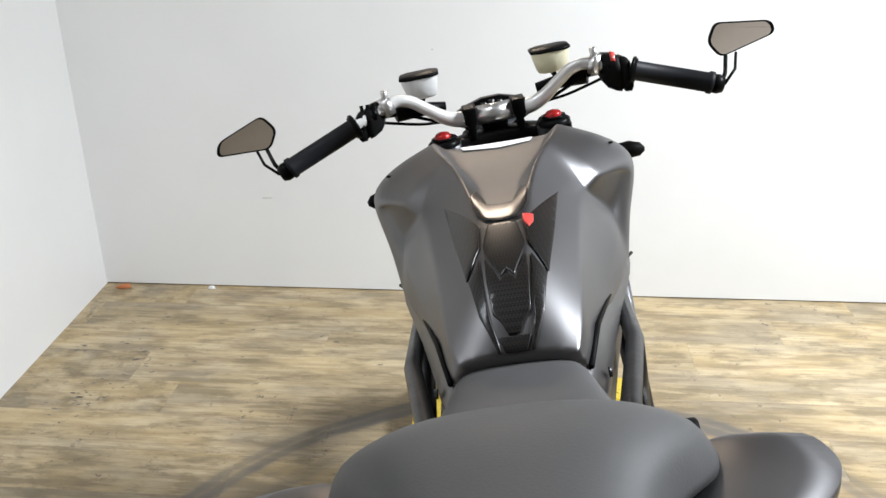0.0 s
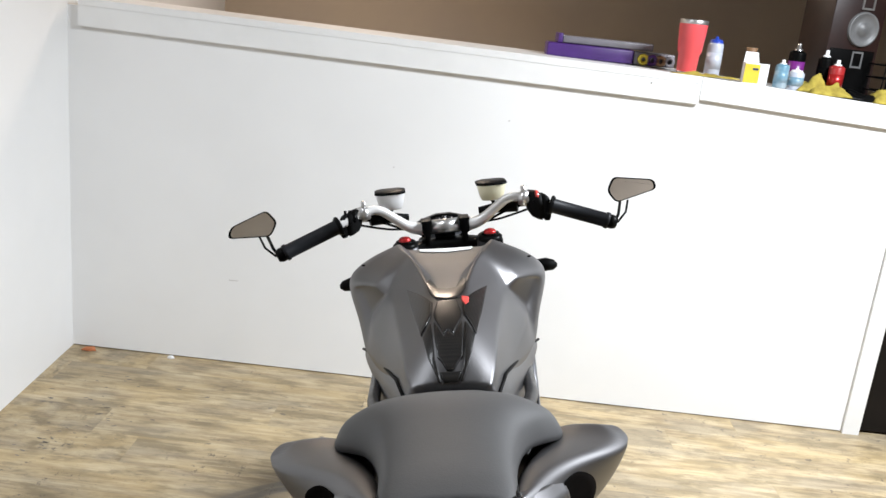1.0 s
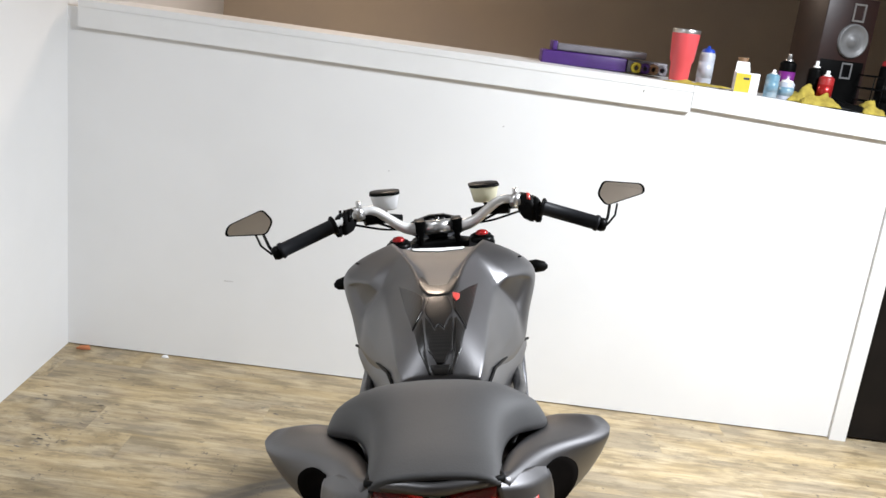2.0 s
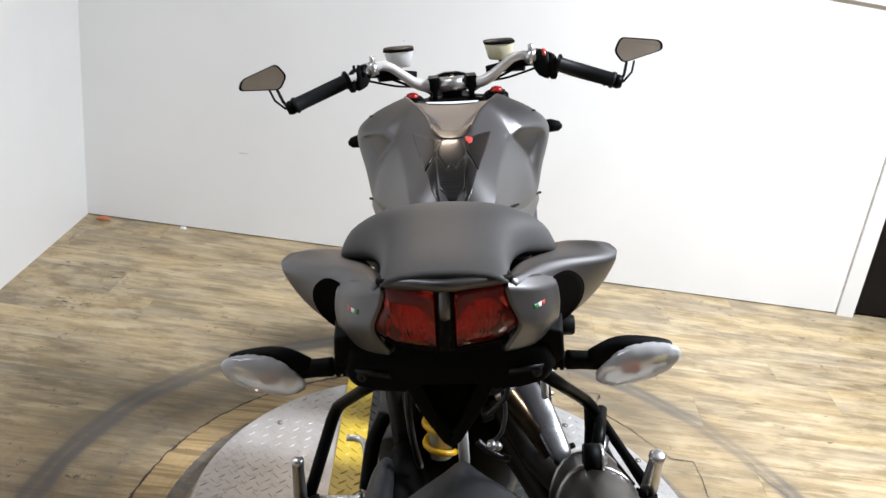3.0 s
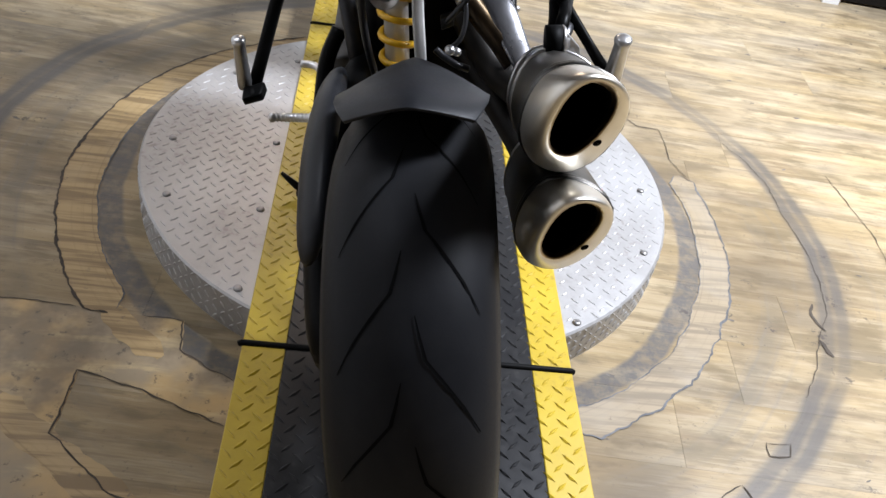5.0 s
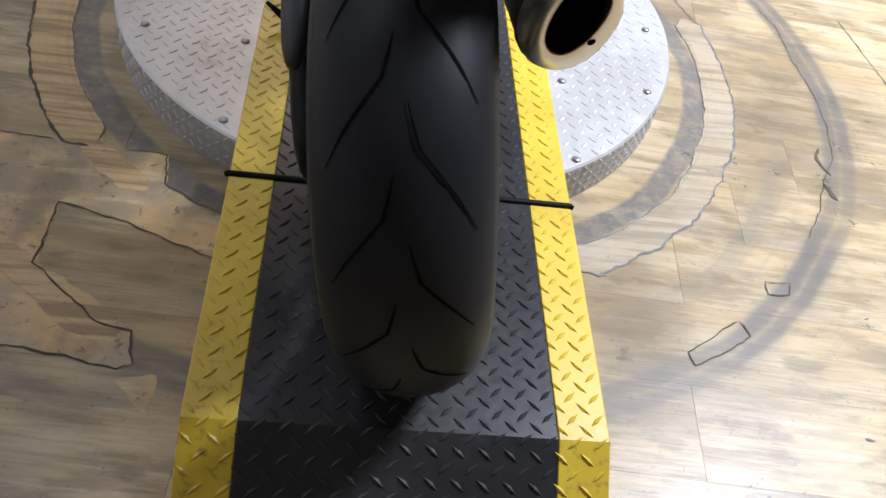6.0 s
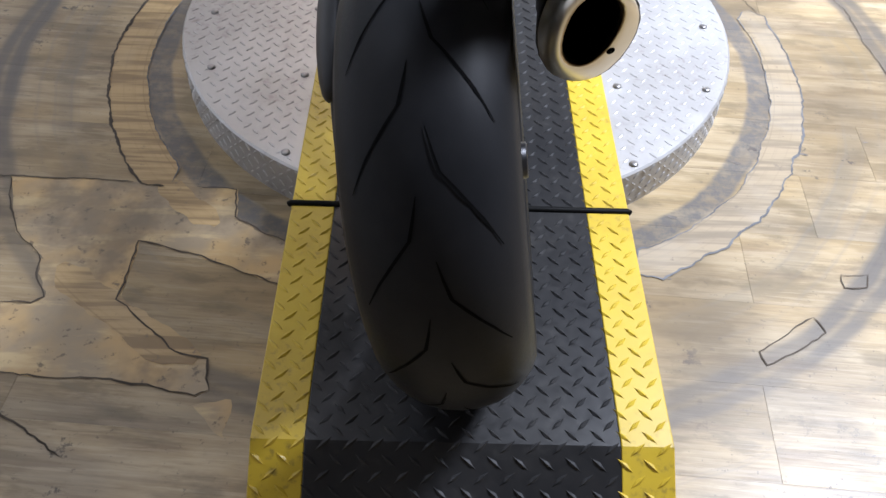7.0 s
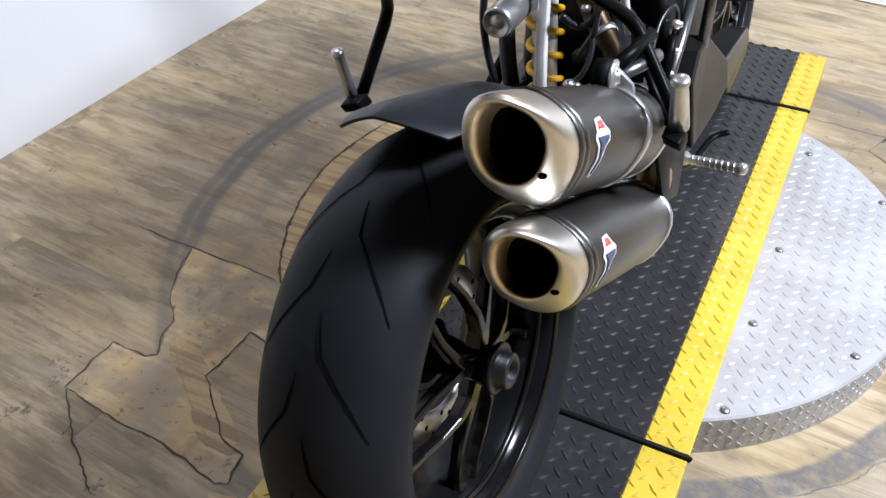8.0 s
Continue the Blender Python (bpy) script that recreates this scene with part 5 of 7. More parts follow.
# exhaust cans
def exhaust_can(cu, cv, cw, label, strapped=False):
    ax = Vector((0.025, 0.915, -0.405)).normalized()
    tilt = radians(-24)
    right0 = ax.cross(Vector((0, 0, 1))).normalized()
    up0 = right0.cross(ax).normalized()
    right = right0 * math.cos(tilt) + up0 * math.sin(tilt)
    up = up0 * math.cos(tilt) - right0 * math.sin(tilt)
    c = Vector((cu, cv, cw))

    def R(d, rx, ry, slash, lift=0.0, turn=0.0):
        """A rounded three-cornered ring, slash-cut towards the mouth."""
        ring = []
        for k in range(24):
            a = 2 * math.pi * k / 24
            x, y = math.cos(a), math.sin(a)
            q = (abs(x) ** 2.5 + abs(y) ** 2.5) ** (-1 / 2.5)
            wide = 1 + 0.10 * y - 0.06 * y * y
            yy = ry * y * q + lift
            xx = rx * x * q * wide
            ring.append(c + ax * (d - slash * yy + turn * xx) + right * xx + up * yy)
        return ring

    body = part("exhaust_can", loft([R(0.070, 0.050, 0.059, 0.45), R(0.076, 0.052, 0.061, 0.43), R(0.21, 0.0525, 0.0615, 0.18), R(0.363, 0.0515, 0.0605, 0.0), R(0.373, 0.047, 0.056, 0), R(0.388, 0.036, 0.043, 0), R(0.3885, 0.002, 0.002, 0)], caps=False), M_TITAN, bike, label)
    for d0 in (0.066, 0.080):
        part("rear_band", loft([R(d0, 0.0515, 0.0605, 0.46), R(d0 + 0.002, 0.0538, 0.0628, 0.455), R(d0 + 0.010, 0.0538, 0.0628, 0.44), R(d0 + 0.012, 0.0520, 0.061, 0.43)], caps=False), M_TITAN, body, "")
    part("front_band", loft([R(0.353, 0.0517, 0.0607, 0.01), R(0.354, 0.0533, 0.0625, 0.01), R(0.362, 0.0533, 0.0625, 0), R(0.364, 0.0515, 0.0605, 0)], caps=False), M_ALU, body, "")
    if strapped:
        band = part("can_strap", loft([R(0.262, 0.0520, 0.0612, 0.06), R(0.262, 0.0548, 0.0640, 0.06), R(0.276, 0.0548, 0.0640, 0.06), R(0.276, 0.0520, 0.0612, 0.06)], caps=False), M_ALU, body, "polished steel strap round the upper can")
        top = c + ax * 0.268 + up * 0.060
        part("strap_tab", loft([[top + Vector(q) for q in ((-0.016, -0.006, -0.010), (0.012, -0.004, -0.012), (0.012, 0.003, -0.012), (-0.016, 0.001, -0.010))], [top + Vector(q) for q in ((-0.012, -0.002, 0.008), (0.008, 0.002, 0.010), (0.008, 0.008, 0.010), (-0.012, 0.004, 0.008))], [Vector((0.172, -0.018, 0.678)), Vector((0.190, -0.016, 0.680)), Vector((0.190, -0.009, 0.680)), Vector((0.172, -0.011, 0.678))]]), M_ALU, body, "", bevel=0.0012)
    cap = part("end_cap", loft([R(0.074, 0.0518, 0.0605, 0.46), R(0.054, 0.0522, 0.0612, 0.52, 0, 0.15), R(0.034, 0.0505, 0.0610, 0.60, 0, 0.42), R(0.019, 0.0460, 0.0580, 0.66, 0.003, 0.64), R(0.011, 0.0390, 0.0530, 0.68, 0.006, 0.76), R(0.008, 0.0325, 0.0475, 0.69, 0.008, 0.82), R(0.0095, 0.0295, 0.0442, 0.69, 0.009, 0.84)], caps=False), M_CAP, body, "heat-tinted steel end cap", sub=1)
    part("mouth_lip", loft([R(0.0088, 0.0300, 0.0448, 0.69, 0.009, 0.84), R(0.010, 0.0285, 0.0432, 0.69, 0.009, 0.84), R(0.017, 0.0277, 0.0420, 0.68, 0.009, 0.78), R(0.034, 0.0270, 0.0410, 0.64, 0.008, 0.60)], caps=False), M_TINT, body, "browned lip")
    part("bore", loft([R(0.030, 0.0276, 0.0416, 0.66, 0.008, 0.64), R(0.060, 0.0270, 0.0405, 0.5, 0.007, 0.30), R(0.28, 0.0285, 0.040, 0.2, 0), R(0.281, 0.002, 0.002, 0.2, 0)], caps=False), M_SOOT_SHADE, body, "sooty bore")
    skin = BVHTree.FromObject(cap, bpy.context.evaluated_depsgraph_get())
    hp, out = skin.find_nearest(c + Vector((0.032, 0.012, -0.040)))[:2]
    part("cap_screw", lathe([(0.0, 0.0052), (0.0012, 0.0046), (0.0012, 0.0005)], 10, "z"), M_SOOT_SHADE, body, "", at=Matrix.Translation(hp - out * 0.0003) @ out.to_track_quat("Z", "Y").to_matrix().to_4x4())
    # wing-shaped badge on the outer side: pale outline, dark field, red dot
    base = c + ax * 0.112 + up * 0.010
    skin = BVHTree.FromObject(body, bpy.context.evaluated_depsgraph_get())
    aim = (right + up * 0.35).normalized()
    for shape, m, lift, nm in (([(-0.014, 0.022), (-0.010, 0.034), (0.004, 0.036), (0.010, 0.026), (0.018, 0.020), (0.018, 0.010), (0.008, 0.004), (0.004, -0.020), (-0.002, -0.036), (-0.010, -0.034), (-0.008, -0.010), (-0.012, 0.004), (-0.018, 0.012)], M_WHITE, 0.0, "badge"), ([(-0.013, 0.015), (0.014, 0.017), (0.014, 0.012), (0.004, 0.005), (0.000, -0.018), (-0.004, -0.031), (-0.007, -0.030), (-0.004, -0.008), (-0.008, 0.006)], M_NAVY, 0.0010, "badge_field"), ([(-0.010, 0.024), (-0.007, 0.032), (0.003, 0.033), (0.006, 0.025)], M_REDPL, 0.0010, "badge_dot")):
        bm = bmesh.new()
        bm.faces.new([bm.verts.new((a * 1.15, b * 0.95, 0)) for a, b in shape])
        bmesh.ops.triangulate(bm, faces=bm.faces)
        for _ in range(3):
            bmesh.ops.subdivide_edges(bm, edges=[e for e in bm.edges if e.calc_length() > 0.007], cuts=1)
            bmesh.ops.triangulate(bm, faces=bm.faces)
        for v in bm.verts:
            p0 = base + ax * (v.co.x - 0.15 * v.co.y) + up * v.co.y
            hit = skin.ray_cast(p0 + aim * 0.2, -aim)[0]
            v.co = (hit or p0 + right * 0.055) + aim * (0.0010 + lift)
        bmesh.ops.recalc_face_normals(bm, faces=bm.faces)
        o = part(nm, bm, m, body, "")
        mod = o.modifiers.new("thickness", "SOLIDIFY")
        mod.thickness, mod.offset = 0.0010, 0
    return body


exhaust_can(0.1730, -0.2785, 0.7005, "upper brushed titanium exhaust can", True)
exhaust_can(0.1750, -0.2765, 0.5540, "lower brushed titanium exhaust can")
part("link_pipe", tube(smooth_path([(0.190, 0.055, 0.525), (0.185, 0.12, 0.485), (0.165, 0.20, 0.46), (0.120, 0.28, 0.47), (0.07, 0.33, 0.55)], 6), 0.026, 14), M_LINK, bike, "dark link pipe")
part("link_pipe", tube(smooth_path([(0.190, 0.065, 0.375), (0.186, 0.12, 0.36), (0.165, 0.19, 0.38), (0.120, 0.28, 0.42), (0.07, 0.36, 0.46)], 6), 0.026, 14), M_LINK, bike, "dark link pipe")
part("heel_plate", prism([(0.0, 0.0), (0.10, -0.03), (0.12, -0.12), (0.07, -0.19), (0.0, -0.16), (-0.03, -0.06)], 0.005, Matrix.Translation((0.222, 0.07, 0.60)) @ Matrix(((0, 0, 1, 0), (1, 0, 0, 0), (0, 1, 0, 0), (0, 0, 0, 1)))), M_BLACK, bike, "black heel guard", bevel=0.001)
part("header_pipe", tube(smooth_path([(0.020, 0.31, 0.690), (0.0574, 0.285, 0.6199), (0.0953, 0.255, 0.5739), (0.128, 0.225, 0.542), (0.150, 0.205, 0.515)], 6), 0.0185, 16), M_HEADER, bike, "browned exhaust header pipe")
rings = []
shield = smooth_path([(0.092, 0.305, 0.618), (0.1078, 0.285, 0.6031), (0.1304, 0.250, 0.5826), (0.1468, 0.220, 0.5521), (0.1604, 0.185, 0.5303), (0.164, 0.178, 0.514)], 4)
for i, p in enumerate(shield):
    run = (shield[min(i + 1, len(shield) - 1)] - shield[max(i - 1, 0)]).normalized()
    face = Vector((0.28, -0.80, 0.52))
    side = run.cross(face).normalized()
    face = side.cross(run).normalized()
    half = 0.005 + 0.0065 * math.sin(math.pi * (0.12 + 0.80 * i / (len(shield) - 1)))
    rings.append([p + side * (2.0 * half * math.cos(a)) + face * (0.0060 * math.sin(a)) for a in (2 * math.pi * k / 14 for k in range(14))])
part("heat_shield", loft(rings), M_STRUT, bike, "grey crescent heat shield over the header pipe")
# seat rail, hoses, clips and plugs between the frame tubes
part("seat_rail", tube([(0.124, 0.235, 0.800), (0.1295, 0.200, 0.7497), (0.1357, 0.200, 0.6463), (0.137, 0.206, 0.625)], 0.0062, 12), M_BAR, bike, "bright steel tube under the tail")
for q, r, lng in (((0.0606, 0.245, 0.6429), 0.0065, 0.012), ((0.0919, 0.245, 0.6425), 0.0045, 0.010), ((0.0480, 0.195, 0.5440), 0.0080, 0.014), ((0.0585, 0.197, 0.5400), 0.0070, 0.012)):
    q = Vector(q)
    part("hose_clip", tube([q, q + Vector((0.001, -lng * 0.7, lng * 0.3)), q + Vector((0.001, -lng * 0.8, lng * 0.35)), q + Vector((0.001, -lng, lng * 0.45))], [r, r, r * 0.75, r * 0.7], 12), M_ALU, bike, "bright metal plug")
part("connector", loft([[(u, v, w) for u, w in ((0.034, 0.572), (0.054, 0.578), (0.056, 0.562), (0.036, 0.554))] for v in (0.262, 0.240)]), M_COVER, bike, "grey plug connector", bevel=0.002)
for pts, r in (([(0.030, 0.22, 0.640), (0.050, 0.235, 0.618), (0.072, 0.235, 0.630), (0.090, 0.25, 0.660)], 0.0055), ([(0.042, 0.245, 0.565), (0.060, 0.235, 0.590), (0.078, 0.232, 0.620), (0.080, 0.25, 0.680)], 0.0048), ([(0.050, 0.200, 0.545), (0.066, 0.205, 0.560), (0.074, 0.225, 0.590), (0.066, 0.25, 0.640)], 0.0040), ([(0.026, 0.225, 0.530), (0.040, 0.218, 0.520), (0.060, 0.210, 0.510), (0.078, 0.215, 0.500)], 0.0060), ([(-0.075, 0.200, 0.700), (-0.083, 0.190, 0.640), (-0.080, 0.190, 0.570), (-0.070, 0.200, 0.500)], 0.0060)):
    part("hose", tube(smooth_path(pts, 5), r, 10), M_HOSE, bike, "thin black rubber hose")
brake_pump = part("brake_pump", tube([(0.150, 0.330, 0.500), (0.153, 0.345, 0.528), (0.154, 0.350, 0.536), (0.156, 0.362, 0.560)], [0.0105, 0.0105, 0.0080, 0.0075], 14), M_BLACK, bike, "black rear brake pump behind the peg bracket")
for q in ((0.160, 0.335, 0.506), (0.163, 0.352, 0.538)):
    part("pump_bolt", lathe([(0.0, 0.0055), (0.004, 0.0052), (0.004, 0.0030), (0.0055, 0.0028), (0.0055, 0.0005)], 10, "x", q), M_ALU, brake_pump, "bright bolt head")
part("brake_line", tube(smooth_path([(0.156, 0.362, 0.560), (0.160, 0.372, 0.590), (0.158, 0.350, 0.612), (0.150, 0.310, 0.600), (0.150, 0.270, 0.560), (0.160, 0.250, 0.500)], 5), 0.0032, 8), M_HOSE, brake_pump, "thin black brake line")
part("banjo_bolt", lathe([(-0.005, 0.0075), (0.004, 0.0075), (0.005, 0.0045), (0.009, 0.0045), (0.009, 0.0005)], 12, "x", (0.160, 0.366, 0.576)), M_ALU, brake_pump, "bright banjo bolt")
part("header_clamp", lathe([(-0.005, 0.0183), (-0.005, 0.0200), (0.005, 0.0200), (0.005, 0.0183)], 22, "z", (0, 0, 0), True), M_ALU, bike, "steel clamp round the header pipe", at=Matrix.Translation((0.0765, 0.270, 0.5965)) @ Vector((0.62, -0.49, -0.72)).to_track_quat("Z", "Y").to_matrix().to_4x4())

# shock
sh_top, sh_bot = Vector((-0.038, 0.340, 0.735)), Vector((-0.039, 0.290, 0.455))
shock = part("shock_absorber", tube([sh_top, sh_top.lerp(sh_bot, 0.45), sh_top.lerp(sh_bot, 0.46), sh_bot], [0.0215, 0.0215, 0.0205, 0.0205], 16), M_ALU_LIT, bike, "alloy rear shock absorber")
coil = []
sd = (sh_bot - sh_top).normalized()
sx = Vector((1, 0, 0))
sy = sd.cross(sx)
for k in range(7 * 16 + 1):
    a = 2 * math.pi * k / 16
    coil.append(sh_top.lerp(sh_bot, 0.03 + 0.94 * k / 112) + 0.0265 * (sx * math.cos(a) - sy * math.sin(a)))
part("coil_spring", tube(coil, 0.0058, 8), M_SPRING, shock, "yellow coil spring")
part("reservoir", lathe([(0.16, 0.001), (0.16, 0.009), (0.163, 0.010), (0.163, 0.013), (0.160, 0.014), (0.160, 0.019), (0.157, 0.021), (0.165, 0.0235), (0.26, 0.0235), (0.262, 0.001)], 28, "y", (-0.046, 0, 0.648)), M_ALU, shock, "round alloy shock reservoir")
part("linkage_plate", loft([[(c - 0.009, v - 0.007, w), (c + 0.009, v - 0.007, w), (c + 0.009, v + 0.007, w), (c - 0.009, v + 0.007, w)] for c, v, w in ((0.0, 0.252, 0.705), (0.0, 0.226, 0.640), (0.0005, 0.207, 0.593), (0.003, 0.187, 0.5425), (0.005, 0.165, 0.485))]), M_ALU_LIT, bike, "bright alloy shock linkage", bevel=0.003)

# engine and frame
part("engine_block", half_loft([(0.30, ((0, 0.62), (0.08, 0.60), (0.11, 0.50), (0.10, 0.34), (0.06, 0.24), (0, 0.22))), (0.45, ((0, 0.70), (0.10, 0.68), (0.14, 0.52), (0.13, 0.32), (0.08, 0.20), (0, 0.18))), (0.65, ((0, 0.72), (0.11, 0.70), (0.14, 0.52), (0.13, 0.32), (0.08, 0.20), (0, 0.18))), (0.85, ((0, 0.66), (0.09, 0.62), (0.11, 0.48), (0.09, 0.34), (0.05, 0.24), (0, 0.22)))]), M_BLACK, bike, "dark engine casing", sub=1)


def faceted_cover():
    """Two flat faces that meet in a ridge, with walls back to the engine."""
    rim = [(0.163, 0.464, 0.432), (0.165, 0.50, 0.475), (0.168, 0.545, 0.486), (0.180, 0.647, 0.399), (0.150, 0.985, 0.325), (0.148, 1.02, 0.288), (0.142, 1.02, 0.246), (0.146, 0.90, 0.240), (0.158, 0.778, 0.262), (0.180, 0.659, 0.336), (0.172, 0.60, 0.310), (0.160, 0.488, 0.290)]
    bm = bmesh.new()
    top = [bm.verts.new(p) for p in rim]
    low = [bm.verts.new((0.10, v, w)) for u, v, w in rim]
    for k in range(12):
        bm.faces.new((top[k], top[(k + 1) % 12], low[(k + 1) % 12], low[k]))
    bm.faces.new([top[k] for k in (0, 1, 2, 3, 9, 10, 11)])
    bm.faces.new([top[k] for k in (3, 4, 5, 6, 7, 8, 9)])
    bmesh.ops.recalc_face_normals(bm, faces=bm.faces)
    return bm


cover = part("side_cover", faceted_cover(), M_COVER, bike, "satin grey faceted engine cover", smooth=False, bevel=0.004)
part("left_cover", loft([[(-0.12, v, w) for v, w in ((0.35, 0.45), (0.40, 0.30), (0.60, 0.25), (0.68, 0.36), (0.58, 0.48))], [(-0.165, v, w) for v, w in ((0.37, 0.44), (0.42, 0.31), (0.59, 0.27), (0.65, 0.36), (0.57, 0.46))]]), M_ENGINE, bike, "grey engine side cover", bevel=0.006)
part("cylinder", loft([[(0.09 * x, 0.50 + 0.09 * y, 0.55) for x, y in ((-1, -1), (1, -1), (1, 1), (-1, 1))], [(0.08 * x, 0.47 + 0.08 * y, 0.72) for x, y in ((-1, -1), (1, -1), (1, 1), (-1, 1))]]), M_BLACK, bike, "dark upright cylinder", bevel=0.012)
both("frame_rail", lambda: tube(smooth_path([(0.115, 0.90, 0.84), (0.140, 0.62, 0.76), (0.140, 0.42, 0.66), (0.118, 0.33, 0.54), (0.105, 0.31, 0.44)], 5), 0.0145, 12), M_DARKMET, label="grey steel trellis frame tube")
both("frame_brace", lambda: tube([(0.145, 0.66, 0.775), (0.132, 0.40, 0.83), (0.100, 0.22, 0.865), (0.080, 0.02, 0.905)], 0.011, 10), M_DARKMET)
both("frame_brace", lambda: tube([(0.142, 0.46, 0.68), (0.132, 0.40, 0.83)], 0.011, 10), M_DARKMET)
part("frame_strut", tube([(0.158, 0.72, 0.80), (0.165, 0.61, 0.60), (0.160, 0.53, 0.47)], 0.0100, 12), M_STRUT, bike, "grey steel frame tube beside the engine")
part("frame_strut", tube([(0.156, 0.50, 0.60), (0.158, 0.40, 0.535), (0.158, 0.30, 0.475)], 0.0085, 12), M_STRUT, bike, "grey steel frame tube beside the engine")
both("frame_slider", lambda: lathe([(0.150, 0.001), (0.150, 0.013), (0.178, 0.013), (0.180, 0.021), (0.230, 0.021), (0.234, 0.018), (0.234, 0.001)], 24, "x", (0, 0.58, 0.558)), M_MATTE, label="black crash bobbin")
part("radiator", box(-0.15, 0.15, 0.98, 1.02, 0.42, 0.74), M_BLACK, bike, "black radiator", bevel=0.006)
part("side_case", loft([[(0.10, v, w) for v, w in ((0.31, 0.66), (0.36, 0.50), (0.44, 0.47), (0.46, 0.62))], [(0.150, v, w) for v, w in ((0.32, 0.64), (0.365, 0.52), (0.43, 0.49), (0.45, 0.61))]]), M_BLACK, bike, "", bevel=0.006)
for k, pts in enumerate(([(0.05, 0.26, 0.83), (0.09, 0.30, 0.76), (0.11, 0.34, 0.66)], [(-0.06, 0.24, 0.82), (-0.09, 0.30, 0.72), (-0.10, 0.36, 0.60)], [(0.03, 0.16, 0.84), (0.06, 0.22, 0.78), (0.05, 0.30, 0.70)], [(-0.09, 0.12, 0.80), (-0.12, 0.22, 0.70), (-0.12, 0.34, 0.62)])):
    part("hose", tube(smooth_path(pts, 5), 0.009 + 0.003 * (k % 2), 8), M_MATTE, bike, "black rubber hose")
part("under_tray", half_loft([(0.22, ((0, 0.86), (0.07, 0.86), (0.08, 0.82), (0, 0.80))), (0.0, ((0, 0.89), (0.075, 0.89), (0.085, 0.86), (0, 0.84))), (-0.15, ((0, 0.92), (0.08, 0.92), (0.085, 0.90), (0, 0.87)))]), M_MATTE, bike, "black under-seat tray", bevel=0.006)
part("battery_box", box(-0.085, 0.06, 0.375, 0.45, 0.66, 0.84), M_MATTE, bike, "", bevel=0.01)

part("muffler_rod", tube([(0.186, -0.004, 0.668), (0.197, 0.040, 0.672), (0.206, 0.085, 0.677)], [0.0095, 0.0088, 0.0088], 12), M_BLACK, bike, "black rod from the can to the peg hanger")
part("muffler_rod", tube([(0.190, -0.002, 0.656), (0.203, 0.045, 0.651), (0.213, 0.088, 0.648)], [0.0080, 0.0086, 0.0086], 12), M_STRUT, bike, "grey rod from the can to the peg hanger")
part("rod_boss", lathe([(0.168, 0.001), (0.168, 0.021), (0.188, 0.021), (0.188, 0.001)], 24, "x", (0, -0.010, 0.661)), M_MATTE, bike, "black rubber bush on the can strap")
part("boss_washer", lathe([(0.1885, 0.001), (0.1885, 0.020), (0.191, 0.021), (0.194, 0.018), (0.195, 0.009), (0.199, 0.008), (0.199, 0.001)], 24, "x", (0, -0.010, 0.661)), M_ALU, bike, "bright bolt and washer")
part("collector_elbow", tube(smooth_path([(0.186, 0.060, 0.545), (0.198, 0.092, 0.512), (0.204, 0.104, 0.466), (0.200, 0.094, 0.424), (0.190, 0.070, 0.400)], 5), [0.026] * 4 + [0.024] * 13 + [0.026] * 4, 16), M_TINT, bike, "tan heat-tinted collector behind the cans")
part("collector_fin", prism([(0.0, 0.0), (0.050, -0.028), (0.040, -0.052), (-0.012, -0.040)], 0.003, Matrix.Translation((0.215, 0.085, 0.425)) @ Matrix(((0, 0, 1, 0), (1, 0, 0, 0), (0, 1, 0, 0), (0, 0, 0, 1)))), M_ALU, bike, "small bright steel fin", bevel=0.0008)

# rider pegs, lever, stand
for s in (1, -1):
    tip = Vector((0.297, 0.272, 0.388)) if s > 0 else Vector((-0.270, 0.290, 0.367))
    root = Vector((s * 0.186, 0.292, tip.z - 0.004))
    peg = part("rider_peg", tube([root.lerp(tip, f) for f in (0, 0.12, 0.16, 0.86, 0.90, 0.97, 1.0)], [0.012, 0.012, 0.0080, 0.0070, 0.0095, 0.0095, 0.006], 10), M_ALU, bike, "ribbed alloy rider peg")
    for k in range(8):
        q = root.lerp(tip, 0.22 + 0.60 * k / 7)
        part("rib", lathe([(-0.0012, 0.0070), (-0.0012, 0.0083), (0.0012, 0.0083), (0.0012, 0.0070)], 10, "x", q, True), M_ALU, peg)
    part("peg_bracket", tube(smooth_path([(s * 0.14, 0.36, 0.50), (s * 0.165, 0.34, 0.45), (s * 0.178, 0.30, 0.38)], 4), 0.014, 8), M_BLACK, bike, "black rider peg bracket")
part("brake_pedal", tube(smooth_path([(0.170, 0.30, 0.35), (0.185, 0.38, 0.325), (0.200, 0.46, 0.33), (0.225, 0.48, 0.335)], 4), 0.006, 8), M_BLACK, bike, "black brake pedal")
part("gear_lever", tube(smooth_path([(-0.170, 0.30, 0.37), (-0.185, 0.38, 0.36), (-0.200, 0.46, 0.37), (-0.235, 0.47, 0.375)], 4), 0.007, 8), M_ALU, bike, "alloy gear lever")
stand_top = Vector((-0.12, 0.42, 0.26))
part("side_stand", joined(tube([stand_top, (-0.20, 0.46, 0.14), (-0.262, 0.49, 0.052)], [0.014, 0.012, 0.011], 10), tube([(-0.262, 0.49, 0.052), (-0.285, 0.495, 0.070), (-0.312, 0.500, 0.098)], [0.010, 0.008, 0.004], 8)), M_BLACK, bike, "black side stand, folded out")
foot_bm = lathe([(0.0, 0.022), (0.006, 0.022), (0.008, 0.016), (0.008, 0.001)], 16, "z")
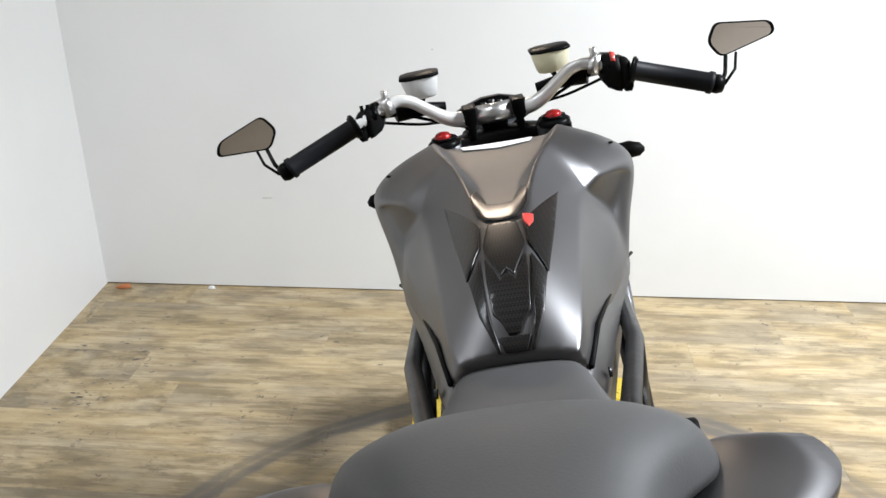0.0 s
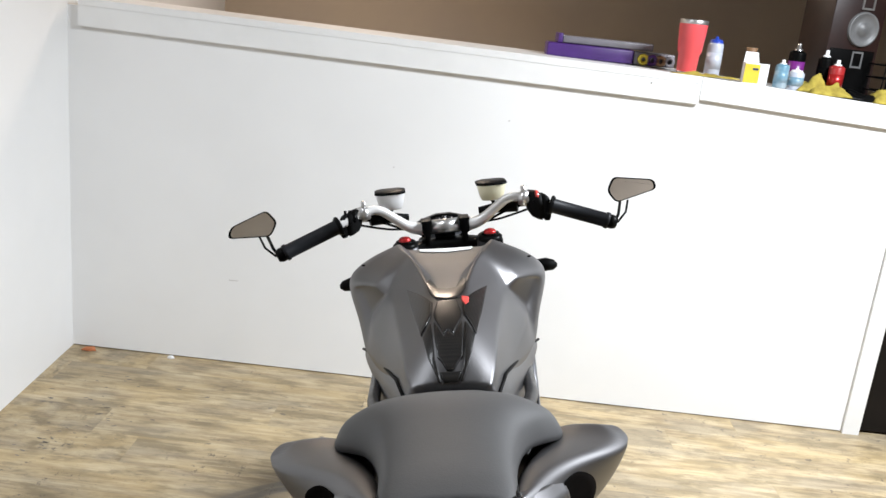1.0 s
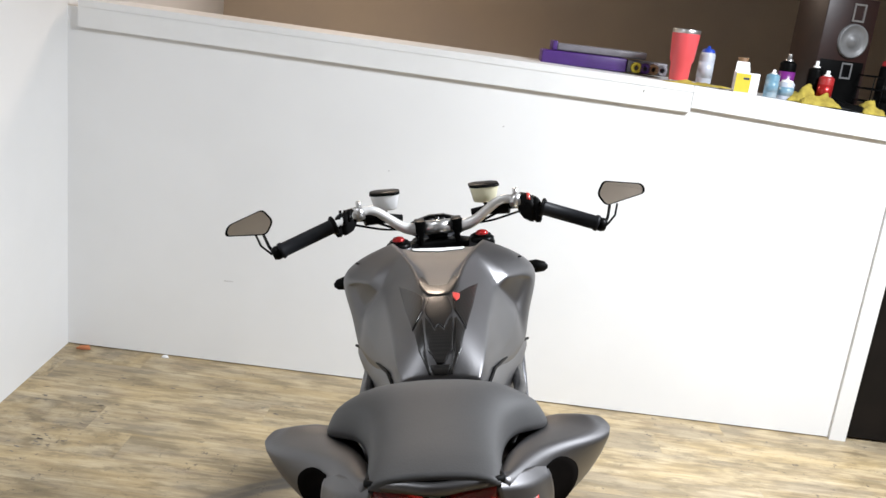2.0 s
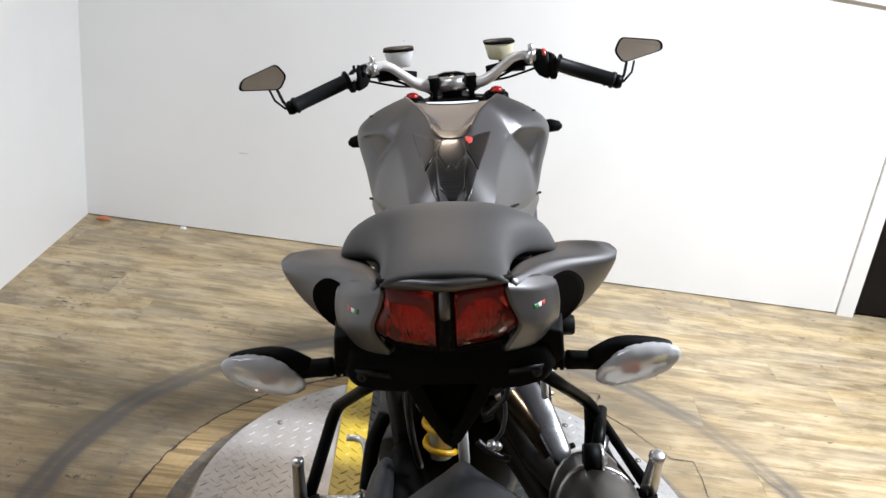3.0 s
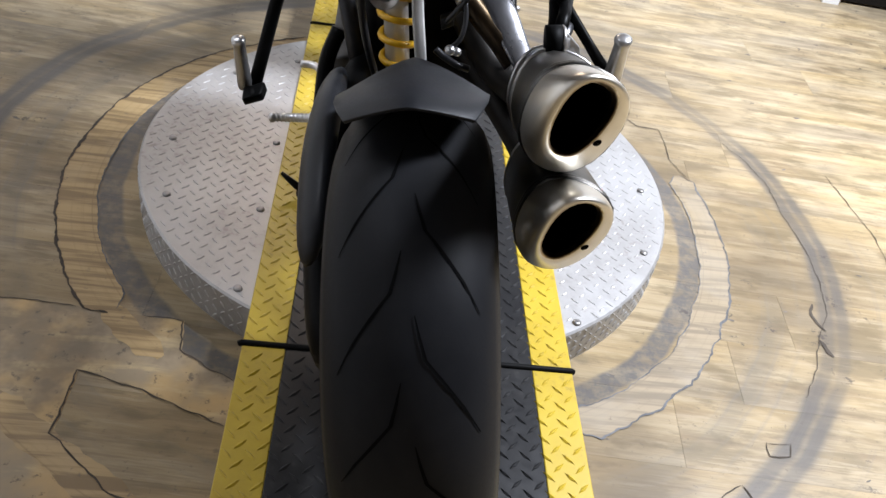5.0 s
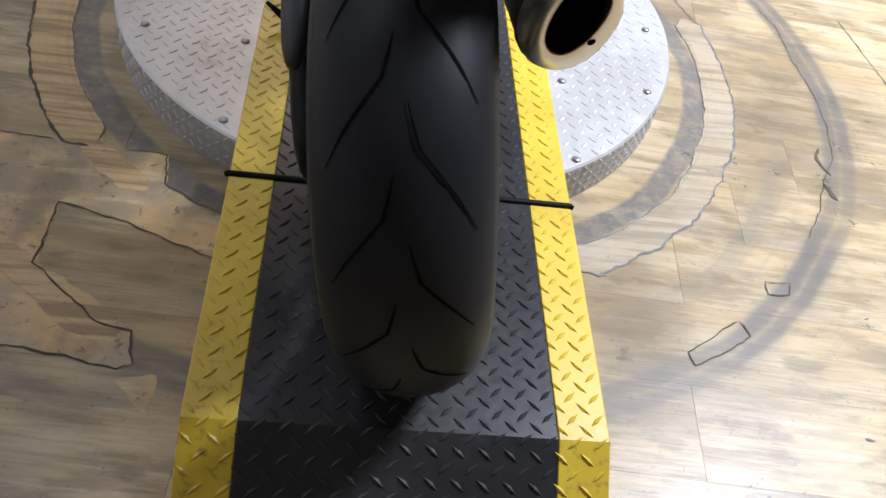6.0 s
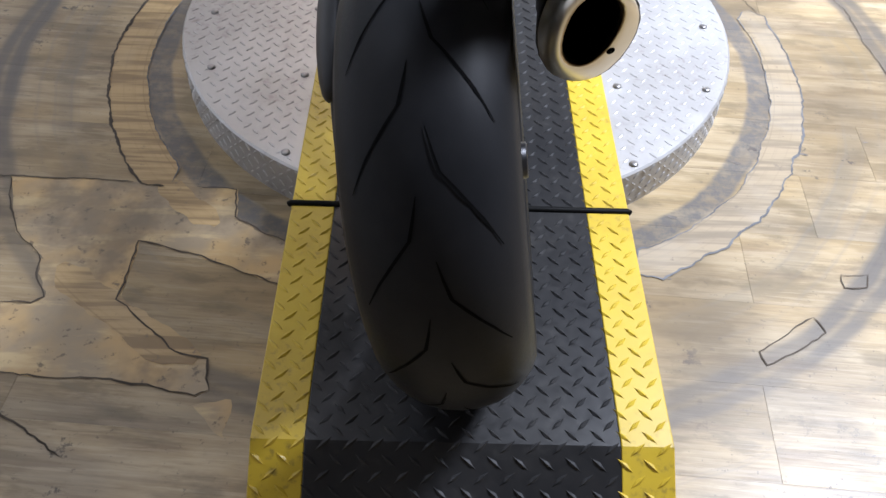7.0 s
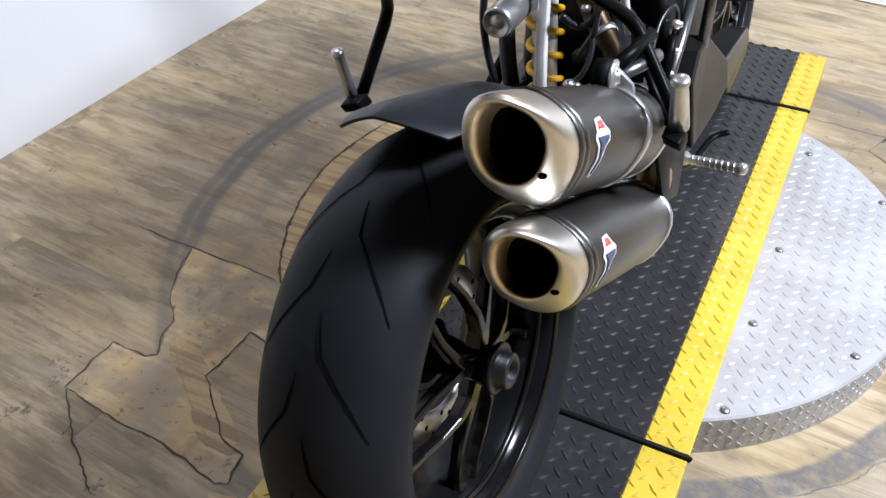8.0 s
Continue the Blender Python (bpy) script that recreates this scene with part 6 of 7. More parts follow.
part("stand_foot", foot_bm, M_BLACK, bike, "", at=BIKE.inverted() @ Matrix.Translation(BIKE @ Vector((-0.262, 0.49, 0.052))) @ Matrix.Translation((0, 0, -0.006)))

# front end
both("fork_leg", lambda: tube([(0.092, 0.93, 0.955), (0.092, 1.00, 0.80), (0.092, 1.005, 0.79), (0.092, 1.28, 0.30)], [0.0265, 0.0265, 0.030, 0.028], 16), M_DARKMET, turned=True, label="dark fork leg")
both("fork_cap", lambda: joined(lathe([(0.955, 0.027), (0.962, 0.027), (0.966, 0.022), (0.966, 0.001)], 20, "z", (0.094, 0.915, 0.0)), tube([(0.094, 0.915, 0.968), (0.094, 0.915, 0.97)], 0.02, 14)), M_BLACK, turned=True, label="black fork cap")
caps = both("fork_adjuster", lambda: lathe([(0.966, 0.014), (0.974, 0.0135), (0.977, 0.011), (0.976, 0.006), (0.979, 0.005), (0.979, 0.001)], 16, "z", (0.094, 0.915, 0.0)), M_RED, turned=True, label="red anodised fork adjuster")
bars("top_yoke", loft([[(u, v, w) for u, v in ((-0.12, 0.90), (-0.05, 0.945), (0.05, 0.945), (0.12, 0.90), (0.125, 0.935), (0.05, 0.99), (-0.05, 0.99), (-0.125, 0.935))] for w in (0.925, 0.952)]), M_BLACK, label="black top yoke", bevel=0.004)
bars("lower_yoke", loft([[(u, v, w) for u, v in ((-0.12, 0.97), (0.12, 0.97), (0.12, 1.03), (-0.12, 1.03))] for w in (0.76, 0.79)]), M_BLACK, label="black lower yoke", bevel=0.004)
half_bar = [(0.0, 0.962, 0.982), (0.055, 0.962, 0.982), (0.085, 0.960, 0.992), (0.115, 0.957, 1.015), (0.142, 0.953, 1.034), (0.172, 0.945, 1.036), (0.232, 0.915, 1.018), (0.300, 0.900, 0.994), (0.355, 0.890, 0.976)]
bar_pts = smooth_path([(-u, v, w) for u, v, w in half_bar[:0:-1]] + half_bar, 5)
bar_r = [0.0105 + 0.0035 * max(0.0, 1 - max(0.0, abs(p.x) - 0.06) / 0.05) for p in bar_pts]
bar = bars("handlebar", tube(bar_pts, bar_r, 14), M_BAR, label="pale satin tapered handlebar")
both("bar_clamp", lambda: loft([[(u0, 0.944, w), (u1, 0.944, w), (u1, 0.982, w), (u0, 0.982, w)] for w, u0, u1 in ((0.945, 0.037, 0.047), (0.968, 0.036, 0.048), (0.976, 0.031, 0.053), (0.994, 0.031, 0.053), (0.999, 0.030, 0.055), (1.0015, 0.032, 0.053))]), M_BLACK, turned=True, label="black bar clamp", bevel=0.002)
bars("bar_bridge", tube([(-0.03, 0.962, 0.983), (0.03, 0.962, 0.983)], 0.0165, 14), M_ALU, label="alloy clamp bridge")
dash = bars("dashboard", loft([[(u, v, w + 0.006 - 0.10 * (v - 1.005)) for u, w in ((-0.064, 0.978), (-0.050, 0.985), (-0.016, 0.995), (0.016, 0.995), (0.050, 0.985), (0.064, 0.978), (0.046, 0.970), (-0.046, 0.970))] for v in (1.005, 1.010, 1.030)]), M_BLACK, label="black peaked instrument housing", bevel=0.002)
for k in range(7):
    u0 = -0.042 + 0.014 * k
    top = 0.9965 - 0.0030 * abs(k - 3)
    bars("dash_rib", loft([[(u0 - 0.0050, v, top), (u0 + 0.0050, v, top), (u0 + 0.0052, v, 0.980), (u0 - 0.0052, v, 0.980)] for v in (1.0005, 1.0055)]), M_COVER, dash)
bars("dash_stem", loft([[(-0.022, v, 0.945), (0.022, v, 0.945), (0.030, v, 0.970), (-0.030, v, 0.970)] for v in (1.012, 1.03)]), M_MATTE, dash)
bars("headlight", half_loft([(1.05, ((0, 0.97), (0.07, 0.95), (0.09, 0.86), (0.05, 0.78), (0, 0.77))), (1.12, ((0, 0.95), (0.07, 0.93), (0.085, 0.86), (0.05, 0.79), (0, 0.78))), (1.18, ((0, 0.90), (0.05, 0.89), (0.06, 0.85), (0.04, 0.81), (0, 0.80)))]), M_GREYPL, label="grey headlight shell", sub=1)
for s in (1, -1):
    sgn = lambda pts: [(s * u, v, w) for u, v, w in pts]
    g = bars("grip", tube(sgn([(0.232, 0.9150, 1.018), (0.236, 0.914, 1.017), (0.238, 0.9135, 1.016), (0.345, 0.8915, 0.979), (0.347, 0.891, 0.9785), (0.353, 0.890, 0.976)]), [0.019, 0.019, 0.0162, 0.0162, 0.0185, 0.0185], 16), M_RUBBER, bar, "black rubber grip")
    bars("bar_end", tube(sgn([(0.351, 0.8906, 0.9765), (0.362, 0.8885, 0.973), (0.370, 0.887, 0.970)]), [0.015, 0.016, 0.012], 12), M_BLACK, bar, "black bar end weight")
    size = 1.12 if s > 0 else 0.95
    rings = []
    for u, k in ((0.184, 0.60), (0.187, 0.80), (0.192, 0.98), (0.204, 1.06), (0.212, 1.04), (0.2135, 0.93), (0.2165, 0.93), (0.218, 1.02), (0.227, 0.94), (0.231, 0.74)):
        mid = (0.953 - 0.42 * (u - 0.172), 1.032 - 0.30 * (u - 0.172))
        rings.append([(s * u, mid[0] + size * k * a, mid[1] + size * k * b) for a, b in rounded([(-0.024, -0.029), (0.018, -0.029), (0.024, -0.006), (0.019, 0.020), (-0.014, 0.022), (-0.025, 0.006)], 0.007)])
    sw_ob = bars("switch_housing", loft(rings), M_MATTE, bar, "black two-part switch housing")
    bars("grip_collar", tube(sgn([(0.2305, 0.9160, 1.0185), (0.2345, 0.9145, 1.0172), (0.2350, 0.9142, 1.0170), (0.2385, 0.9130, 1.0160)]), [0.0215, 0.0225, 0.0205, 0.0195], 18), M_BLACK, bar, "black collar beside the grip")
    for k in range(3):
        bars("housing_screw", lathe([(0.0, 0.0032), (0.0018, 0.0028), (0.0018, 0.0004)], 8, "y", (s * (0.196 + 0.012 * k), 0.9155 - 0.004 * k, 1.030 - 0.009 * k)), M_DARKMET, sw_ob)
    if s > 0:
        bars("starter_switch", loft([[(0.200, 0.918, 1.036 + d), (0.207, 0.915, 1.034 + d), (0.207, 0.920, 1.046 + d), (0.200, 0.923, 1.048 + d)] for d in (0.0, 0.006)]), M_REDPL, bar, "red starter switch")
    else:
        for k in range(3):
            bars("switch_button", loft([[(s * (0.194 + 0.010 * k), 0.917, 1.022 + d), (s * (0.200 + 0.010 * k), 0.917, 1.022 + d), (s * (0.200 + 0.010 * k), 0.926, 1.040 + d), (s * (0.194 + 0.010 * k), 0.926, 1.040 + d)] for d in (0.0, 0.008)]), M_BLACK, bar, "")
    cl_bm = tube(sgn([(0.170, 0.945, 1.0362), (0.186, 0.938, 1.032)]), 0.017, 12)
    bars("lever_clamp", cl_bm, M_ALU, bar, "bright lever clamp")
    bars("clamp_bolt", tube(sgn([(0.178, 0.940, 1.040), (0.176, 0.936, 1.062)]), [0.005, 0.006], 8), M_ALU, bar)
    bars("master_cylinder", tube(sgn([(0.165, 0.965, 1.012), (0.120, 0.985, 1.008), (0.080, 0.990, 1.004)]), [0.013, 0.012, 0.008], 10), M_BLACK, bar, "black master cylinder")
    bars("lever", tube(smooth_path(sgn([(0.165, 0.972, 1.015), (0.205, 0.985, 1.010), (0.270, 0.965, 0.985), (0.335, 0.945, 0.965), (0.345, 0.940, 0.962)]), 4), [0.008] * 6 + [0.006] * 10 + [0.009], 8), M_BLACK, bar, "black lever")
    bars("cable", tube(smooth_path(sgn([(0.150, 0.960, 1.010), (0.100, 0.972, 0.985), (0.060, 0.985, 0.965), (0.020, 1.000, 0.94)]), 5), 0.0032, 6), M_MATTE, bar, "black cable")
    bars("cable", tube(smooth_path(sgn([(0.195, 0.950, 1.008), (0.130, 0.975, 0.985), (0.070, 0.99, 0.972), (0.03, 1.01, 0.93)]), 5), 0.0028, 6), M_MATTE, bar)
    cup = bars("fluid_reservoir", loft([[(s * (0.117 + rx * x), 1.035 + ry * y, w) for x, y in ((-1, -0.6), (-0.6, -1), (0.6, -1), (1, -0.6), (1, 0.6), (0.6, 1), (-0.6, 1), (-1, 0.6))] for w, rx, ry in ((1.018, 0.022, 0.018), (1.022, 0.026, 0.021), (1.052, 0.033, 0.026), (1.056, 0.033, 0.026))]), M_CUPW if s < 0 else M_CUPY, bar, "cloudy white fluid cup" if s < 0 else "cloudy fluid cup with yellow fluid", bevel=0.002)
    bars("reservoir_lid", loft([[(s * (0.117 + rx * x), 1.035 + ry * y, w) for x, y in ((-1, -0.6), (-0.6, -1), (0.6, -1), (1, -0.6), (1, 0.6), (0.6, 1), (-0.6, 1), (-1, 0.6))] for w, rx, ry in ((1.055, 0.0355, 0.0285), (1.0595, 0.0355, 0.0285), (1.0615, 0.032, 0.025))]), M_BLACK, bar, "black lid", bevel=0.001)
    bars("reservoir_stem", joined(tube(sgn([(0.117, 1.035, 1.018), (0.122, 1.01, 1.005), (0.140, 0.985, 1.008)]), 0.005, 8), tube(sgn([(0.130, 1.028, 1.018), (0.150, 0.990, 1.016), (0.168, 0.968, 1.018)]), 0.003, 6)), M_BLACK, bar)
    # mirror: a leaning five-sided glass in a thin black shell
    ml = [(0.380, 1.061), (0.470, 1.049), (0.474, 1.028), (0.382, 1.004), (0.364, 1.031)] if s > 0 else [(0.388, 1.062), (0.469, 1.034), (0.477, 1.011), (0.384, 1.005), (0.367, 1.034)]
    ml = rounded(ml, 0.011)
    mc = (0.415, 1.033)
    lean_v = lambda u, w: 0.938 - 0.10 * (u - 0.42) + 0.20 * (w - 1.035)
    shell = bars("mirror", loft([[(s * (mc[0] + (u - mc[0]) * k), lean_v(u, w) + d, mc[1] + (w - mc[1]) * k) for u, w in ml] for d, k in ((0.016, 0.55), (0.010, 0.93), (0.0, 1.0), (-0.003, 1.0), (-0.003, 0.91), (-0.0012, 0.91))], caps=True), M_BLACK, bike, "black bar-end mirror housing", smooth=False)
    bars("glass", loft([[(s * (mc[0] + (u - mc[0]) * 0.905), lean_v(u, w) + d, mc[1] + (w - mc[1]) * 0.905) for u, w in ml] for d in (-0.0010, -0.0024)]), M_MIRROR, shell, "mirror glass", smooth=False)
    bars("mirror_stem", joined(tube(sgn([(0.366, 0.888, 0.972), (0.378, 0.900, 0.986), (0.392, 0.936, 1.004)]), 0.0035, 8), tube(sgn([(0.372, 0.886, 0.972), (0.396, 0.905, 0.988), (0.410, 0.938, 1.006)]), 0.0025, 8)), M_BLACK, shell)
    bars("front_signal", tube(sgn([(0.150, 1.00, 0.868), (0.205, 0.995, 0.863), (0.225, 0.990, 0.860), (0.245, 0.987, 0.858), (0.253, 0.986, 0.857)]), [0.009, 0.010, 0.016, 0.012, 0.004], 12), M_MATTE, bike, "black front turn signal")

# ---- things on the ledge ----
def on_ledge(s, d, name, label, category, group="", turn=0.0):
    x, y = on_back(s, d)
    return thing(name, pose(x, y, ledge_at(s) + 0.0005) @ pose(0, 0, 0, 0, 0, -4.1 + turn), label, category, group)


M_CORAL = plain("coral enamel", (0.72, 0.09, 0.10), (0.68, 0.08, 0.09), 0.35, bump=0.05)
M_PURPLE = plain("purple plastic", (0.07, 0.022, 0.17), (0.05, 0.016, 0.12), 0.45)
M_GREYBOX = plain("grey plastic", (0.20, 0.19, 0.21), (0.15, 0.14, 0.15), 0.4)
M_SILVER = plain("pale bottle", (0.45, 0.48, 0.54), (0.40, 0.42, 0.47), 0.35)
M_BLUE = plain("blue cap", (0.02, 0.06, 0.40), (0.02, 0.05, 0.33), 0.4)
M_YELLOW = plain("yellow card", (0.60, 0.48, 0.03), (0.52, 0.41, 0.03), 0.6)
M_CLOTH = plain("yellow cloth", (0.36, 0.28, 0.04), (0.24, 0.18, 0.025), 0.9, scale=30, bump=0.5)
M_WALNUT = plain("dark red-brown veneer", (0.022, 0.008, 0.006), (0.014, 0.005, 0.004), 0.4, scale=10)
M_CONE = plain("grey speaker cone", (0.12, 0.12, 0.12), (0.16, 0.16, 0.16), 0.45, 0.0)
M_MAGENTA = plain("magenta can", (0.17, 0.02, 0.19), (0.12, 0.015, 0.13), 0.35)
M_CYAN = plain("blue bottle", (0.10, 0.24, 0.33), (0.30, 0.34, 0.36), 0.35)
M_BROWN = plain("brown cone", (0.25, 0.14, 0.07), (0.2, 0.11, 0.05), 0.6)
M_CANRED = plain("red can", (0.34, 0.02, 0.02), (0.26, 0.015, 0.015), 0.35)


def tumbler():
    t = on_ledge(2.40, 0.06, "tumbler", "tall coral tumbler with a steel rim on the ledge", "tumbler")
    part("body", lathe([(0.0, 0.001), (0.0, 0.036), (0.010, 0.037), (0.075, 0.040), (0.085, 0.046), (0.180, 0.053), (0.186, 0.053)], 32, "z"), M_CORAL, t)
    part("rim", lathe([(0.186, 0.0525), (0.200, 0.0535), (0.202, 0.052), (0.196, 0.045)], 32, "z"), M_ALU, t, "bright steel rim")
    part("base_ring", lathe([(-0.0, 0.037), (0.008, 0.038), (0.009, 0.036)], 32, "z"), M_ALU, t, "bright steel base")
    part("lid", lathe([(0.196, 0.046), (0.198, 0.044), (0.198, 0.001)], 24, "z"), M_CUPW, t, "clear lid")


def can(s, d, r, h, material, top, label, neck=0.55, name="spray_can", category="spray can", band=None):
    t = on_ledge(s, d, name, label, category, "cans and bottles on the ledge")
    part("body", lathe([(0.0, 0.001), (0.0, r * 0.94), (0.004, r), (h * 0.79, r), (h * 0.81, r * 0.96), (h * 0.86, r * max(neck, 0.62)), (h * 0.86, 0.001)], 24, "z"), material, t)
    tip = [(h * 0.86, r * neck), (h * 0.94, r * neck * 0.85), (h * 0.97, r * 0.24), (h * 1.03, r * 0.18), (h * 1.03, 0.001)] if neck > 0.7 else [(h * 0.861, r * 0.50), (h * 0.90, r * 0.46), (h * 0.905, r * 0.26), (h * 1.01, r * 0.24), (h * 1.02, r * 0.18), (h * 1.02, 0.001)]
    part("cap", lathe(tip, 20, "z"), top, t)
    part("label_band", lathe([(h * 0.2, r * 1.004), (h * 0.2, r * 1.012), (h * 0.62, r * 1.012), (h * 0.62, r * 1.004)], 24, "z"), band or material, t)
    return t


def cloth(s, d, w, deep, h, material, label, seed, category="cloth"):
    t = on_ledge(s, d, "cloth" if category == "cloth" else "glove", label, category, "cloths on the ledge")
    bm = bmesh.new()
    bmesh.ops.create_grid(bm, x_segments=22, y_segments=16, size=0.5)
    for v in bm.verts:
        x, y = v.co.x, v.co.y
        r = min(1.0, 2 * max(abs(x), abs(y)))
        q = noise.noise(Vector((x * 3 + seed, y * 3, seed))) + 0.35 * noise.noise(Vector((x * 9, y * 9 + seed, seed)))
        v.co = Vector((x * w * (1 + 0.25 * q), y * deep * (1 + 0.25 * q), 0.003 + 0.8 * h * (1 - r**2) * (0.6 + 0.5 * q) + 0.02 * (1 - r) * abs(q)))
        v.co.z = max(0.002, v.co.z)
    ob = part("folds", bm, material, t)
    mod = ob.modifiers.new("thickness", "SOLIDIFY")
    mod.thickness = 0.002


def speaker():
    t = on_ledge(3.05, 0.30, "loudspeaker", "dark red-brown loudspeaker cabinet with a grey cone", "loudspeaker", turn=14)
    part("cabinet", box(-0.115, 0.115, -0.09, 0.11, 0, 0.43), M_WALNUT, t, bevel=0.004)
    ring = part("woofer", lathe([(-0.0895, 0.068), (-0.101, 0.066), (-0.102, 0.060), (-0.096, 0.056), (-0.0925, 0.030), (-0.096, 0.026), (-0.103, 0.014), (-0.105, 0.001)], 36, "y", (0.025, 0, 0.265)), M_CONE, t, "grey cone with a pale dust cap")
    frame_bm = joined(box(0.0, 0.055, -0.0955, -0.0905, 0.34, 0.347), box(0.0, 0.055, -0.0955, -0.0905, 0.403, 0.41), box(0.0, 0.007, -0.0955, -0.0905, 0.347, 0.403), box(0.048, 0.055, -0.0955, -0.0905, 0.347, 0.403))
    part("tweeter_frame", frame_bm, M_ALU, t, "pale square frame", smooth=False)
    part("port_frame", joined(box(0.0, 0.05, -0.0955, -0.0905, 0.115, 0.122), box(0.0, 0.05, -0.0955, -0.0905, 0.172, 0.179), box(0.0, 0.007, -0.0955, -0.0905, 0.122, 0.172), box(0.043, 0.05, -0.0955, -0.0905, 0.122, 0.172)), M_CONE, t, "grey square frame", smooth=False)
    part("lower_panel", box(-0.10, 0.10, -0.0945, -0.0905, 0.01, 0.185), M_BLACK, t, "black lower panel", bevel=0.002)


def organiser():
    t = on_ledge(2.06, 0.30, "storage_case", "purple storage case with a clear lid lying on the ledge", "storage case")
    part("tray", box(-0.19, 0.16, -0.07, 0.09, 0.0, 0.055), M_PURPLE, t, bevel=0.006)
    part("lid", box(-0.13, 0.24, -0.05, 0.10, 0.057, 0.086), M_GREYBOX, t, "smoky clear lid", bevel=0.005)
    part("latch", box(-0.15, -0.13, -0.055, 0.10, 0.056, 0.094), M_PURPLE, t, bevel=0.003)
    part("insert", box(0.165, 0.33, -0.06, 0.08, 0.0, 0.052), M_GREYBOX, t, "grey insert", bevel=0.004)
    for k in range(4):
        part("spool", lathe([(-0.012, 0.010), (-0.012, 0.022), (0.012, 0.022), (0.012, 0.010)], 16, "y", (0.20 + 0.035 * k, -0.075, 0.024), True), (M_YELLOW, M_PURPLE, M_BROWN, M_GREYBOX)[k], t)


def carton():
    t = on_ledge(2.665, 0.07, "carton", "small open yellow and white card carton", "carton", turn=-6)
    part("box", box(-0.045, 0.045, -0.025, 0.028, 0.0, 0.078), M_WHITE, t, bevel=0.001)
    part("front_panel", box(-0.0445, 0.012, -0.0265, -0.0252, 0.004, 0.074), M_YELLOW, t, "yellow printed front", smooth=False)
    part("print_bar", box(-0.015, 0.006, -0.0275, -0.0267, 0.052, 0.060), M_NAVY, t, "", smooth=False)
    part("flap", loft([[(-0.043, 0.026, 0.078), (0.015, 0.026, 0.078), (0.008, 0.034, 0.118), (-0.040, 0.034, 0.118)], [(-0.043, 0.028, 0.078), (0.015, 0.028, 0.078), (0.008, 0.036, 0.118), (-0.040, 0.036, 0.118)]]), M_WHITE, t, "", smooth=False)


def crate():
    t = on_ledge(3.28, 0.18, "wire_basket", "dark wire basket with bottles in it", "basket")
    rods = []
    for k in range(7):
        x = -0.12 + 0.04 * k
        part("wire", tube([(x, -0.09, 0.0), (x, -0.10, 0.15)], 0.0022, 6), M_BLACK, t)
    for z in (0.004, 0.05, 0.10, 0.15):
        part("wire", tube([(-0.12, -0.09 - z / 15, z), (0.12, -0.09 - z / 15, z), (0.12, 0.09, z), (-0.12, 0.09, z), (-0.12, -0.09 - z / 15, z)], 0.003, 6), M_BLACK, t)
    part("floor_panel", box(-0.118, 0.118, -0.088, 0.09, 0.0, 0.004), M_BLACK, t)


organiser()
tumbler()
can(2.515, 0.13, 0.030, 0.150, M_SILVER, M_BLUE, "pale bottle with a blue cap on the ledge", 0.9, "bottle", "bottle")
t = on_ledge(2.695, 0.26, "small_funnel", "small brown funnel on the ledge", "funnel")
part("cone", lathe([(0.0, 0.001), (0.0, 0.022), (0.10, 0.012), (0.135, 0.024), (0.135, 0.001)], 18, "z"), M_BROWN, t)
carton()
can(2.77, 0.08, 0.026, 0.105, M_CYAN, M_WHITE, "small blue bottle with a pale cap", 0.5, "bottle", "bottle")
can(2.86, 0.20, 0.032, 0.175, M_BLACK, M_ALU, "black and purple spray can with a steel top", band=M_MAGENTA)
can(2.835, 0.10, 0.030, 0.080, M_SILVER, M_WHITE, "short pale tub with a blue printed band", 0.8, "tub", "tub", M_CYAN)
can(2.955, 0.15, 0.028, 0.165, M_BLACK, M_WHITE, "black spray can with a pale top")
can(2.985, 0.10, 0.029, 0.135, M_CANRED, M_WHITE, "red spray can with a white nozzle", band=M_RED)
cloth(2.95, 0.055, 0.17, 0.12, 0.075, M_CLOTH, "crumpled yellow cloth on the ledge", 3.1)
cloth(2.90, 0.10, 0.12, 0.10, 0.095, M_CLOTH, "crumpled yellow cloth on the ledge", 8.6)
cloth(3.07, 0.06, 0.15, 0.11, 0.055, M_BLACK, "crumpled black glove on the ledge", 5.2, "glove")
cloth(3.16, 0.05, 0.10, 0.11, 0.075, M_CLOTH, "crumpled yellow cloth at the edge of the ledge", 7.7)
cloth(2.46, 0.03, 0.24, 0.09, 0.006, M_CLOTH, "flat yellow cloth under the bottles", 1.4)
crate()
can(3.25, 0.18, 0.033, 0.225, M_BLACK, M_CANRED, "dark bottle with a red cap in the basket", 0.95, "bottle", "bottle")
can(3.32, 0.17, 0.032, 0.17, M_GREYBOX, M_WHITE, "grey spray can in the basket")
speaker()

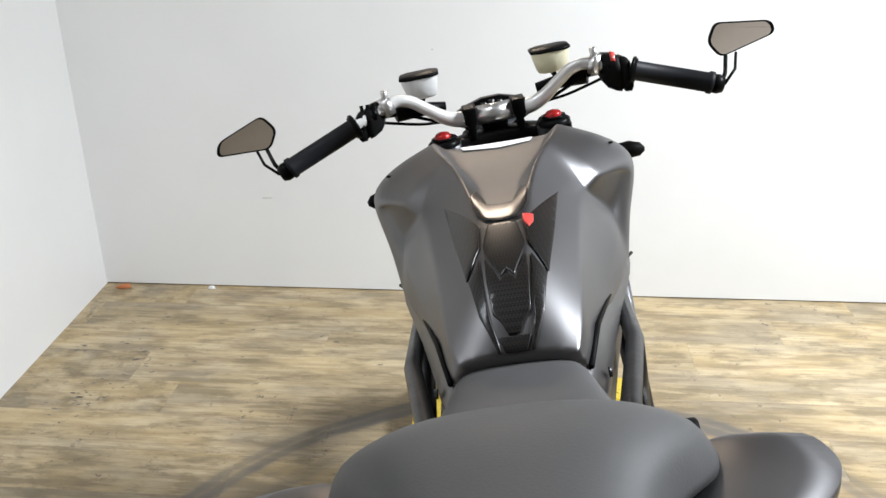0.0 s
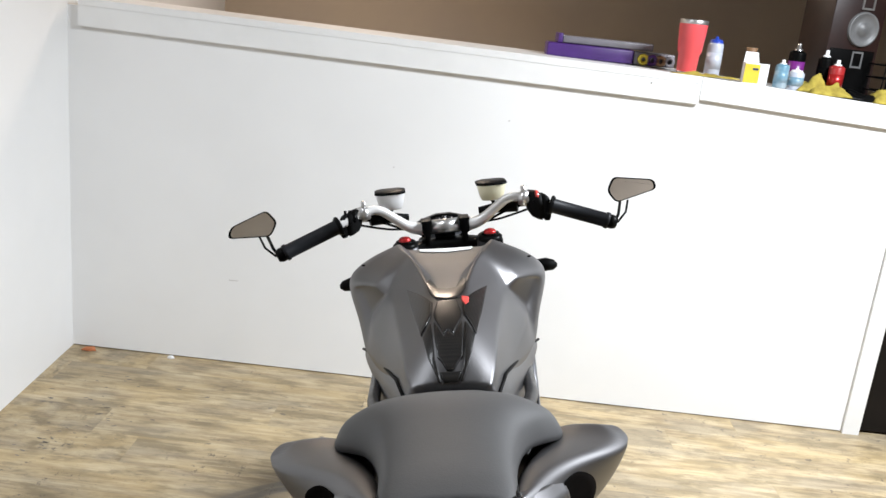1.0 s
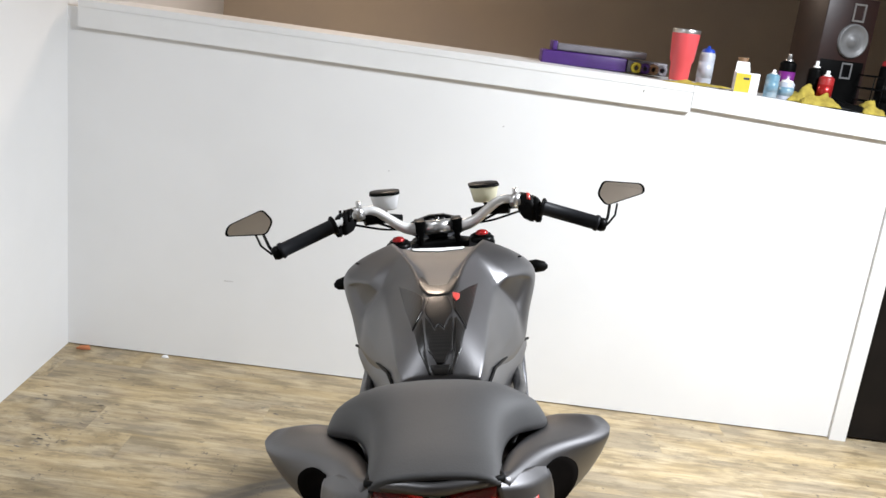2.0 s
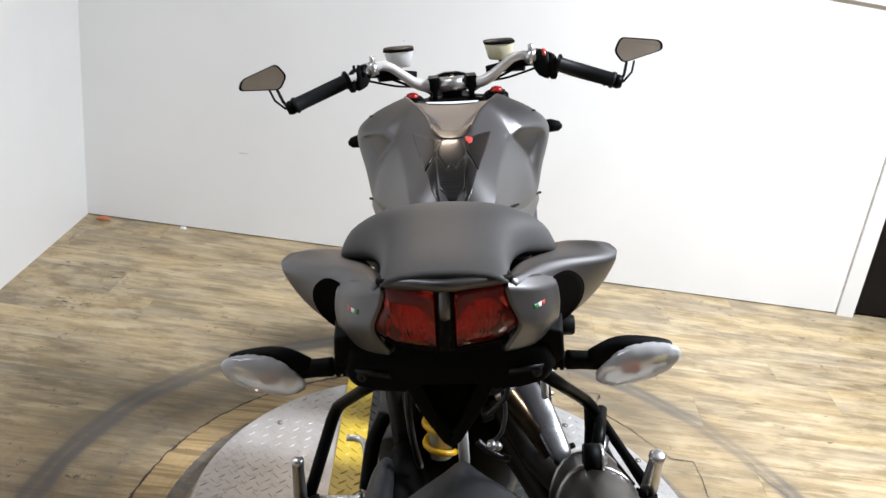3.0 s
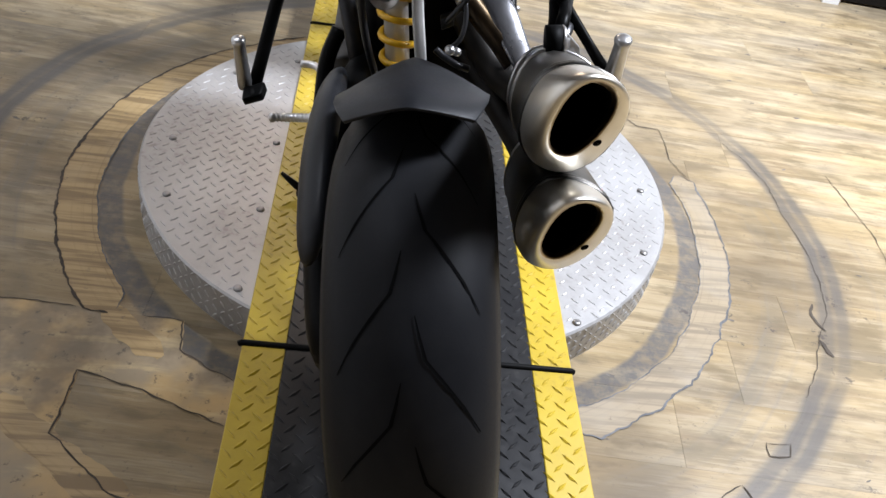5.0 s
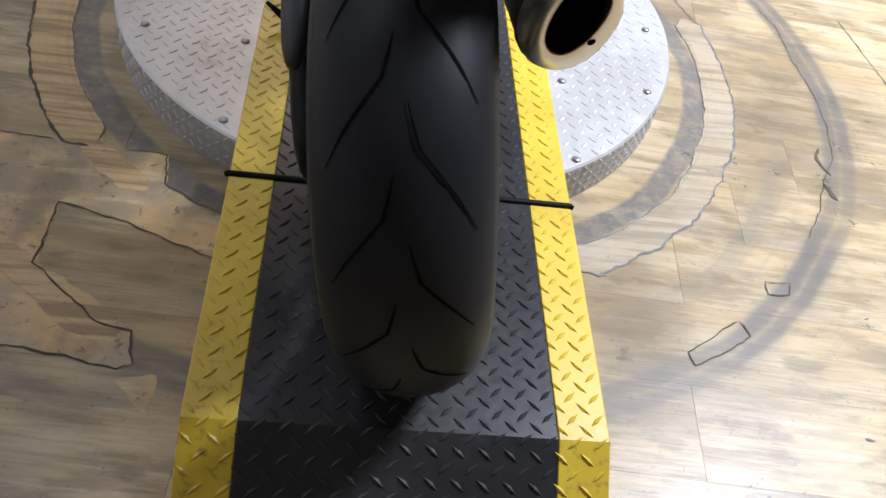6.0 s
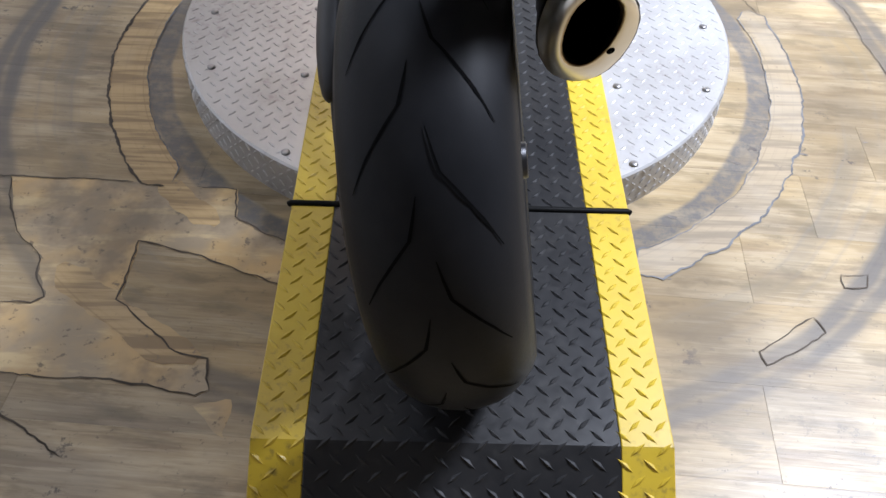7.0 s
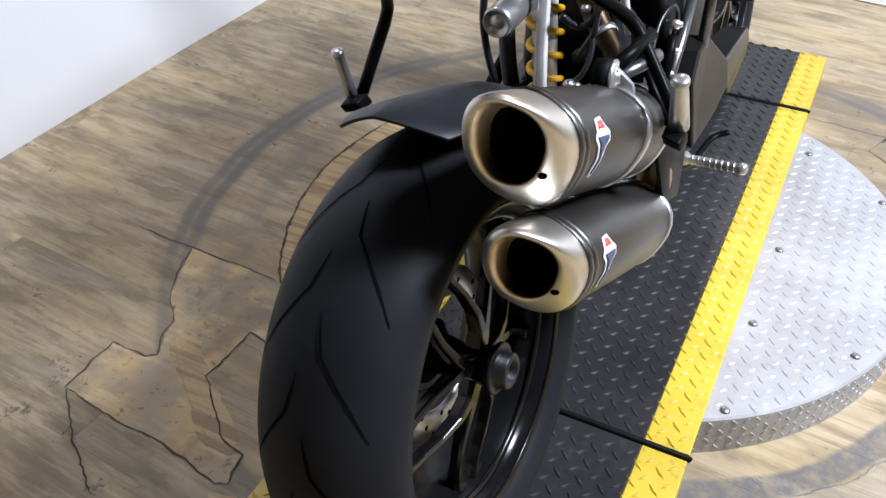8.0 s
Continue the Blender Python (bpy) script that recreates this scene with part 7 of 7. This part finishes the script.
# ---- floor damage: torn strips and cracks round the turntable ----
def crack(points, width, label="dark crack in the vinyl floor", material=None, jitter=0.0028):
    """A ragged dark line of uneven width, straight from point to point."""
    rng = random.Random(int(1000 * (points[0][0] + 7) + 77 * points[-1][1]))
    pts = []
    for (xa, ya), (xb, yb) in zip(points, points[1:]):
        n = max(2, int(math.hypot(xb - xa, yb - ya) / 0.012))
        pts += [Vector((xa + (xb - xa) * k / n, ya + (yb - ya) * k / n, 0.0018)) for k in range(n)]
    pts.append(Vector((*points[-1], 0.0018)))
    bm = bmesh.new()
    rows, drift, fat = [], 0.0, 1.0
    for i, p in enumerate(pts):
        d = (pts[min(i + 1, len(pts) - 1)] - pts[max(i - 1, 0)]).normalized()
        n = Vector((-d.y, d.x, 0))
        drift = 0.6 * drift + rng.uniform(-jitter, jitter)
        fat = min(2.6, max(0.12, 0.75 * fat + 0.25 * rng.choice((0.1, 0.5, 0.9, 1.2, 2.8))))
        w = 0.40 * width * fat * (0.3 if i in (0, len(pts) - 1) else 1)
        rows.append([bm.verts.new(p + n * (drift - w)), bm.verts.new(p + n * (drift + w))])
    for a, b in zip(rows, rows[1:]):
        bm.faces.new((a[0], a[1], b[1], b[0]))
    bmesh.ops.recalc_face_normals(bm, faces=bm.faces)
    return part("floor_crack", bm, material or M_GAP, floor, label)


def worn_band(r0, r1, a0, a1, material, z, label, seed, rag=0.004):
    """An arc of worn print round the turntable with ragged edges and pointed ends."""
    rng = random.Random(seed)
    n = int(abs(a1 - a0) * 1.2)
    inner, outer, di, do = [], [], 0.0, 0.0
    for k in range(n + 1):
        a, close = radians(a0 + (a1 - a0) * k / n), min(1.0, 0.25 + min(k, n - k) * 0.25)
        di, do = 0.85 * di + rng.uniform(-rag, rag), 0.85 * do + rng.uniform(-rag, rag)
        mid, half = (r0 + r1) / 2, (r1 - r0) / 2 * close
        for ring, r in ((inner, mid - half + di), (outer, mid + half + do)):
            ring.append((TURN_X + r * math.cos(a), TURN_Y + r * math.sin(a), z))
    bm = loft([inner, outer], caps=False, closed=False)
    for f in bm.faces:
        if f.normal.z < 0:
            f.normal_flip()
    return part("worn_band", bm, material, floor, label, smooth=False), [(p[0], p[1]) for p in inner], [(p[0], p[1]) for p in outer]


def torn_patch(points, material, z, label):
    rng = random.Random(int(1000 * (points[0][0] + 9)))
    pts = []
    for i, (x, y) in enumerate(points):
        x2, y2 = points[(i + 1) % len(points)]
        for k in range(5):
            s = k / 5
            j = 0.0 if k == 0 else rng.uniform(-0.004, 0.004)
            pts.append((x + (x2 - x) * s + j, y + (y2 - y) * s + j))
    bm = loft([[(x, y, -0.004) for x, y in pts], [(x, y, z) for x, y in pts]])
    return part("torn_piece", bm, material, floor, label, smooth=False)


def arc(r, a0, a1, n=9, wob=0.012, seed=0):
    rng = random.Random(seed)
    return [(TURN_X + (r + rng.uniform(-wob, wob)) * math.cos(radians(a0 + (a1 - a0) * k / n)), TURN_Y + (r + rng.uniform(-wob, wob)) * math.sin(radians(a0 + (a1 - a0) * k / n))) for k in range(n + 1)]


torn_patch([(-0.555, 0.805), (-0.31, 0.80), (-0.18, 0.79), (-0.10, 0.785), (-0.09, 0.71), (-0.04, 0.67), (0.02, 0.645), (0.02, 0.54), (-0.03, 0.56), (-0.15, 0.61), (-0.26, 0.64), (-0.26, 0.50), (-0.20, 0.44), (-0.14, 0.39), (-0.085, 0.375), (-0.07, 0.315), (-0.09, 0.303), (-0.17, 0.325), (-0.33, 0.335), (-0.49, 0.35), (-0.50, 0.49), (-0.41, 0.485), (-0.39, 0.50), (-0.42, 0.555), (-0.43, 0.60), (-0.495, 0.655)], M_BARE, 0.0004, "bare orange-brown backing where the vinyl is torn away")
torn_patch([(-0.09, 0.288), (-0.03, 0.30), (-0.03, 0.23)], M_BARE, 0.0003, "small pale bare spot")
band, left_in, left_out = worn_band(0.722, 0.806, 112, 220, M_TANBAND, 0.0009, "tan worn arc in the floor print", 1, 0.0016)
worn_band(0.735, 0.79, 218, 232, M_TANBAND, 0.0011, "tan worn arc over the torn backing", 2)
worn_band(0.985, 1.045, 224, 244, M_TANBAND, 0.0011, "tan worn arc over the torn backing", 5)
band, right_in, right_out = worn_band(0.722, 0.797, -65, 16, M_GREYBAND, 0.0009, "greyed worn arc in the floor print", 3, 0.0036)
crack(left_out, 0.0058, jitter=0.0012)
crack(left_in, 0.0030, material=M_EDGE, jitter=0.001)
crack(right_out, 0.0042, material=M_EDGE, jitter=0.001)
crack(right_in, 0.0026, material=M_EDGE, jitter=0.001)
for pts, w in (
    ([(-0.72, 0.81), (-0.555, 0.806), (-0.42, 0.803), (-0.31, 0.80)], 0.0026),
    ([(-0.555, 0.806), (-0.535, 0.74), (-0.495, 0.655), (-0.43, 0.60), (-0.42, 0.555), (-0.39, 0.50), (-0.41, 0.487), (-0.50, 0.49), (-0.49, 0.35)], 0.0034),
    ([(-0.49, 0.35), (-0.39, 0.27), (-0.27, 0.19)], 0.0036),
    ([(0.02, 0.54), (-0.03, 0.56), (-0.15, 0.61), (-0.26, 0.638), (-0.262, 0.50), (-0.20, 0.44), (-0.14, 0.39), (-0.085, 0.375), (-0.07, 0.315)], 0.0034),
    ([(-0.18, 0.79), (-0.10, 0.785), (-0.09, 0.71), (-0.04, 0.67), (0.02, 0.645)], 0.0030),
    ([(-0.49, 0.35), (-0.33, 0.335), (-0.17, 0.325), (-0.09, 0.305), (-0.07, 0.315)], 0.0026),
    (arc(1.015, -34, 24, 10, 0.015, 4), 0.0014),
    (arc(1.24, -12, 14, 6, 0.008, 6), 0.0022),
    ([(0.645, 2.08), (0.74, 2.07), (0.86, 2.06), (0.82, 1.97), (0.91, 1.88), (0.98, 1.78), (1.01, 1.73), (1.08, 1.73), (1.08, 1.56), (1.105, 1.49)], 0.0026),
    ([(0.845, 2.03), (0.855, 2.055)], 0.012),
    ([(0.966, 0.495), (0.85, 0.42), (0.86, 0.392), (0.985, 0.462), (0.966, 0.495)], 0.0026),
    ([(1.05, 0.60), (1.10, 0.60), (1.09, 0.57), (1.05, 0.57), (1.05, 0.60)], 0.0026),
    ([(1.30, 1.02), (1.285, 0.98), (1.30, 0.93)], 0.007),
    ([(1.275, 0.90), (1.29, 0.85)], 0.010),
):
    crack(pts, w)

# dark chips where the print has flaked off, and two scraps by the wall
def floor_chips():
    rng = random.Random(21)
    verts, faces = [], []
    for cx, cy, spread, count in ((-0.96, 2.84, 0.06, 8), (-0.92, 2.64, 0.09, 14), (-0.87, 2.56, 0.07, 12), (-0.98, 2.45, 0.08, 12), (-0.97, 2.35, 0.07, 8), (-1.16, 2.68, 0.07, 5), (-1.06, 2.26, 0.10, 8), (-0.86, 2.37, 0.05, 5), (-0.75, 2.78, 0.10, 4), (-0.5, 2.5, 0.3, 10), (0.1, 2.7, 0.5, 10), (1.3, 2.3, 0.6, 14), (1.3, 0.8, 0.4, 12), (-0.8, 1.4, 0.4, 16), (1.0, 0.2, 0.3, 8)):
        for _ in range(count):
            x, y = rng.gauss(cx, spread), rng.gauss(cy, spread * 0.6)
            if math.hypot(x - TURN_X, y - TURN_Y) < TURN_R + 0.02 or x < -1.24:
                continue
            size, turn, n = rng.uniform(0.002, 0.010), rng.uniform(-0.4, 0.4), 7
            k = len(verts)
            for i in range(n):
                a = 2 * math.pi * i / n
                r = size * rng.uniform(0.45, 1.15)
                px, py = 1.5 * r * math.cos(a), 0.5 * r * math.sin(a)
                verts.append((x + px * math.cos(turn) - py * math.sin(turn), y + px * math.sin(turn) + py * math.cos(turn), 0.0010))
            faces.append(tuple(range(k, k + n)))
    me = bpy.data.meshes.new("floor_chips")
    me.from_pydata(verts, [], faces)
    me.materials.append(M_CHIP)
    ob = new("floor_chips", me)
    ob.parent = floor
    tagged(ob, "small dark chips in the vinyl", kind="stuff")


M_CHIP = plain("flaked vinyl", (0.11, 0.095, 0.08), (0.19, 0.17, 0.15), 0.8, scale=30)
M_SCRAP = plain("orange scrap", (0.45, 0.16, 0.06), (0.38, 0.12, 0.05), 0.8)
floor_chips()
scrap = thing("leaf_scrap", pose(-1.15, 3.115, 0.0006), "small orange-brown scrap lying in the corner", "scrap")
part("body", loft([[(-0.03, -0.008, 0), (0.0, -0.016, 0), (0.034, -0.006, 0), (0.024, 0.012, 0), (-0.02, 0.014, 0)], [(-0.028, -0.007, 0.006), (0.0, -0.013, 0.014), (0.030, -0.005, 0.008), (0.020, 0.010, 0.016), (-0.018, 0.012, 0.009)]]), M_SCRAP, scrap, bevel=0.002)
scrap = thing("paper_scrap", pose(-0.80, 3.10, 0.0006), "small white scrap of paper by the wall", "scrap")
part("body", loft([[(-0.016, -0.006, 0), (0.004, -0.010, 0), (0.018, -0.002, 0), (0.008, 0.010, 0), (-0.012, 0.008, 0)], [(-0.013, -0.005, 0.008), (0.004, -0.008, 0.014), (0.015, -0.002, 0.006), (0.006, 0.008, 0.012), (-0.010, 0.006, 0.010)]]), M_WHITE, scrap, bevel=0.002)

# ---- floor planks, parallel to the back wall ----
PLANK_L, PLANK_W = 1.22, 0.178
plank_mesh = None
rng = random.Random(5)
rot = math.atan2(ALONG.y, ALONG.x)
for row in range(-38, 2):
    d = 0.02 - (-row) * PLANK_W if row < 0 else 0.02 + row * PLANK_W
    shift = rng.uniform(0, PLANK_L)
    for col in range(-1, 6):
        s = col * PLANK_L - shift
        lo, hi = max(s, -0.12), min(s + PLANK_L, 5.75)
        if hi - lo < 0.05:
            continue
        c = BACK_A + ALONG * ((lo + hi) / 2) + AWAY * (d - PLANK_W / 2)
        if c.y < -2.95 or c.x > 4.36 or c.y > 3.3:
            continue
        if plank_mesh is None:
            bm = loft([[(x, y, -0.0046) for x, y in ((-0.5, -0.5), (0.5, -0.5), (0.5, 0.5), (-0.5, 0.5))], [(x, y, -0.0006) for x, y in ((-0.5, -0.5), (0.5, -0.5), (0.5, 0.5), (-0.5, 0.5))], [(0.9996 * x, 0.9988 * y, 0.0) for x, y in ((-0.5, -0.5), (0.5, -0.5), (0.5, 0.5), (-0.5, 0.5))]])
            for v in bm.verts:
                v.co.x *= PLANK_L - 0.0002
                v.co.y *= PLANK_W - 0.00015
            plank = part("plank", bm, M_PLANK, floor, smooth=False)
            plank_mesh = plank.data
        else:
            plank = new("plank", plank_mesh)
            plank.parent = floor
        plank.matrix_world = Matrix.Translation((c.x, c.y, 0)) @ Matrix.Rotation(rot, 4, "Z") @ Matrix.Diagonal(((hi - lo) / PLANK_L, 1, 1, 1))
